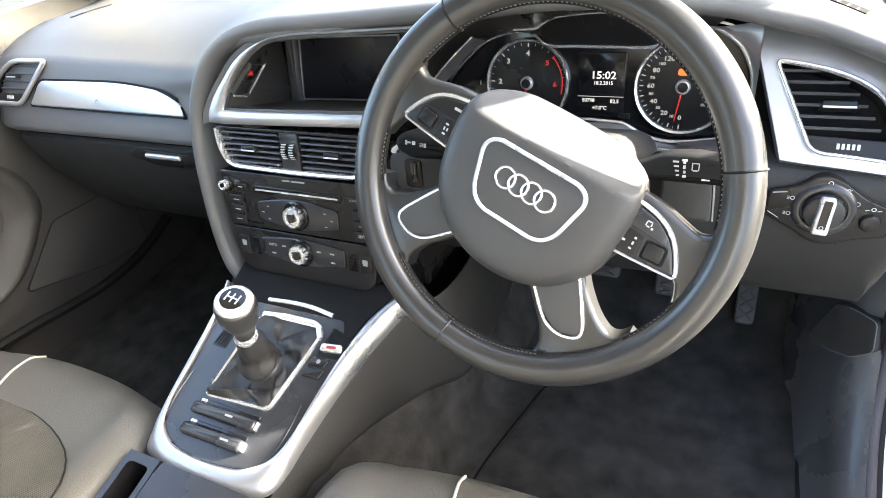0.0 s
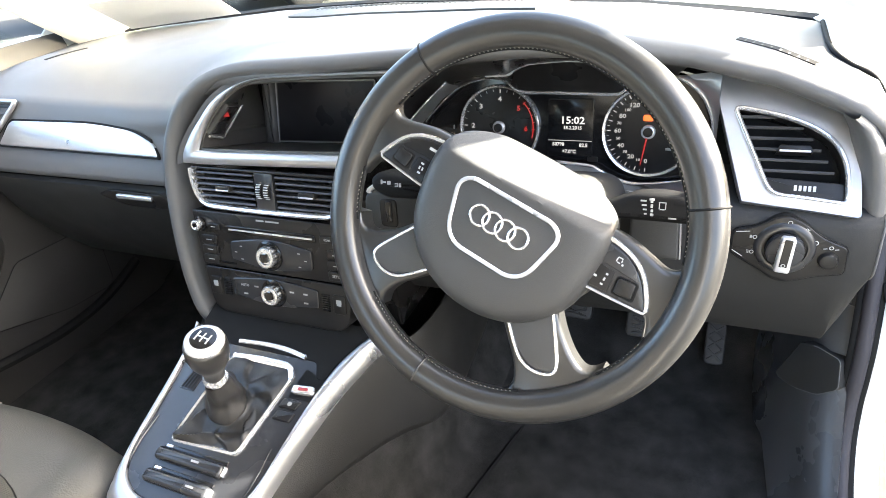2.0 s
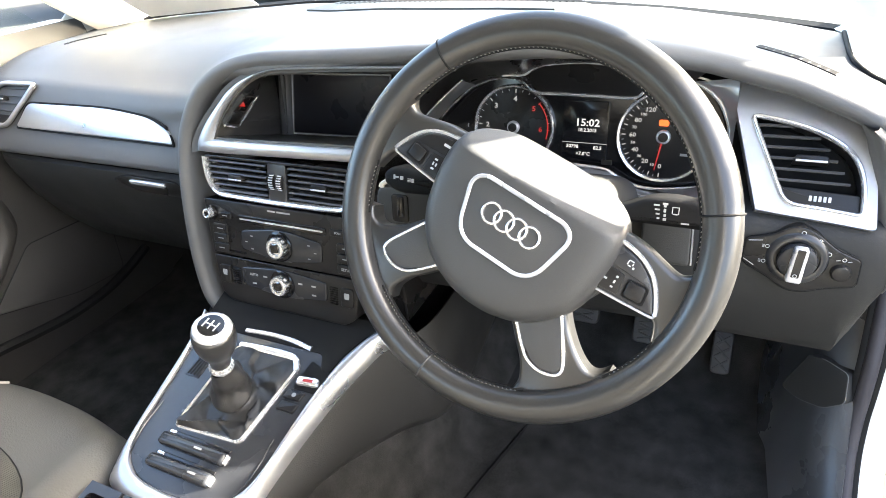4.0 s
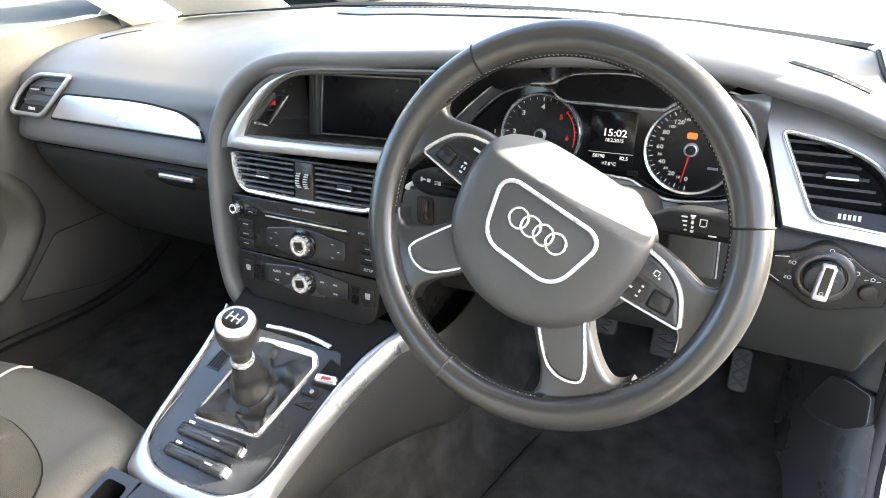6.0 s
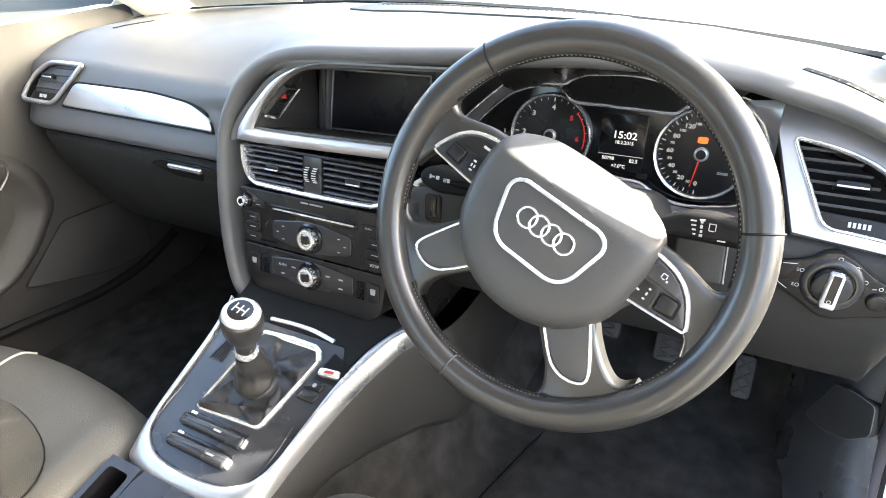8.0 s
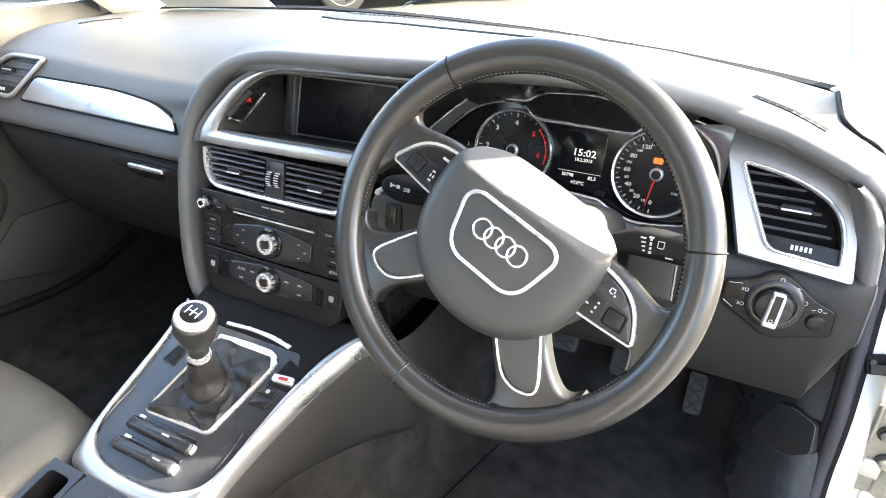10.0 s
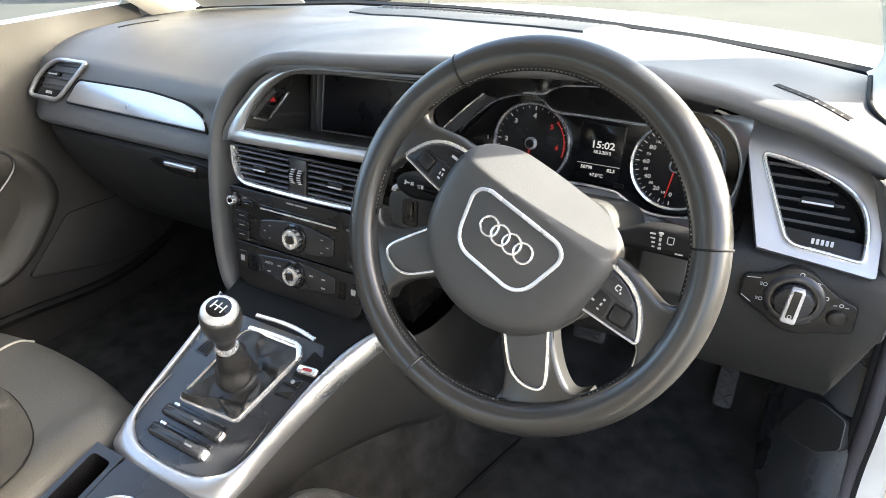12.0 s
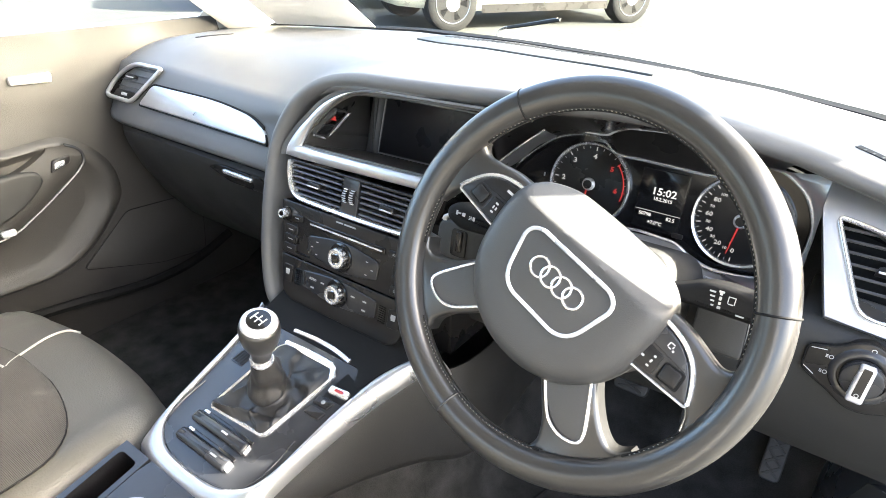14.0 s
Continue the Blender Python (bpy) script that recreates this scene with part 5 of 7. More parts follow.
def console():
    c = thing("centre_console", (0, -0.1, 0.45), "anthracite centre console with broad silver side trims", "centre console")
    inner_half = [(0.160, 0.066), (0.1375, 0.038), (0.1215, 0.007), (0.1130, -0.026), (0.1065, -0.063), (0.102, -0.11), (0.098, -0.152), (0.087, -0.180), (0.066, -0.196), (0.040, -0.2035), (0.0, -0.206)]
    inner = spline(inner_half, 4) + [Vector((-p.x, p.y)) for p in reversed(spline(inner_half, 4)[6:-1])]
    part("panel", prism([(p.x, cv(p.y)) for p in inner], CONSOLE, -0.05, 0.0, 0.002), SATIN, c, "dark satin switch panel")
    ro = [(0.190, 0.066, -0.016), (0.158, 0.041, -0.015), (0.143, 0.007, -0.015), (0.131, -0.027, -0.015), (0.122, -0.066, -0.015), (0.1145, -0.107, -0.014), (0.108, -0.152, -0.013), (0.105, -0.188, -0.011), (0.096, -0.214, -0.007), (0.060, -0.226, -0.004), (0.0, -0.229, -0.003)]
    o = spline(ro, 4)
    left = [Vector((-p.x, p.y, p.z)) for p in reversed(o[6:-1])]
    for p, q in zip(left, inner[len(o):]):
        k = min(1.0, max(0.0, (p.y + 0.09) / 0.10)) * 0.62
        p.x, p.y, p.z = p.x + (q.x - p.x) * k, p.y + (q.y - p.y) * k, p.z * (1 - k)
    o = o + left
    rows = []
    for t, h in ((0.0, -0.006), (0.0, 0.002), (0.12, 0.0042), (0.40, 0.0048)):
        rows.append([CONSOLE @ Vector((p.x + (q.x - p.x) * t, cv(p.y + (q.y - p.y) * t), h)) for p, q in zip(inner, o)])
    for t in (0.65, 0.85, 1.0):
        rows.append([CONSOLE @ Vector((p.x + (q.x - p.x) * t, cv(p.y + (q.y - p.y) * t), 0.0048 + (q.z - 0.0048) * ((t - 0.4) / 0.6) ** 1.8)) for p, q in zip(inner, o)])
    rows.append([CONSOLE @ Vector((q.x, cv(q.y), q.z - 0.008)) for q in o])
    part("side_trim", grid(rows), SILVER, c, "satin silver U-shaped trim", 180)
    # flanks down to the tunnel
    for s in (-1, 1):
        rows = []
        for p in spline([(0.165, 0.40, -0.13), (0.185, 0.22, -0.085), (0.192, 0.10, -0.035), (0.156, 0.041, -0.020), (0.130, -0.027, -0.020), (0.113, -0.107, -0.019), (0.1035, -0.188, -0.016), (0.102, -0.225, -0.012), (0.104, -0.32, 0.01), (0.104, -0.60, 0.06)], 4):
            top = CONSOLE @ Vector(((p.x - 0.003) * s, cv(p.y), p.z - 0.003))
            low = min(max(0.372, 0.416 - 0.22 * top.y), top.z - 0.07)
            rows.append([top, top + Vector((s * 0.004, 0, -0.012)), Vector((s * (abs(top.x) + 0.009), top.y, low + (top.z - low) * 0.5)), Vector((s * (abs(top.x) + 0.013), top.y, low + 0.012)), Vector((s * (abs(top.x) + 0.011), top.y, low)), Vector((s * (abs(top.x) - 0.006), top.y, low - 0.006))])
        part("flank", grid(rows, thick=0.003), FLANK, c, "dark plastic console flank", 60)
    # recess in front of the lever with a lidded tray
    part("tray_lid", prism(rpoly([(-0.125, 0.172), (0.150, 0.172), (0.132, 0.140), (0.1185, 0.112), (0.1120, 0.084), (0.100, 0.084), (0.088, 0.1075), (-0.050, 0.1075), (-0.108, 0.1075), (-0.122, 0.130)], 0.006), CONSOLE, 0, 0.0015, 0.001), RUBBER, c, "plain black tray lid")
    bar = spline([(-0.042, 0.1135), (0.0, 0.1165), (0.035, 0.1155), (0.070, 0.110)], 6)
    part("tray_handle", sweep(lift(CONSOLE, bar, 0.003), oval(0.0035, 0.002, 8), CONSOLE.col[2].to_3d()), CHROME, c, "slim chrome tray handle")
    # slotted drawer fronts behind the lever
    for v, w, mk in ((-0.0545, 0.104, 0.012), (-0.0820, 0.099, 0.024)):
        e = part("blank_switch", prism(rpoly([(-w / 2, -0.0085), (w / 2, -0.0085), (w / 2, 0.0075), (-w / 2, 0.0075)], 0.006), at(CONSOLE, -0.004, v), -0.004, 0.0105, 0.0055), SATIN, c, "raised black switch bar")
        part("bright_end", prism(rect(0.004, 0.011, 0.001, w / 2 - 0.001, 0), at(CONSOLE, -0.004, v), 0, 0.0065, 0.001), CHROME, e)
        part("marking", prism(rect(0.012, 0.0025, 0.0005, mk, 0.0), at(CONSOLE, -0.004, v), 0.0105, 0.0108), GREY_PRINT, e)
        part("front_lip", prism(rect(w * 0.96, 0.005, 0.001, 0, 0.0105), at(CONSOLE, -0.004, v), 0, 0.0022, 0.001), GLOSS, e)
        part("bright_end", prism(rect(0.010, 0.004, 0.001, -w / 2 + 0.010, 0.0105), at(CONSOLE, -0.004, v), 0.002, 0.0034, 0.0008), CHROME, e)
    # little grille
    g = part("grille", prism(rpoly([(-0.0905, 0.0300), (-0.0660, 0.0290), (-0.0645, 0.0650), (-0.0850, 0.0700)], 0.002), CONSOLE, 0, 0.0012, 0.0005), SATIN, c)
    for k in range(4):
        t = 0.15 + 0.235 * k
        a, b = (-0.0893 + 0.0215 * t, 0.0320), (-0.0845 + 0.0195 * t, 0.0665 - 0.004 * t)
        part("slot", sweep([CONSOLE @ Vector((*a, 0.0015)), CONSOLE @ Vector((*b, 0.0015))], oval(0.0017, 0.0006, 6), CONSOLE.col[2].to_3d()), RUBBER, g)
    # parking brake switch
    b = part("brake_bay", prism(rpoly([(0.0745, 0.0530), (0.1075, 0.0530), (0.1130, 0.0840), (0.0800, 0.0950)], 0.003), CONSOLE, 0, 0.001), RUBBER, c)
    part("brake_switch", prism(rect(0.031, 0.0115, 0.004), at(CONSOLE, 0.0925, cv(-0.038), 0, 6), 0.001, 0.007, 0.002), CHROME, b, "chrome parking brake lever")
    part("brake_lamp", prism(rect(0.014, 0.004, 0.001), at(CONSOLE, 0.0935, cv(-0.038), 0, 6), 0.007, 0.0074), LIT_RED, b, "red lit symbol")
    for v, mk in ((cv(-0.058), True), (cv(-0.0735), False)):
        k = part("button", prism(rpoly([(0.069, v - 0.006), (0.094, v - 0.006), (0.097, v + 0.006), (0.072, v + 0.006)], 0.0015), CONSOLE, 0, 0.003, 0.001), BLACK, c)
        if mk:
            part("marking", prism(circle(0.003, 12, 0.0835, v), CONSOLE, 0.003, 0.0033), GREY_PRINT, k)
    ridge = spline([(-0.0935, -0.012), (-0.0950, -0.050), (-0.0880, -0.082), (-0.0700, -0.1005), (-0.030, -0.1085), (0.030, -0.1085), (0.0680, -0.0990), (0.0845, -0.080), (0.0900, -0.050), (0.0890, -0.014)], 6)
    part("panel_ridge", sweep(lift(CONSOLE, ridge, 0.0004), oval(0.0011, 0.0010, 6), CONSOLE.col[2].to_3d()), SATIN, c, "fine moulded ridge round the switches")
    # rear part: storage bay, cup holder, armrest front
    REAR = axes((0, -0.30, 0.478), (1, 0, 0), (0, 0.975, 0.22))
    bay = rect(0.036, 0.110, 0.008, -0.077, 0.012, 4)
    cup = circle(0.043, 40, 0.010, 0.002)
    for panel, hole, deep in (([(-0.106, -0.30), (-0.050, -0.30), (-0.050, 0.079), (-0.106, 0.079)], bay, 0.045), ([(-0.0498, -0.30), (0.106, -0.30), (0.106, 0.079), (-0.0498, 0.079)], cup, 0.060)):
        rim = reach(hole, [Vector(p) for p in panel])
        part("rear_deck", grid([lift(REAR, rim, -0.05), lift(REAR, rim, 0.006), lift(REAR, [a * 0.985 + b * 0.015 for a, b in zip(rim, hole)], 0.008), lift(REAR, hole, 0.008)], close_u=True), SATIN, c, "satin grey rear deck")
        mid = sum(hole, Vector((0, 0))) / len(hole)
        well = grid([lift(REAR, hole, 0.008), lift(REAR, [mid + (p - mid) * 0.97 for p in hole], 0.004), lift(REAR, [mid + (p - mid) * 0.92 for p in hole], -deep), lift(REAR, [mid + (p - mid) * 0.02 for p in hole], -deep)], close_u=True)
        part("storage_bay" if hole is bay else "cup_well", well, GLOSS, c, "deep narrow storage bay" if hole is bay else "round cup holder well")
    part("cup_ring", sweep(ring_path(at(REAR, 0.010, 0.002, 0.009), 0.0435, 0, 360, 40)[:-1], oval(0.0035, 0.003, 8), REAR.col[2].to_3d(), True), MATT_CHROME, c, "satin cup holder ring")
    part("armrest", box((-0.095, -0.75, 0.47), (0.095, -0.40, 0.58), 0.025), SEAT, c, "padded armrest")


console()


def gear_lever():
    g = thing("gear_lever", (0.01, -0.07, 0.55), "gear lever with chrome-topped black knob and leather gaiter", "gear lever")
    fr = rpoly([(-0.0495, -0.0360), (0.0495, -0.0310), (0.0690, 0.0900), (-0.0400, 0.0900)], [0.008, 0.008, 0.018, 0.018], 5)
    up_c = CONSOLE.col[2].to_3d()
    part("frame", sweep(lift(CONSOLE, fr, 0.002), [(0.0026, -0.003), (0.0024, 0.002), (0.0, 0.0036), (-0.0024, 0.002), (-0.0026, -0.003)], up_c, True), CHROME, g, "chrome gaiter frame")
    part("frame_top", sweep(lift(CONSOLE, rpoly([(-0.036, 0.0905), (0.010, 0.0945), (0.056, 0.0935), (0.0675, 0.0760)], [0, 0.03, 0.014, 0], 6), 0.0035), oval(0.0044, 0.0024, 8), up_c), CHROME, g, "broad bright front edge")
    # gaiter: a low skirt with overlapping pleats, a drooping fold round the foot of the neck, and a neck gathered at the collar
    top = Vector((0.0255, -0.0990, 0.612))
    axis = Vector((0.0235, -0.012, 0.076)).normalized()
    n, rows = 144, []
    per = [Vector(p) for p in fr]
    total = [0.0]
    for i in range(len(per)):
        total.append(total[-1] + (per[(i + 1) % len(per)] - per[i]).length)
    base = []
    for k in range(n):
        d = total[-1] * k / n
        i = max(j for j in range(len(per)) if total[j] <= d)
        base.append(per[i].lerp(per[(i + 1) % len(per)], (d - total[i]) / max(1e-9, total[i + 1] - total[i])))
    head, foot = Vector((0.0255, 0.0240, 0.0745)), Vector((0.0090, 0.0180, 0.0030))
    neck_r = [(0.0, 0.0300), (0.08, 0.0230), (0.15, 0.0195), (0.21, 0.0215), (0.27, 0.0265), (0.35, 0.0262), (0.48, 0.0232), (0.64, 0.0200), (0.80, 0.0176), (0.92, 0.0158), (1.0, 0.0146)]
    pleats = [(2.75, 0.55, 0.0075, 0.5), (3.55, 0.70, 0.0090, -0.7), (4.25, 0.60, 0.0100, 0.9), (5.00, 0.65, 0.0080, -0.5), (5.75, 0.55, 0.0070, 0.4), (0.60, 0.80, 0.0100, 0.6), (1.70, 0.70, 0.0070, -0.5)]
    for j in range(19):
        t = j / 18
        row = []
        for p in base:
            a = math.atan2(p.y - foot.y, p.x - foot.x)
            rim_p = Vector((foot.x + 0.0300 * math.cos(a), foot.y + 0.0300 * math.sin(a)))
            q = p.lerp(rim_p, t)
            h = 0.0015 + 0.0035 * t * t + 0.0020 * noise.noise(Vector((q.x * 60, q.y * 60, 1.0))) * min(1, 4 * t)
            for mid, wide, tall, lean in pleats:
                x = (a - mid - lean * (t - 0.5) + 0.25 * noise.noise(Vector((q.x * 45, q.y * 45, mid))) + math.pi) % (2 * math.pi) - math.pi
                if 0 <= x < wide:
                    h += tall * (1 - x / wide) ** 0.7 * math.sin(math.pi * min(1, 0.08 + t)) ** 0.6
                elif -0.10 < x < 0:
                    h += tall * (1 + x / 0.10) * math.sin(math.pi * min(1, 0.08 + t)) ** 0.6 - 0.002 * math.sin(math.pi * -x / 0.10)
            row.append(CONSOLE @ Vector((q.x, q.y, h)))
        rows.append(row)
    for j in range(1, 29):
        q = j / 28
        row = []
        for p in base:
            a = math.atan2(p.y - foot.y, p.x - foot.x)
            droop = 0.13 * math.cos(a - 5.4) * math.sin(math.pi * q)
            r = lerp_table(neck_r, min(1, max(0, q + droop)))[0]
            r += (0.0022 * math.sin(9 * q + 1.5 * math.sin(a + 0.6)) + 0.0040 * noise.noise(Vector((math.cos(a) * 1.5, math.sin(a) * 1.5, q * 3.5)))) * math.sin(math.pi * q)
            c0 = foot.lerp(head, q)
            row.append(CONSOLE @ Vector((c0.x + r * math.cos(a), c0.y + r * math.sin(a), c0.z - 0.0060 * math.cos(a - 5.2) * math.sin(math.pi * q))))
        rows.append(row)
    part("gaiter", grid(rows, close_u=True), BOOT, g, "crumpled black leather gaiter", 70)
    m = axes(top - axis * 0.002, axis.orthogonal(), axis.cross(axis.orthogonal()))
    if m.col[2].to_3d().dot(axis) < 0:
        m = axes(top - axis * 0.002, axis.cross(axis.orthogonal()), axis.orthogonal())
    part("collar", lathe([(0.0142, 0.002), (0.0146, 0.004), (0.0146, 0.0065), (0.0136, 0.009), (0.0125, 0.012)], m, 32), CHROME, g, "satin chrome collar")
    k = part("knob", lathe([(0.0120, 0.010), (0.0124, 0.019), (0.0142, 0.028), (0.0190, 0.038), (0.0222, 0.047), (0.0236, 0.056), (0.0239, 0.0640), (0.0234, 0.0710), (0.0218, 0.0765)], m, 40), LEATHER, g, "black leather gear knob", 80)
    part("knob_ring", lathe([(0.0219, 0.0755), (0.0217, 0.0775), (0.0204, 0.0800), (0.0185, 0.0818), (0.0162, 0.0827), (0.0145, 0.0830)], m, 48), MATT_CHROME, k, "satin chrome cap")
    part("shift_plate", lathe([(0.0146, 0.0815), (0.0141, 0.0834), (0.008, 0.0843), (0, 0.0845)], m, 32), GLOSS, k, "black plate with the shift pattern")
    e = at(m, 0, 0, 0.0843)
    e = axes(e.translation, Vector((1, 0, 0)) - axis * axis.x, axis.cross(Vector((1, 0, 0))))
    for u in (-0.007, 0.0, 0.007):
        part("marking", prism(rect(0.0014, 0.012, 0, u, 0), e, -0.001, 0.0006), WHITE_PRINT, k)
    part("marking", prism(rect(0.0145, 0.0014, 0, 0, 0), e, -0.001, 0.0006), WHITE_PRINT, k)


gear_lever()


# ---- seats ----
def seat_point(u, v, w, d, cx, yf, z):
    """Cushion surface: u across (-1..1), v from front (0) to back (1)."""
    bol = max(0, (abs(u) - 0.60) / 0.40)
    e = abs(u) ** 5
    x = cx + u * w / 2
    f = math.sqrt(max(0, 1 - (1 - min(1, v / 0.22)) ** 2))
    y = yf - v * d - 0.045 * u * u * (1 - v)
    zz = z - 0.085 * (1 - f) ** 1.6 + 0.010 * math.sin(bol * math.pi * 0.8) - 0.03 * v - 0.10 * e * e
    return Vector((x, y, zz))


def front_seat(cx, yf, z, label):
    s = thing("front_seat", (cx, yf - 0.3, 0.3), label, "car seat", "front seats")
    w, d = 0.52, 0.50
    us, vs = np.linspace(-1, 1, 41), [0, 0.01, 0.03, 0.06, 0.10, 0.15, 0.2, 0.26, 0.34, 0.45, 0.6, 0.8, 1.0]
    rows = [[seat_point(u, v, w, d, cx, yf, z) for u in us] for v in vs]
    front = [Vector((p.x, p.y + 0.004, p.z - 0.03)) for p in rows[0]]
    low = [Vector((p.x * 0.98 + cx * 0.02, p.y - 0.03, z - 0.20)) for p in rows[0]]
    part("cushion", grid([low, front] + rows), SEAT, s, "dark grey leatherette cushion", 80)
    for side in (-1, 1):
        edge = [r[0 if side < 0 else -1] for r in rows]
        part("side_skirt", grid([edge, [Vector((p.x + side * 0.006, p.y, p.z - 0.05)) for p in edge], [Vector((p.x - side * 0.02, p.y, z - 0.22)) for p in edge]]), SEAT, s, "", 80)
    # ribbed centre panel, rounded at the front, a little proud
    rows = []
    for v in np.linspace(0, 1, 22) ** 2.2:
        half = 0.76 * (1 - (1 - min(1, (v + 0.002) / 0.25)) ** 4) ** 0.4545
        rows.append([seat_point(u * half, 0.228 + v * 0.772, w, d, cx, yf, z) + Vector((0, 0, 0.0035)) for u in np.linspace(-1, 1, 17)])
    part("centre_panel", grid(rows), CLOTH, s, "ribbed cloth centre panel")
    lines = []
    edge = [r[0] for r in rows[::-1]] + [r[-1] for r in rows]
    lines.append(sweep([p + Vector((0, 0, -0.0015)) for p in edge], oval(0.0016, 0.0016, 6), (0, 0, 1)))
    part("panel_seam", join(*lines), RUBBER, s, "dark sunken seam")
    for side in (-1, 1):
        run = [seat_point(side * 0.925, v, w, d, cx, yf, z) + Vector((0, 0, 0.0008)) for v in (0.02, 0.05, 0.10, 0.16, 0.24, 0.34, 0.48, 0.66, 0.86)]
        part("edge_seam", sweep(spline(run, 4), oval(0.0013, 0.0011, 6), (0, 0, 1)), THREAD, s)
    run = [seat_point(u, v, w, d, cx, yf, z) + Vector((0, 0, 0.002)) for u, v in ((-0.30, 0.03), (-0.29, 0.07), (-0.265, 0.13), (-0.235, 0.19), (-0.20, 0.25), (-0.17, 0.275))]
    part("piping", sweep(spline(run, 4), oval(0.0019, 0.0019, 6), (0, 0, 1)), PIPING, s, "pale piping")
    run = [rows[0][8] * 0 + seat_point(u, 0.275 + 0.05 * (abs(u) / 0.5) ** 2, w, d, cx, yf, z) + Vector((0, 0, 0.004)) for u in (-0.17, -0.25, -0.33, -0.42)]
    part("piping", sweep(spline(run, 4), oval(0.0019, 0.0019, 6), (0, 0, 1)), PIPING, s, "pale piping")
    back = []
    for t in np.linspace(0, 1, 10):
        zb = z - 0.02 + t * 0.62
        yb = yf - d - 0.02 - 0.26 * t
        wd = w * (1.0 - 0.18 * t)
        back.append([Vector((cx + u * wd / 2, yb + 0.05 * abs(u) ** 3, zb)) for u in np.linspace(-1, 1, 15)])
    part("backrest", grid(back, thick=0.09), SEAT, s, "upholstered backrest")
    part("headrest", box((cx - 0.13, yf - d - 0.40, z + 0.62), (cx + 0.13, yf - d - 0.29, z + 0.80), 0.035), SEAT, s)
    part("seat_base", box((cx - 0.22, yf - d, 0.25), (cx + 0.22, yf - 0.08, z - 0.10), 0.02), DARK_METAL, s)


front_seat(-0.345, -0.115, 0.505, "dark grey leatherette passenger seat with ribbed cloth centre and pale piping")
front_seat(0.375, -0.085, 0.500, "dark grey leatherette driver's seat beside the console")


# ---- passenger door ----
def passenger_door():
    d = thing("passenger_door", (-0.75, -0.3, 0.3), "closed dark grey passenger door with armrest, pocket and window", "car door")
    X = -0.735
    rows = []
    for z in (0.22, 0.30, 0.36, 0.42, 0.48, 0.54, 0.60, 0.66, 0.72, 0.78, 0.84, 0.88, 0.90, 0.905):
        row = []
        for y in np.linspace(-0.75, 0.42, 32):
            x = X + 0.02 * math.sin((z - 0.3) * 4)
            if z > 0.86:
                x -= 0.012 * (z - 0.86) / 0.04
            row.append((x, y, z))
        rows.append(row)
    part("trim_panel", grid(rows, thick=0.006), DOOR, d, "dark moulded door trim")
    m = axes((X + 0.022, 0, 0), (0, 1, 0), (0, 0, 1))  # u forward, v up, w into the cabin
    lobe = spline([(-0.62, 0.712), (-0.30, 0.714), (-0.079, 0.716), (0.005, 0.720), (0.045, 0.706), (0.081, 0.675), (0.104, 0.637), (0.110, 0.597), (0.104, 0.568), (0.083, 0.540), (0.051, 0.506), (0.007, 0.472), (-0.043, 0.453), (-0.110, 0.450), (-0.25, 0.452), (-0.62, 0.455)], 4)
    mid = Vector((-0.16, 0.585))

    def inset(k, w):
        return [m @ Vector((p.x + (mid.x - p.x) * k * (0.25 if p.x < -0.3 else 1.0), p.y + (mid.y - p.y) * k, w)) for p in lobe]
    part("armrest_pod", grid([inset(-0.06, -0.004), inset(-0.015, 0.006), inset(0.02, 0.017), inset(0.07, 0.021), inset(0.11, 0.017), inset(0.16, 0.006), inset(0.30, 0.000), inset(0.55, 0.002), inset(0.97, 0.010)]), DOOR, d, "moulded lobe with a rounded lip round the map pocket", 70)
    outer = spline([(0.020, 0.712), (0.040, 0.700), (0.049, 0.682), (0.038, 0.660), (-0.008, 0.626), (-0.069, 0.588), (-0.124, 0.566), (-0.30, 0.548), (-0.55, 0.545)], 5)
    inner = spline([(-0.010, 0.712), (-0.012, 0.706), (-0.020, 0.700), (-0.041, 0.688), (-0.070, 0.676), (-0.095, 0.665), (-0.150, 0.645), (-0.32, 0.61), (-0.55, 0.60)], 5)
    part("armrest", grid([lift(m, outer, -0.002), lift(m, outer, 0.026), lift(m, [a.lerp(b, 0.06) for a, b in zip(outer, inner)], 0.032), lift(m, [a.lerp(b, 0.5) for a, b in zip(outer, inner)], 0.030), lift(m, inner, 0.024), lift(m, inner, 0.0)]), DOOR, d, "sloping armrest with a pull edge", 60)
    part("pull_edge", sweep(lift(m, outer, 0.030), oval(0.0032, 0.0030, 8), (1, 0, 0)), SATIN, d, "smooth rounded pull edge")
    pad = rpoly([(-0.50, 0.665), (-0.062, 0.680), (-0.036, 0.674), (-0.030, 0.655), (-0.050, 0.632), (-0.085, 0.608), (-0.130, 0.590), (-0.50, 0.575)], [0.01, 0.02, 0.012, 0.012, 0.02, 0.02, 0.02, 0.01], 4)
    part("pad", prism(pad, m, 0.018, 0.036, 0.007), KNEE, d, "padded dark elbow rest")
    sw = part("window_switch", prism(rpoly([(-0.016, 0.664), (0.022, 0.676), (0.026, 0.692), (-0.008, 0.688)], 0.005), m, 0.026, 0.0335, 0.002), BLACK, d, "black window switch")
    part("switch_tip", prism(rpoly([(-0.010, 0.672), (0.010, 0.676), (0.012, 0.686), (-0.006, 0.684)], 0.003), m, 0.0335, 0.039, 0.002), CHROME, sw, "bright switch tip")
    part("release_lever", prism(rect(0.024, 0.012, 0.004, -0.114, 0.5775), m, 0.032, 0.040, 0.002), MATT_CHROME, d, "satin release lever")
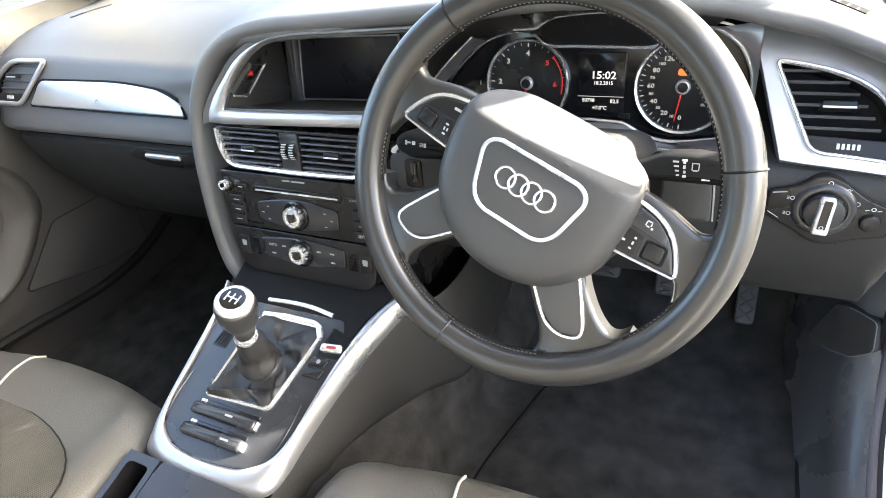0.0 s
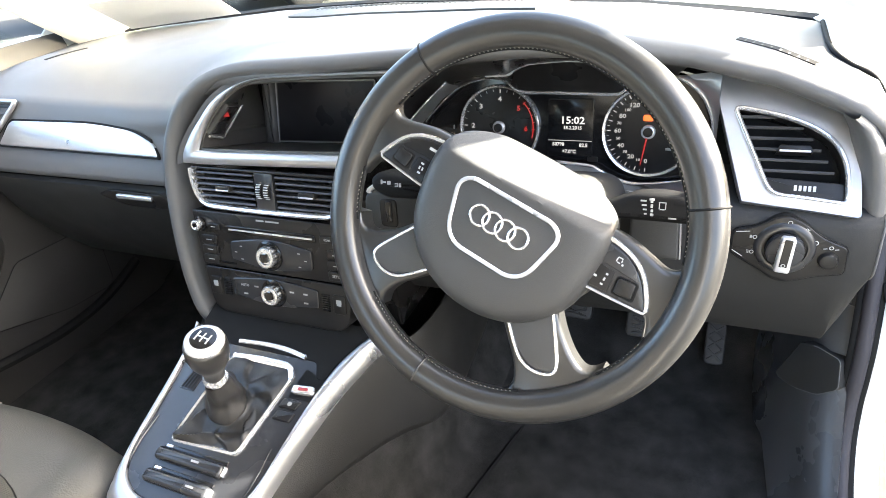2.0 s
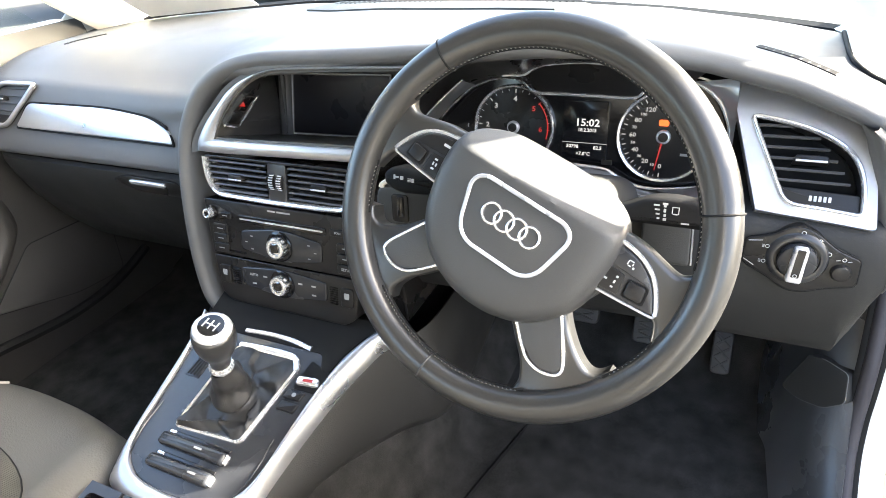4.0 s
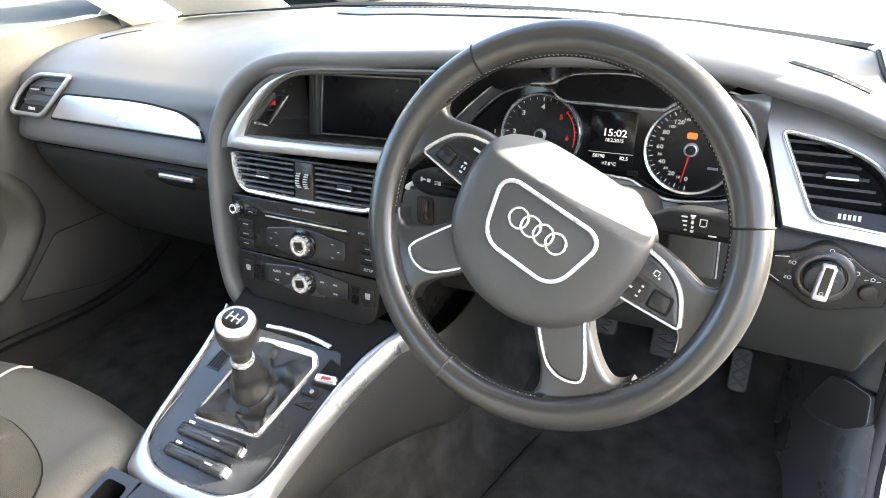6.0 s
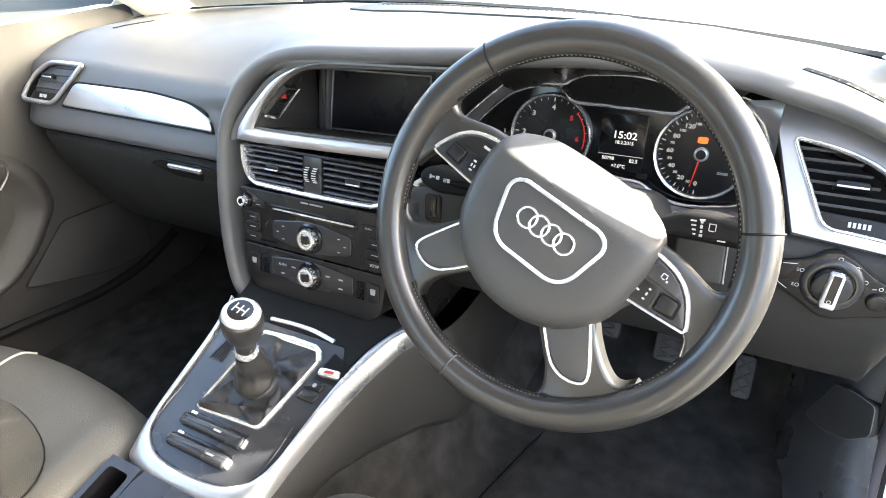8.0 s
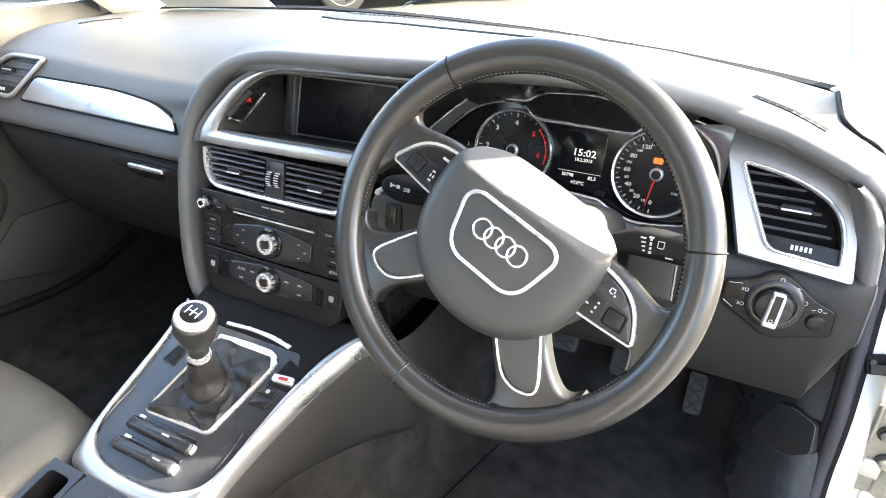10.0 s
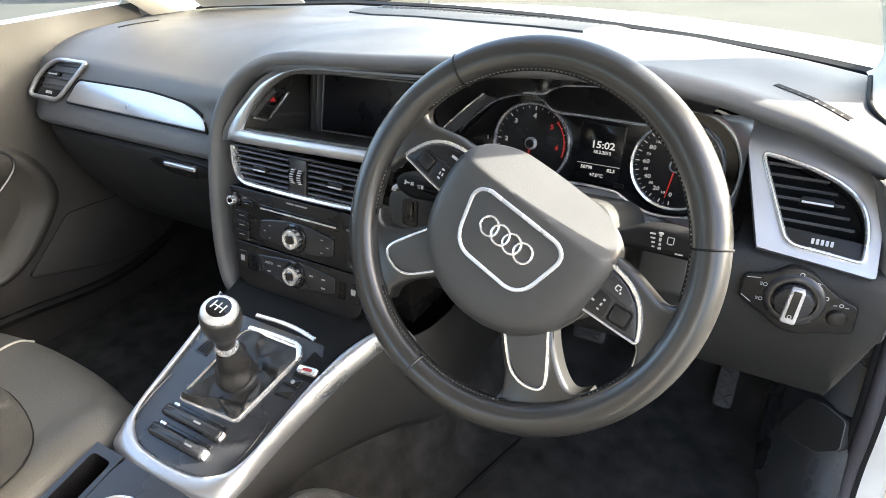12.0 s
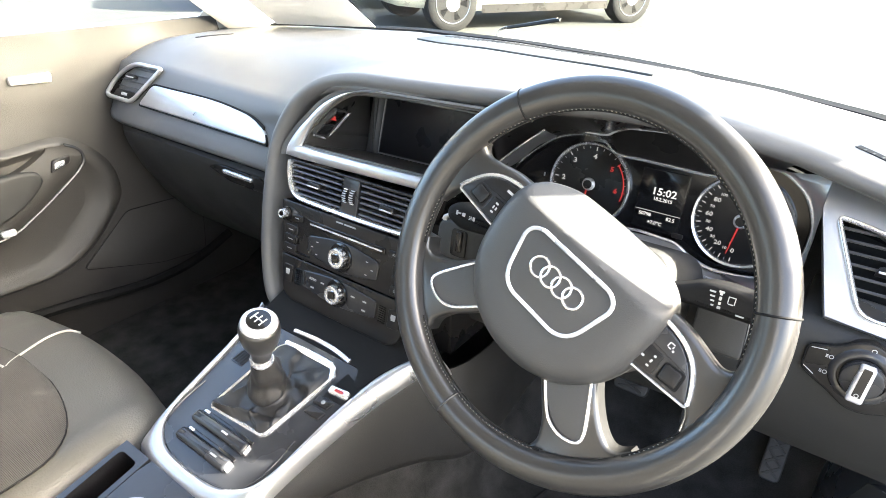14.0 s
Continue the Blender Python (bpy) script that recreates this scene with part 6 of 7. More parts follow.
    spk = rpoly([(0.118, 0.533), (0.300, 0.522), (0.285, 0.372), (0.170, 0.383), (0.004, 0.436)], [0.012, 0.02, 0.02, 0.02, 0.012], 4)
    part("speaker_cover", prism(spk, m, -0.006, 0.002, 0.0015), DOOR, d, "flat speaker cover")
    part("speaker_gap", sweep(lift(m, spk, 0.0008), oval(0.0012, 0.0010, 6), (1, 0, 0), True), RUBBER, d)
    low = spline([(-0.60, 0.395), (-0.20, 0.385), (-0.031, 0.369), (0.039, 0.358), (0.120, 0.347), (0.173, 0.346), (0.230, 0.350), (0.290, 0.364), (0.36, 0.39)], 5)
    # dark strip drawn over the panel for the shaded gap at its lower end
    part("bottom_edge", sweep(lift(m, low, -0.002), [(0.012, -0.004), (0.010, 0.006), (0.0, 0.009), (-0.008, 0.004), (-0.009, -0.004)], (1, 0, 0)), RUBBER, d, "dark strip standing for the gap under the trim")
    lever = axes((X + 0.018, 0.03, 0.835), (0, 1, 0), (0, 0, 1))
    part("inner_handle", prism(rpoly([(-0.06, -0.008), (0.01, -0.012), (0.012, 0.006), (-0.06, 0.006)], 0.004), lever, 0, 0.014, 0.004), MATT_CHROME, d, "satin release handle")
    part("outer_skin", box((-0.86, -0.75, 0.28), (-0.775, 0.45, 0.90), 0.02), WHITE_PAINT, d, "white painted door skin")
    part("window_pane", grid([[(-0.755, y, 0.90) for y in (-0.75, 0.0, 0.36)], [(-0.66, y, 1.30) for y in (-0.75, -0.35, -0.12)]], thick=0.004), GLASS, d, "clear side window").visible_shadow = False


passenger_door()
single("kick_panel", grid([[(-0.74, y, z) for y in (0.40, 0.55, 0.72)] for z in (0.22, 0.5, 0.87)], thick=0.004), DASH_LOW, "dark footwell side panel", "trim panel", "structure")


# ---- body shell round the cabin ----
def body_shell():
    # roof lining, pillars, rear closing wall
    rows = []
    for y, z in ((0.02, 1.305), (-0.10, 1.345), (-0.5, 1.385), (-1.0, 1.38), (-1.6, 1.30)):
        rows.append([(x, y - 0.10 * (x / 0.6) ** 2 * (1 if y > -0.05 else 0), z - 0.045 * (x / 0.6) ** 2) for x in np.linspace(-0.58, 0.58, 13)])
    single("ceiling", grid(rows, thick=0.03), CREAM, "pale cloth roof lining", "ceiling", "structure")
    single("window_rear", grid([[(x, -1.75, 0.95) for x in (-0.66, 0, 0.66)], [(x, -1.62, 1.31) for x in (-0.55, 0, 0.55)]], thick=0.004), GLASS, "clear rear window", "window", "structure").visible_shadow = False
    single("wall_rear", grid([[(x, -1.75, z) for x in (-0.75, 0, 0.75)] for z in (0.25, 0.6, 0.95)], thick=0.03), SEAT, "dark rear cabin wall", "wall", "structure")
    for s in (-1, 1):
        single("wall_rear_side", grid([[(s * (0.74 - 0.22 * max(0, z - 0.6)), y, z) for y in (-1.75, -1.3, -0.78)] for z in (0.24, 0.6, 0.92)], thick=0.03), DASH_LOW, "dark trim of a closed rear door", "wall", "structure")
        single("window_rear_side", grid([[(s * (0.74 - 0.22 * max(0, z - 0.6)), y, z) for y in (-1.70, -1.3, -0.80)] for z in (0.925, 1.31)], thick=0.004), GLASS, "clear rear side window", "window", "structure").visible_shadow = False
        prof = [(0.068, -0.002), (0.050, 0.020), (0.020, 0.028), (-0.012, 0.029), (-0.048, 0.022), (-0.072, -0.008), (0.0, -0.03)]
        path = spline([(s * 0.700, 0.66, 0.80), (s * 0.692, 0.56, 0.875), (s * 0.668, 0.40, 0.985), (s * 0.632, 0.18, 1.145), (s * 0.595, -0.02, 1.275), (s * 0.57, -0.16, 1.335), (s * 0.555, -0.6, 1.37), (s * 0.56, -1.3, 1.34)], 6)
        if s < 0:
            trim = sweep(path, prof, (-s, -0.4, 0))
        else:
            # the driver's pillar flares into a broad foot round the end of the dashboard
            foot = [(0.640, 0.57, 0.848), (0.634, 0.41, 0.877), (0.631, 0.285, 0.879), (0.646, 0.252, 0.871), (0.668, 0.248, 0.860), (0.689, 0.262, 0.828), (0.704, 0.31, 0.772), (0.724, 0.350, 0.772)]
            neck = [(0.645, 0.46, 0.899), (0.650, 0.428, 0.90), (0.657, 0.402, 0.90), (0.668, 0.384, 0.898), (0.681, 0.374, 0.895), (0.694, 0.372, 0.892), (0.706, 0.378, 0.888), (0.717, 0.388, 0.884)]
            rows = [[(a[0] + (b[0] - a[0]) * (1 - (1 - t) ** 2), a[1] + (b[1] - a[1]) * (1 - (1 - t) ** 2), a[2] + (b[2] - a[2]) * t) for a, b in zip(foot, neck)] for t in (0, 0.12, 0.25, 0.4, 0.55, 0.7, 0.85)]
            rows.append(neck)
            off = [(0, 0, 0), (0.008, -0.018, 0), (0.018, -0.032, 0), (0.032, -0.042, -0.002), (0.048, -0.047, -0.004), (0.064, -0.047, -0.006), (0.080, -0.040, -0.010), (0.094, -0.026, -0.015)]
            rows += [[(q[0] + a, q[1] + b, q[2] + c) for a, b, c in off] for q in spline([(0.6236, 0.377, 0.962), (0.597, 0.298, 1.029), (0.588, 0.20, 1.11), (0.578, 0.12, 1.18), (0.556, -0.02, 1.28), (0.528, -0.16, 1.335), (0.515, -0.6, 1.36), (0.515, -1.3, 1.33)], 4)]
            trim = grid(rows, thick=0.003)
            # thin dark line drawn in for the shade between pillar foot and pad
            single("trim", sweep(spline([Vector(q) + Vector((-0.001, -0.002, 0.0035)) for q in foot[1:6]], 5), oval(0.0028, 0.0024, 8), (0, 0, 1)), RUBBER, "dark line drawn in for the shade under the pillar foot", "trim", "structure", sharp=60)
        single("pillar_trim", trim, CREAM, "pale cloth-covered windscreen pillar", "pillar", "structure", sharp=60)
        out = [(p.x + s * 0.055, p.y + 0.035, p.z + 0.004) for p in path]
        single("cowl_side", grid([[(s * 0.742, y, 0.76) for y in (0.36, 0.50, 0.68)], [(s * 0.738, 0.345, 0.88), (s * 0.738, 0.49, 0.87), (s * 0.738, 0.67, 0.80)], [(s * 0.730, 0.41, 0.93), (s * 0.731, 0.48, 0.92), (s * 0.735, 0.66, 0.815)]], thick=0.004), JAMB_SHADED, "painted panel under the windscreen pillar", "body panel", "structure", sharp=60)
        single("outer_pillar", sweep(out, oval(0.045, 0.038, 10), (-s, -0.4, 0)), WHITE_PAINT, "white painted outer pillar", "pillar", "structure", sharp=60)
        single("rear_pillar", box((s * 0.66 - 0.04, -0.82, 0.25), (s * 0.66 + 0.04, -0.70, 1.33), 0.02), CREAM, "pale centre pillar trim", "pillar", "structure")
    # windscreen with its dark foot
    n = 24
    foot, head = [], []
    for k in range(n + 1):
        x = -0.70 + 1.40 * k / n
        yb, zb = lerp_table(FOOT, x)
        foot.append(Vector((x, yb + 0.03, zb - 0.005)))
        head.append(Vector((x * 0.80, 0.05 - 0.14 * (x / 0.7) ** 2, 1.325 - 0.05 * (x / 0.7) ** 2)))
    ws = grid([[f.lerp(h, t) for f, h in zip(foot, head)] for t in (0, 0.25, 0.5, 0.75, 1)], thick=0.004)
    w = thing("windscreen", (0, 0.6, 0.87), "raked clear windscreen with a black printed foot", "windscreen", kind="structure")
    part("pane", ws, GLASS, w).visible_shadow = False
    part("foot_band", sweep([(f.x, f.y - 0.012, f.z + 0.002) for f in foot], [(0.014, -0.002), (0.012, 0.006), (-0.004, 0.009), (-0.014, -0.002)], (0, 0, 1)), RUBBER, w, "black rubber foot strip")
    # price card leaning on the glass
    a = [foot[1].lerp(head[1], t) for t in (0.05, 0.22)]
    b = [foot[4].lerp(foot[5], 0.6).lerp(head[4].lerp(head[5], 0.6), t) for t in (0.05, 0.22)]
    off = Vector((0, -0.012, -0.008))
    single("price_card", grid([[a[0].lerp(b[0], k / 6) + off for k in range(7)], [a[1].lerp(b[1], k / 6) + off for k in range(7)]], thick=0.002), PAPER, "blank white card standing against the windscreen", "card", base=(-0.45, 0.6, 0.88))
    wip = thing("windscreen_wiper", (-0.06, 0.75, 0.875), "black windscreen wiper parked along the foot of the glass", "wiper")
    part("arm", sweep(spline([(-0.20, 0.772, 0.868), (-0.156, 0.729, 0.898), (-0.084, 0.701, 0.916), (0.0, 0.672, 0.936)], 5), oval(0.004, 0.003, 8), (0, 0.556, 0.831)), BLACK, wip)
    part("blade", sweep(spline([(-0.13, 0.708, 0.906), (-0.06, 0.684, 0.921), (0.01, 0.662, 0.937)], 5), oval(0.0025, 0.004, 8), (0, 0.556, 0.831)), RUBBER, wip)
    # bonnet
    rows = []
    xs = np.linspace(-0.70, 0.70, 29)
    rows.append([(x, lerp_table(FOOT, x)[0] + 0.034, lerp_table(FOOT, x)[1] - 0.03) for x in xs])
    rows.append([(x, lerp_table(FOOT, x)[0] + 0.036, lerp_table(FOOT, x)[1] - 0.004) for x in xs])
    for y, z in ((0.85, 0.868), (1.0, 0.846), (1.3, 0.790), (1.6, 0.72), (1.85, 0.62), (1.93, 0.50)):
        rows.append([(x * (1.0 + 0.1 * (y - 0.8)), y, z - 0.046 * (x / 0.67) ** 2) for x in xs])
    single("bonnet", grid(rows, thick=0.01), WHITE_PAINT, "white painted bonnet beyond the windscreen", "bonnet", "structure", sharp=60)


body_shell()


def door_opening():
    """The driver's side: kick panel, sill, rubber seal, white jamb, hinge and check strap."""
    kick = []
    for y in (0.66, 0.52, 0.42, 0.36):
        kick.append([(0.718, y, 0.80), (0.715, y, 0.62), (0.708, y, 0.47), (0.690, y, 0.34), (0.66, y, 0.25)])
    single("kick_panel", grid(kick, thick=0.004), DASH_LOW, "dark plastic footwell side panel", "trim panel", "structure")
    tail = [(0.375, 0.79, 0.715), (0.352, 0.72, 0.715), (0.325, 0.65, 0.714), (0.295, 0.58, 0.712), (0.265, 0.485, 0.70), (0.222, 0.422, 0.70), (0.155, 0.350, 0.705), (0.05, 0.305, 0.71), (-0.25, 0.287, 0.71), (-0.7, 0.287, 0.71)]
    rows = []
    for y, z, x in tail:
        rows.append([(0.722, y, z), (x, y + 0.005, z - 0.004), (x - 0.018, y + 0.03, z - 0.03 * min(1, (z - 0.25) / 0.1)), (x - 0.05, y + 0.09 if z > 0.4 else y + 0.04, max(0.25, z - 0.16)), (0.635, y + 0.12 if z > 0.4 else y + 0.05, 0.25)])
    single("sill_trim", grid(rows, thick=0.004), SILL, "dark plastic trim along the door sill", "trim panel", "structure", sharp=70)
    cover = thing("fuse_cover", (0.70, 0.27, 0.45), "dark removable cover set flush into the footwell side", "cover")
    m = axes((0.694, 0.262, 0.455), (0.68, -0.73, 0), (0.15, 0.2, 1))
    o = rpoly([(-0.0384, 0.0327), (-0.0144, 0.0406), (0.0182, 0.043), (0.0307, 0.0058), (0.0094, -0.0195), (-0.026, -0.0339), (-0.0559, -0.0336)], [0.004, 0.006, 0.007, 0.007, 0.008, 0.02, 0.01], 5)
    plate = part("cover_plate", prism(o, m, -0.012, 0.0100, 0.0015), KNEE, cover)
    part("cover_edge", sweep(lift(m, [q for q in o if q.x > -0.030], 0.0092), oval(0.0007, 0.0007, 6), m.col[2].to_3d()), DASH, plate, "thin lighter edge")
    part("seam", sweep([(0.705, 0.2895, 0.562), (0.709, 0.2855, 0.561), (0.716, 0.2825, 0.560)], oval(0.0007, 0.0007, 6), (0, -1, 0)), DASH, cover, "short seam above the cover")
    seal = spline([(0.698, 0.275, 1.05), (0.708, 0.325, 0.985), (0.717, 0.388, 0.884), (0.725, 0.378, 0.81), (0.728, 0.356, 0.777), (0.728, 0.341, 0.730), (0.728, 0.325, 0.682), (0.728, 0.311, 0.640), (0.728, 0.291, 0.601), (0.728, 0.273, 0.560), (0.728, 0.256, 0.518), (0.728, 0.247, 0.475), (0.728, 0.240, 0.430), (0.728, 0.216, 0.380), (0.728, 0.160, 0.335), (0.728, 0.05, 0.303), (0.728, -0.25, 0.288), (0.728, -0.7, 0.288)], 5)
    ds = thing("door_seal", (0.728, 0.2, 0.3), "black rubber seal round the open door frame", "door seal", kind="structure")
    part("bulb", sweep(seal, oval(0.0085, 0.009, 10), (1, 0, 0)), SEAL, ds, "dull grey rubber bulb")
    # black strips put in for the shaded gaps either side of the bulb
    for e in (-0.0095, 0.0095):
        part("lip", sweep([q + Vector((e, 0.002, 0)) for q in seal], oval(0.0026, 0.006, 8), (1, 0, 0)), RUBBER, ds, "black strip for the dark gap beside the bulb")
    out = [Vector(p) for p in seal]
    rows = []
    for p in out:
        rows.append([p + Vector((0.004, 0.006, -0.004)), p + Vector((0.034, 0.004, -0.004)), p + Vector((0.042, 0.014, -0.008)), p + Vector((0.045, 0.06 if p.z > 0.42 else 0.0, -0.05))])
    single("door_jamb", grid(rows, thick=0.003), JAMB_SHADED, "white painted door jamb and sill", "door frame", "structure", sharp=60)
    wing = [[(0.80, 0.30, z), (0.84, 0.36, z), (0.865, 0.50, z), (0.875, 1.0, z)] for z in (0.35, 0.5, 0.65, 0.80, 0.88)]
    single("front_wing", grid(wing, thick=0.004), WHITE_PAINT, "white painted front wing edge", "car wing", "structure", sharp=60)
    st = thing("check_strap", (0.755, 0.29, 0.59), "thin black door check strap in its jamb slot", "door strap")
    m = axes((0.757, 0.284, 0.590), (1, 0.05, 0), (0, 0.45, 1))
    slot = part("slot_plate", prism(rpoly([(-0.021, 0.008), (0.000, 0.014), (0.019, 0.005), (0.021, -0.012), (0.002, -0.012), (-0.016, -0.015)], 0.003, 3), m, -0.006, 0.0015, 0.0008), RUBBER, st, "black sealing plate")
    for u in (-0.012, 0.010):
        part("bolt", lathe([(0.0042, 0), (0.0042, 0.0024), (0.0026, 0.0034), (0, 0.0034)], at(m, u, 0.001, 0.0014), 12), DARK_METAL, slot)
    part("strap", sweep(spline([(0.745, 0.279, 0.585), (0.765, 0.274, 0.591), (0.785, 0.272, 0.588), (0.82, 0.272, 0.590), (0.92, 0.28, 0.60)], 4), [(0.0025, 0.006), (-0.0025, 0.006), (-0.0025, -0.006), (0.0025, -0.006)], (0, 0.3, 1)), DARK_METAL, st)
    wb = thing("wiring_boot", (0.78, 0.262, 0.57), "black ribbed rubber wiring boot beside the door hinge", "cable boot")
    line = spline([(0.778, 0.275, 0.612), (0.777, 0.262, 0.585), (0.780, 0.258, 0.560), (0.795, 0.256, 0.540), (0.83, 0.256, 0.526), (0.90, 0.26, 0.52)], 6)
    part("sleeve", sweep(line, oval(0.0105, 0.0105, 14), (0, 1, 0)), RUBBER, wb)
    for k in range(2, len(line) - 2, 2):
        part("rib", sweep([line[k].lerp(line[k + 1], 0.1), line[k].lerp(line[k + 1], 0.6)], oval(0.0114, 0.0114, 14), (0, 1, 0)), RUBBER, wb)
    h = thing("hinge_assembly", (0.78, 0.28, 0.45), "greasy bare-metal door hinge bolted to the jamb", "hinge")
    part("leaf", box((0.764, 0.266, 0.40), (0.812, 0.285, 0.530), 0.005), METAL, h)
    part("spring_bar", sweep(spline([(0.7675, 0.262, 0.548), (0.767, 0.258, 0.52), (0.7665, 0.257, 0.49), (0.768, 0.258, 0.46)], 4), oval(0.0042, 0.0036, 10), (0, 1, 0)), METAL, h, "bright steel bar")
    part("knuckle", lathe([(0.013, -0.05), (0.014, -0.045), (0.014, 0.045), (0.013, 0.05)], axes((0.806, 0.270, 0.455), (1, 0, 0), (0, 1, 0)), 20), METAL, h)
    part("foot_lug", prism(rpoly([(-0.014, -0.012), (0.014, -0.012), (0.016, 0.008), (0.004, 0.014), (-0.014, 0.012)], 0.003, 3), axes((0.778, 0.262, 0.448), (1, 0, 0), (0, 0.3, 1)), -0.004, 0.006, 0.0015), METAL, h)
    for x, z in ((0.785, 0.505), (0.795, 0.462), (0.782, 0.440)):
        b = part("bolt", lathe([(0.0085, 0), (0.0085, 0.005), (0.005, 0.0075), (0, 0.0075)], axes((x, 0.262, z), (1, 0, 0), (0, 0, 1)), 6), METAL, h)
        part("washer", lathe([(0.0115, 0), (0.0115, 0.0016), (0.0085, 0.0020)], axes((x, 0.2645, z), (1, 0, 0), (0, 0, 1)), 20), DARK_METAL, b, "grease-black washer")


door_opening()


def open_driver_door():
    """The driver's door, swung wide open on its hinge and strap."""
    d = thing("driver_door", (0.86, 0.28, 0.30), "white driver's door swung wide open, dark trim inside", "car door")
    m = axes((0.80, 0.30, 0.0), (0.93, -0.37, 0), (0, 0, 1))
    skin = rpoly([(0.075, 0.31), (1.06, 0.27), (1.12, 0.60), (1.10, 0.92), (0.07, 0.93)], [0.04, 0.08, 0.2, 0.03, 0.03], 5)
    part("outer_skin", prism(skin, m, -0.10, -0.03, 0.012), WHITE_PAINT, d)
    part("inner_trim", prism(rpoly([(0.09, 0.34), (1.03, 0.31), (1.07, 0.60), (1.06, 0.93), (0.085, 0.94)], 0.04, 4), m, -0.03, 0.0, 0.010), DOOR, d, "dark moulded inner trim")
    part("armrest", prism(rpoly([(0.22, 0.58), (0.95, 0.62), (0.95, 0.68), (0.30, 0.68)], 0.03, 4), m, 0.0, 0.055, 0.014), SEAT, d)
    line = spline([(0.075, 0.92), (0.12, 1.00), (0.32, 1.19), (0.56, 1.31), (0.90, 1.33), (1.04, 1.22), (1.09, 0.92)], 5)
    part("window_frame", sweep(lift(m, line, -0.05), oval(0.016, 0.020, 8), m.col[2].to_3d()), RUBBER, d, "black window frame")
    part("window_pane", prism([(q.x, q.y) for q in line], m, -0.052, -0.048), GLASS, d, "clear raised window").visible_shadow = False


open_driver_door()


# ---- pedals ----
def pedal(name, cx, cy, cz, w, h, label, lean=0.75):
    p = thing(name, (cx, cy, cz - 0.1), label, "pedal")
    m = axes((cx, cy, cz), (1, 0, 0), (0, lean, 1))
    pad = part("pad", prism(rect(w, h, 0.010), m, -0.008, 0.006, 0.003), PEDAL, p)
    for k in (-1, 0, 1):
        for s in (-1, 1):
            a, b = (-w * 0.34, k * h * 0.28 - s * h * 0.12), (w * 0.34, k * h * 0.28 + s * h * 0.12)
            part("rib", sweep([m @ Vector((*a, 0.006)), m @ Vector((*b, 0.006))], oval(0.002, 0.002, 6), m.col[2].to_3d()), PEDAL, pad)
    part("arm", sweep([m @ Vector((0, 0, -0.006)), m @ Vector((0, 0.10, -0.03)), m @ Vector((0, 0.30, 0.0))], oval(0.008, 0.012, 8), m.col[2].to_3d()), DARK_METAL, p)


pedal("accelerator_pedal", 0.570, 0.445, 0.337, 0.032, 0.075, "black rubber accelerator pedal")
pedal("brake_pedal", 0.452, 0.430, 0.370, 0.060, 0.052, "black ribbed brake pedal")
pedal("clutch_pedal", 0.330, 0.440, 0.385, 0.060, 0.055, "black ribbed clutch pedal")


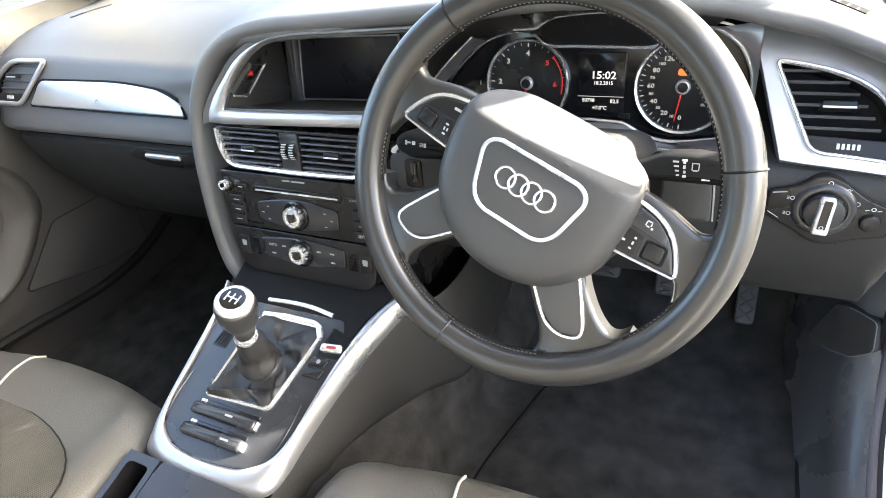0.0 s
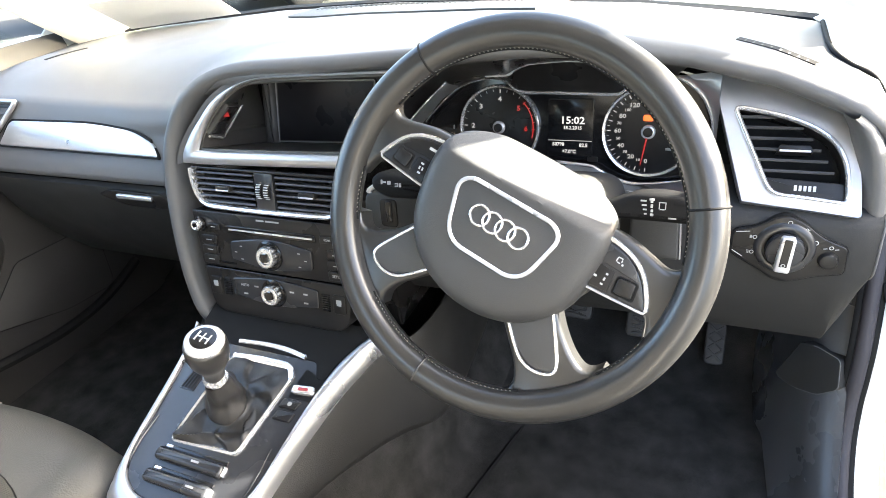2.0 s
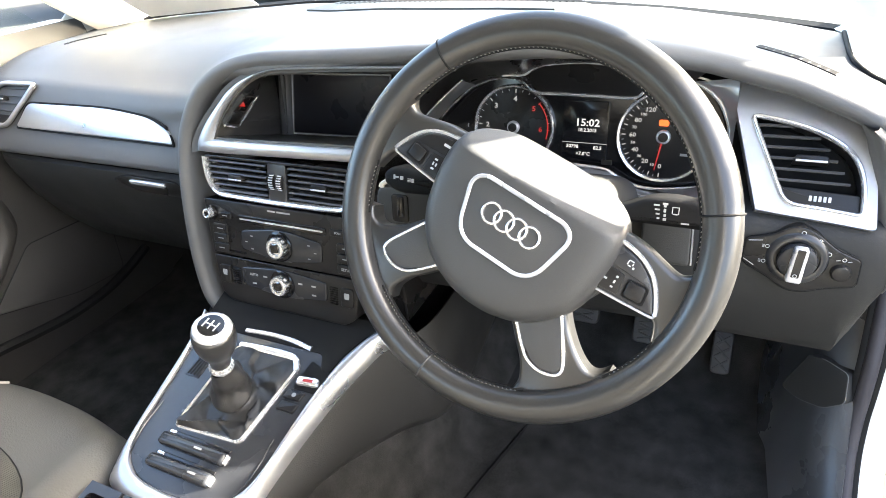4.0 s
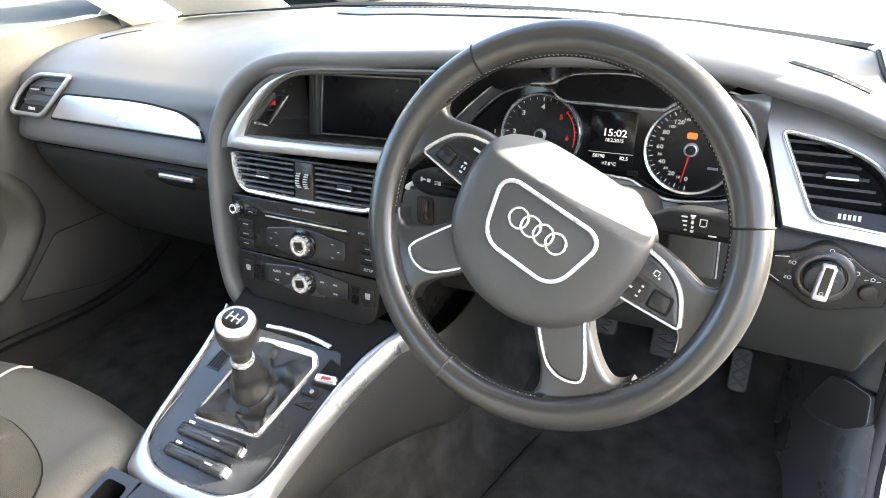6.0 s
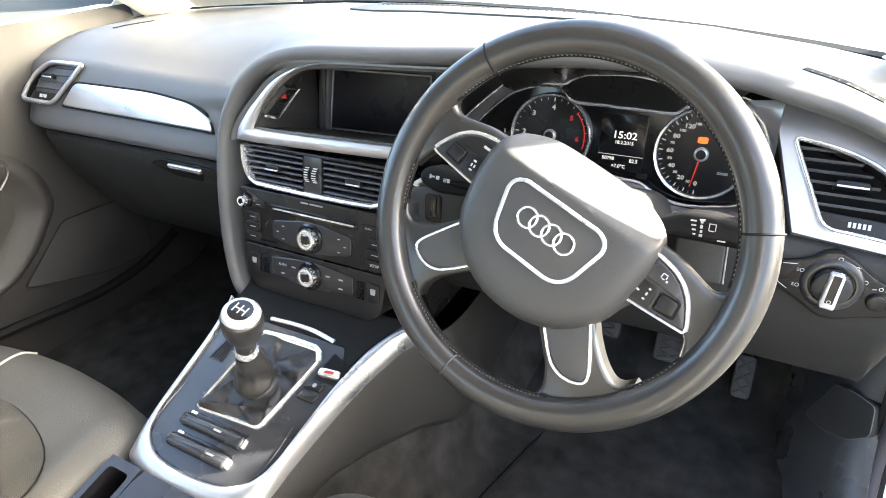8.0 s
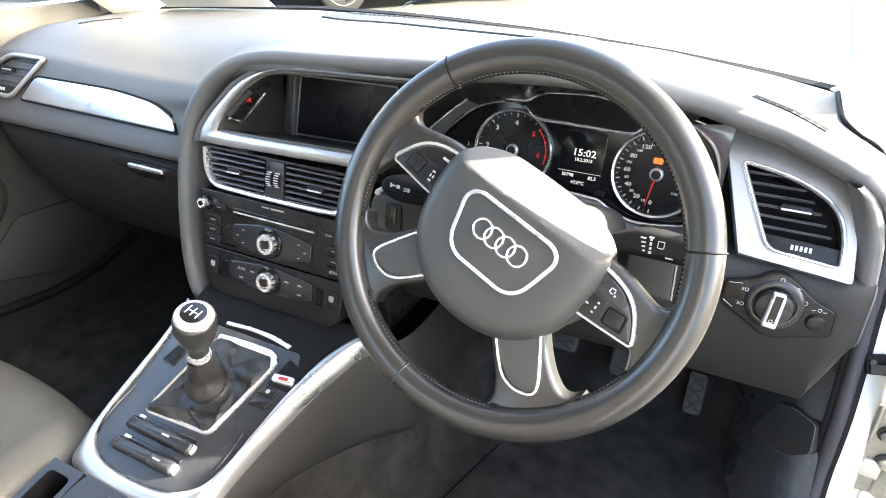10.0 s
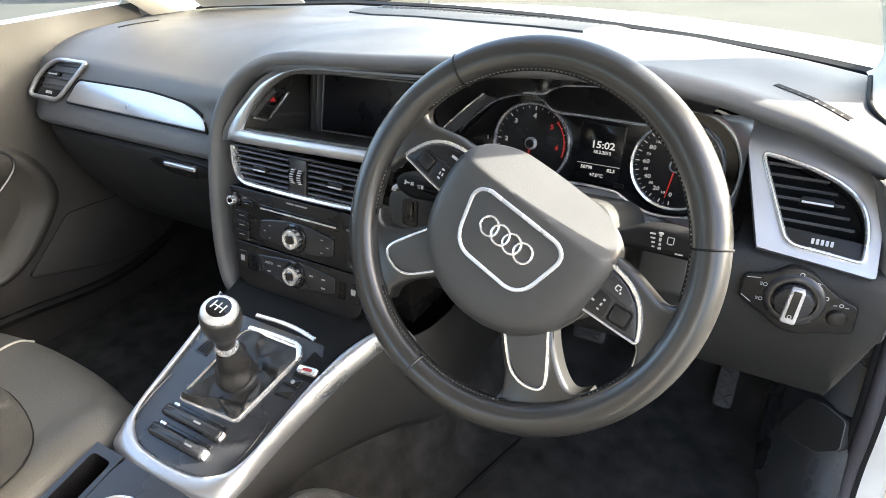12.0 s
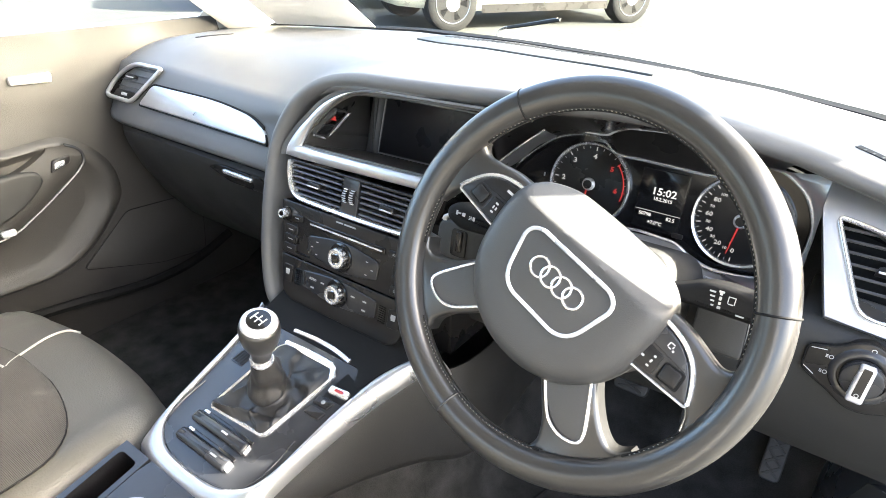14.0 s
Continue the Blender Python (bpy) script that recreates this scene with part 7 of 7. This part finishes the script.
# ---- parked cars ----
def parked_car(x, y, turn, paint, label):
    car = thing("parked_car", (x, y, 0), label, "car", "parked cars")
    m = Matrix.Translation((x, y, 0)) @ Matrix.Rotation(radians(turn), 4, "Z")
    # body: cross-sections along its length, u forward
    secs = [(-2.15, 0.45, 0.80, 0.72), (-2.0, 0.30, 0.95, 0.83), (-1.3, 0.22, 0.98, 0.88), (0.0, 0.20, 0.95, 0.89), (1.0, 0.22, 0.93, 0.88), (1.8, 0.26, 0.82, 0.82), (2.15, 0.36, 0.66, 0.70)]
    rows = []
    for u, z0, z1, hw in secs:
        prof = [(-hw * 0.9, z0), (-hw, z0 + 0.14), (-hw * 1.0, (z0 + z1) / 2), (-hw * 0.97, z1 - 0.08), (-hw * 0.84, z1), (0, z1 + 0.03), (hw * 0.84, z1), (hw * 0.97, z1 - 0.08), (hw, (z0 + z1) / 2), (hw, z0 + 0.14), (hw * 0.9, z0)]
        rows.append([m @ Vector((u, a, b)) for a, b in prof])
    part("body", grid(rows, close_u=True), paint, car, "", 50)
    rows = []
    for u, z, hw in ((-1.75, 0.93, 0.74), (-1.1, 1.38, 0.58), (0.2, 1.42, 0.58), (1.05, 0.94, 0.74)):
        rows.append([m @ Vector((u, a, b)) for a, b in ((-hw, z - 0.05), (-hw * 0.96, z), (0, z + 0.04), (hw * 0.96, z), (hw, z - 0.05))])
    part("roof", grid(rows, thick=0.02), paint, car, "", 50)
    for s in (-1, 1):
        part("side_glass", grid([[m @ Vector((u, s * 0.86, 0.93)) for u in (-1.6, 0.9)], [m @ Vector((u, s * 0.60, 1.36)) for u in (-1.05, 0.2)]], thick=0.01), GLOSS, car, "dark side glass")
        part("sill", grid([[m @ Vector((u, s * 0.885, z)) for u in (-0.95, 0.95)] for z in (0.20, 0.30)], thick=0.01), BLACK, car)
        part("door_gap", sweep([m @ Vector((-0.05, s * 0.895, 0.28)), m @ Vector((-0.05, s * 0.89, 0.9))], oval(0.006, 0.006, 6), (1, 0, 0)), BLACK, car)
        for u in (-1.35, 1.35):
            f = axes(m @ Vector((u, s * 0.80, 0.32)), m.to_3x3() @ Vector((1, 0, 0)), m.to_3x3() @ Vector((0, 0, 1)))
            w = 1 if f.col[2].to_3d().dot(m.to_3x3() @ Vector((0, s, 0))) > 0 else -1
            wh = part("wheel", lathe([(0.325, -0.10 * w), (0.325, 0.10 * w), (0.30, 0.115 * w), (0.235, 0.112 * w)], f, 40), RUBBER, car, "tyre")
            part("rim", lathe([(0.235, 0.10 * w), (0.225, 0.118 * w), (0.21, 0.10 * w), (0.06, 0.115 * w), (0, 0.118 * w)], f, 40), SILVER, wh, "silver alloy rim")
            for k in range(5):
                a = 72 * k
                part("spoke_gap", prism(rpoly([(0.09, -0.012), (0.19, -0.045), (0.19, 0.045), (0.09, 0.012)], 0.01), at(f, 0, 0, 0, a), 0.05 * w, 0.112 * w), GLOSS, wh)
    return car


SILVER_PAINT = surface("champagne_car_paint", (0.50, 0.49, 0.42), 0.3, metal=0.3, size=40, stain=0.05, coat=0.6)
BLUE_PAINT = surface("dark_blue_car_paint", (0.03, 0.05, 0.10), 0.3, size=40, stain=0.1, coat=0.6)
parked_car(-4.1, 7.54, 60.5, SILVER_PAINT, "pale champagne saloon car parked in the next row")
parked_car(-7.1, 7.3, 60.5, BLUE_PAINT, "dark blue car parked beyond")


# ---- unseen tree, added to shade the passenger side ----
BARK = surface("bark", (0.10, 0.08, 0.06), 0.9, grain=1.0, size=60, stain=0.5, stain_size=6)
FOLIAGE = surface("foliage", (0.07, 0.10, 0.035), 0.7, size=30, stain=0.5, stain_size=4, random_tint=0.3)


def unseen_shade_tree():
    """An unseen tree added for shade: a trunk with spreading limbs and a broad leaning crown."""
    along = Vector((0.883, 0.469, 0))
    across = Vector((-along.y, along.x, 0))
    # crown stands between the sun and the passenger half of the dashboard
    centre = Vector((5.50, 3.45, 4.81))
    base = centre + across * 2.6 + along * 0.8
    tree = thing("tree", (base.x, base.y, 0), "unseen leafy tree added to shade the passenger side", "tree")
    bough = Vector((base.x, base.y, 2.6))
    part("trunk", sweep(spline([(base.x, base.y, 0), (base.x + 0.05, base.y, 1.3), bough], 5), oval(0.16, 0.15, 10), (1, 0, 0)), BARK, tree)
    rng = random.Random(4)
    for k in range(7):
        end = centre + across * rng.uniform(-1.5, 1.6) + along * rng.uniform(-0.5, 0.5) + Vector((0, 0, rng.uniform(-0.4, 0.5)))
        mid = bough.lerp(end, 0.5) + Vector((0, 0, 0.25))
        part("limb", sweep(spline([bough - Vector((0, 0, 0.1)), mid, end], 4), oval(0.045, 0.045, 7), (0.3, 0.2, 1)), BARK, tree)
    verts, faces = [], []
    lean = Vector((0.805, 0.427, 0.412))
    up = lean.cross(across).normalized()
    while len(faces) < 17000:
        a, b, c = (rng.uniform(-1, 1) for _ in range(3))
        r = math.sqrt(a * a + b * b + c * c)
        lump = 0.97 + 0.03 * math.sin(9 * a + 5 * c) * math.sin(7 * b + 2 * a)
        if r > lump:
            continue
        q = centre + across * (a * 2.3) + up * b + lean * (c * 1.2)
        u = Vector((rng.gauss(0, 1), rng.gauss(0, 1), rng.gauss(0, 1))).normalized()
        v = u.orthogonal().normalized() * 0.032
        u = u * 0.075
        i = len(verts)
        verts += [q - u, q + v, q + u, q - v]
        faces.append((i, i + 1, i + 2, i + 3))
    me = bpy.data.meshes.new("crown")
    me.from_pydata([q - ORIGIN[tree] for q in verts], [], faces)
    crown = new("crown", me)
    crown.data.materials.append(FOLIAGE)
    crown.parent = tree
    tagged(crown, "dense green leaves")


unseen_shade_tree()
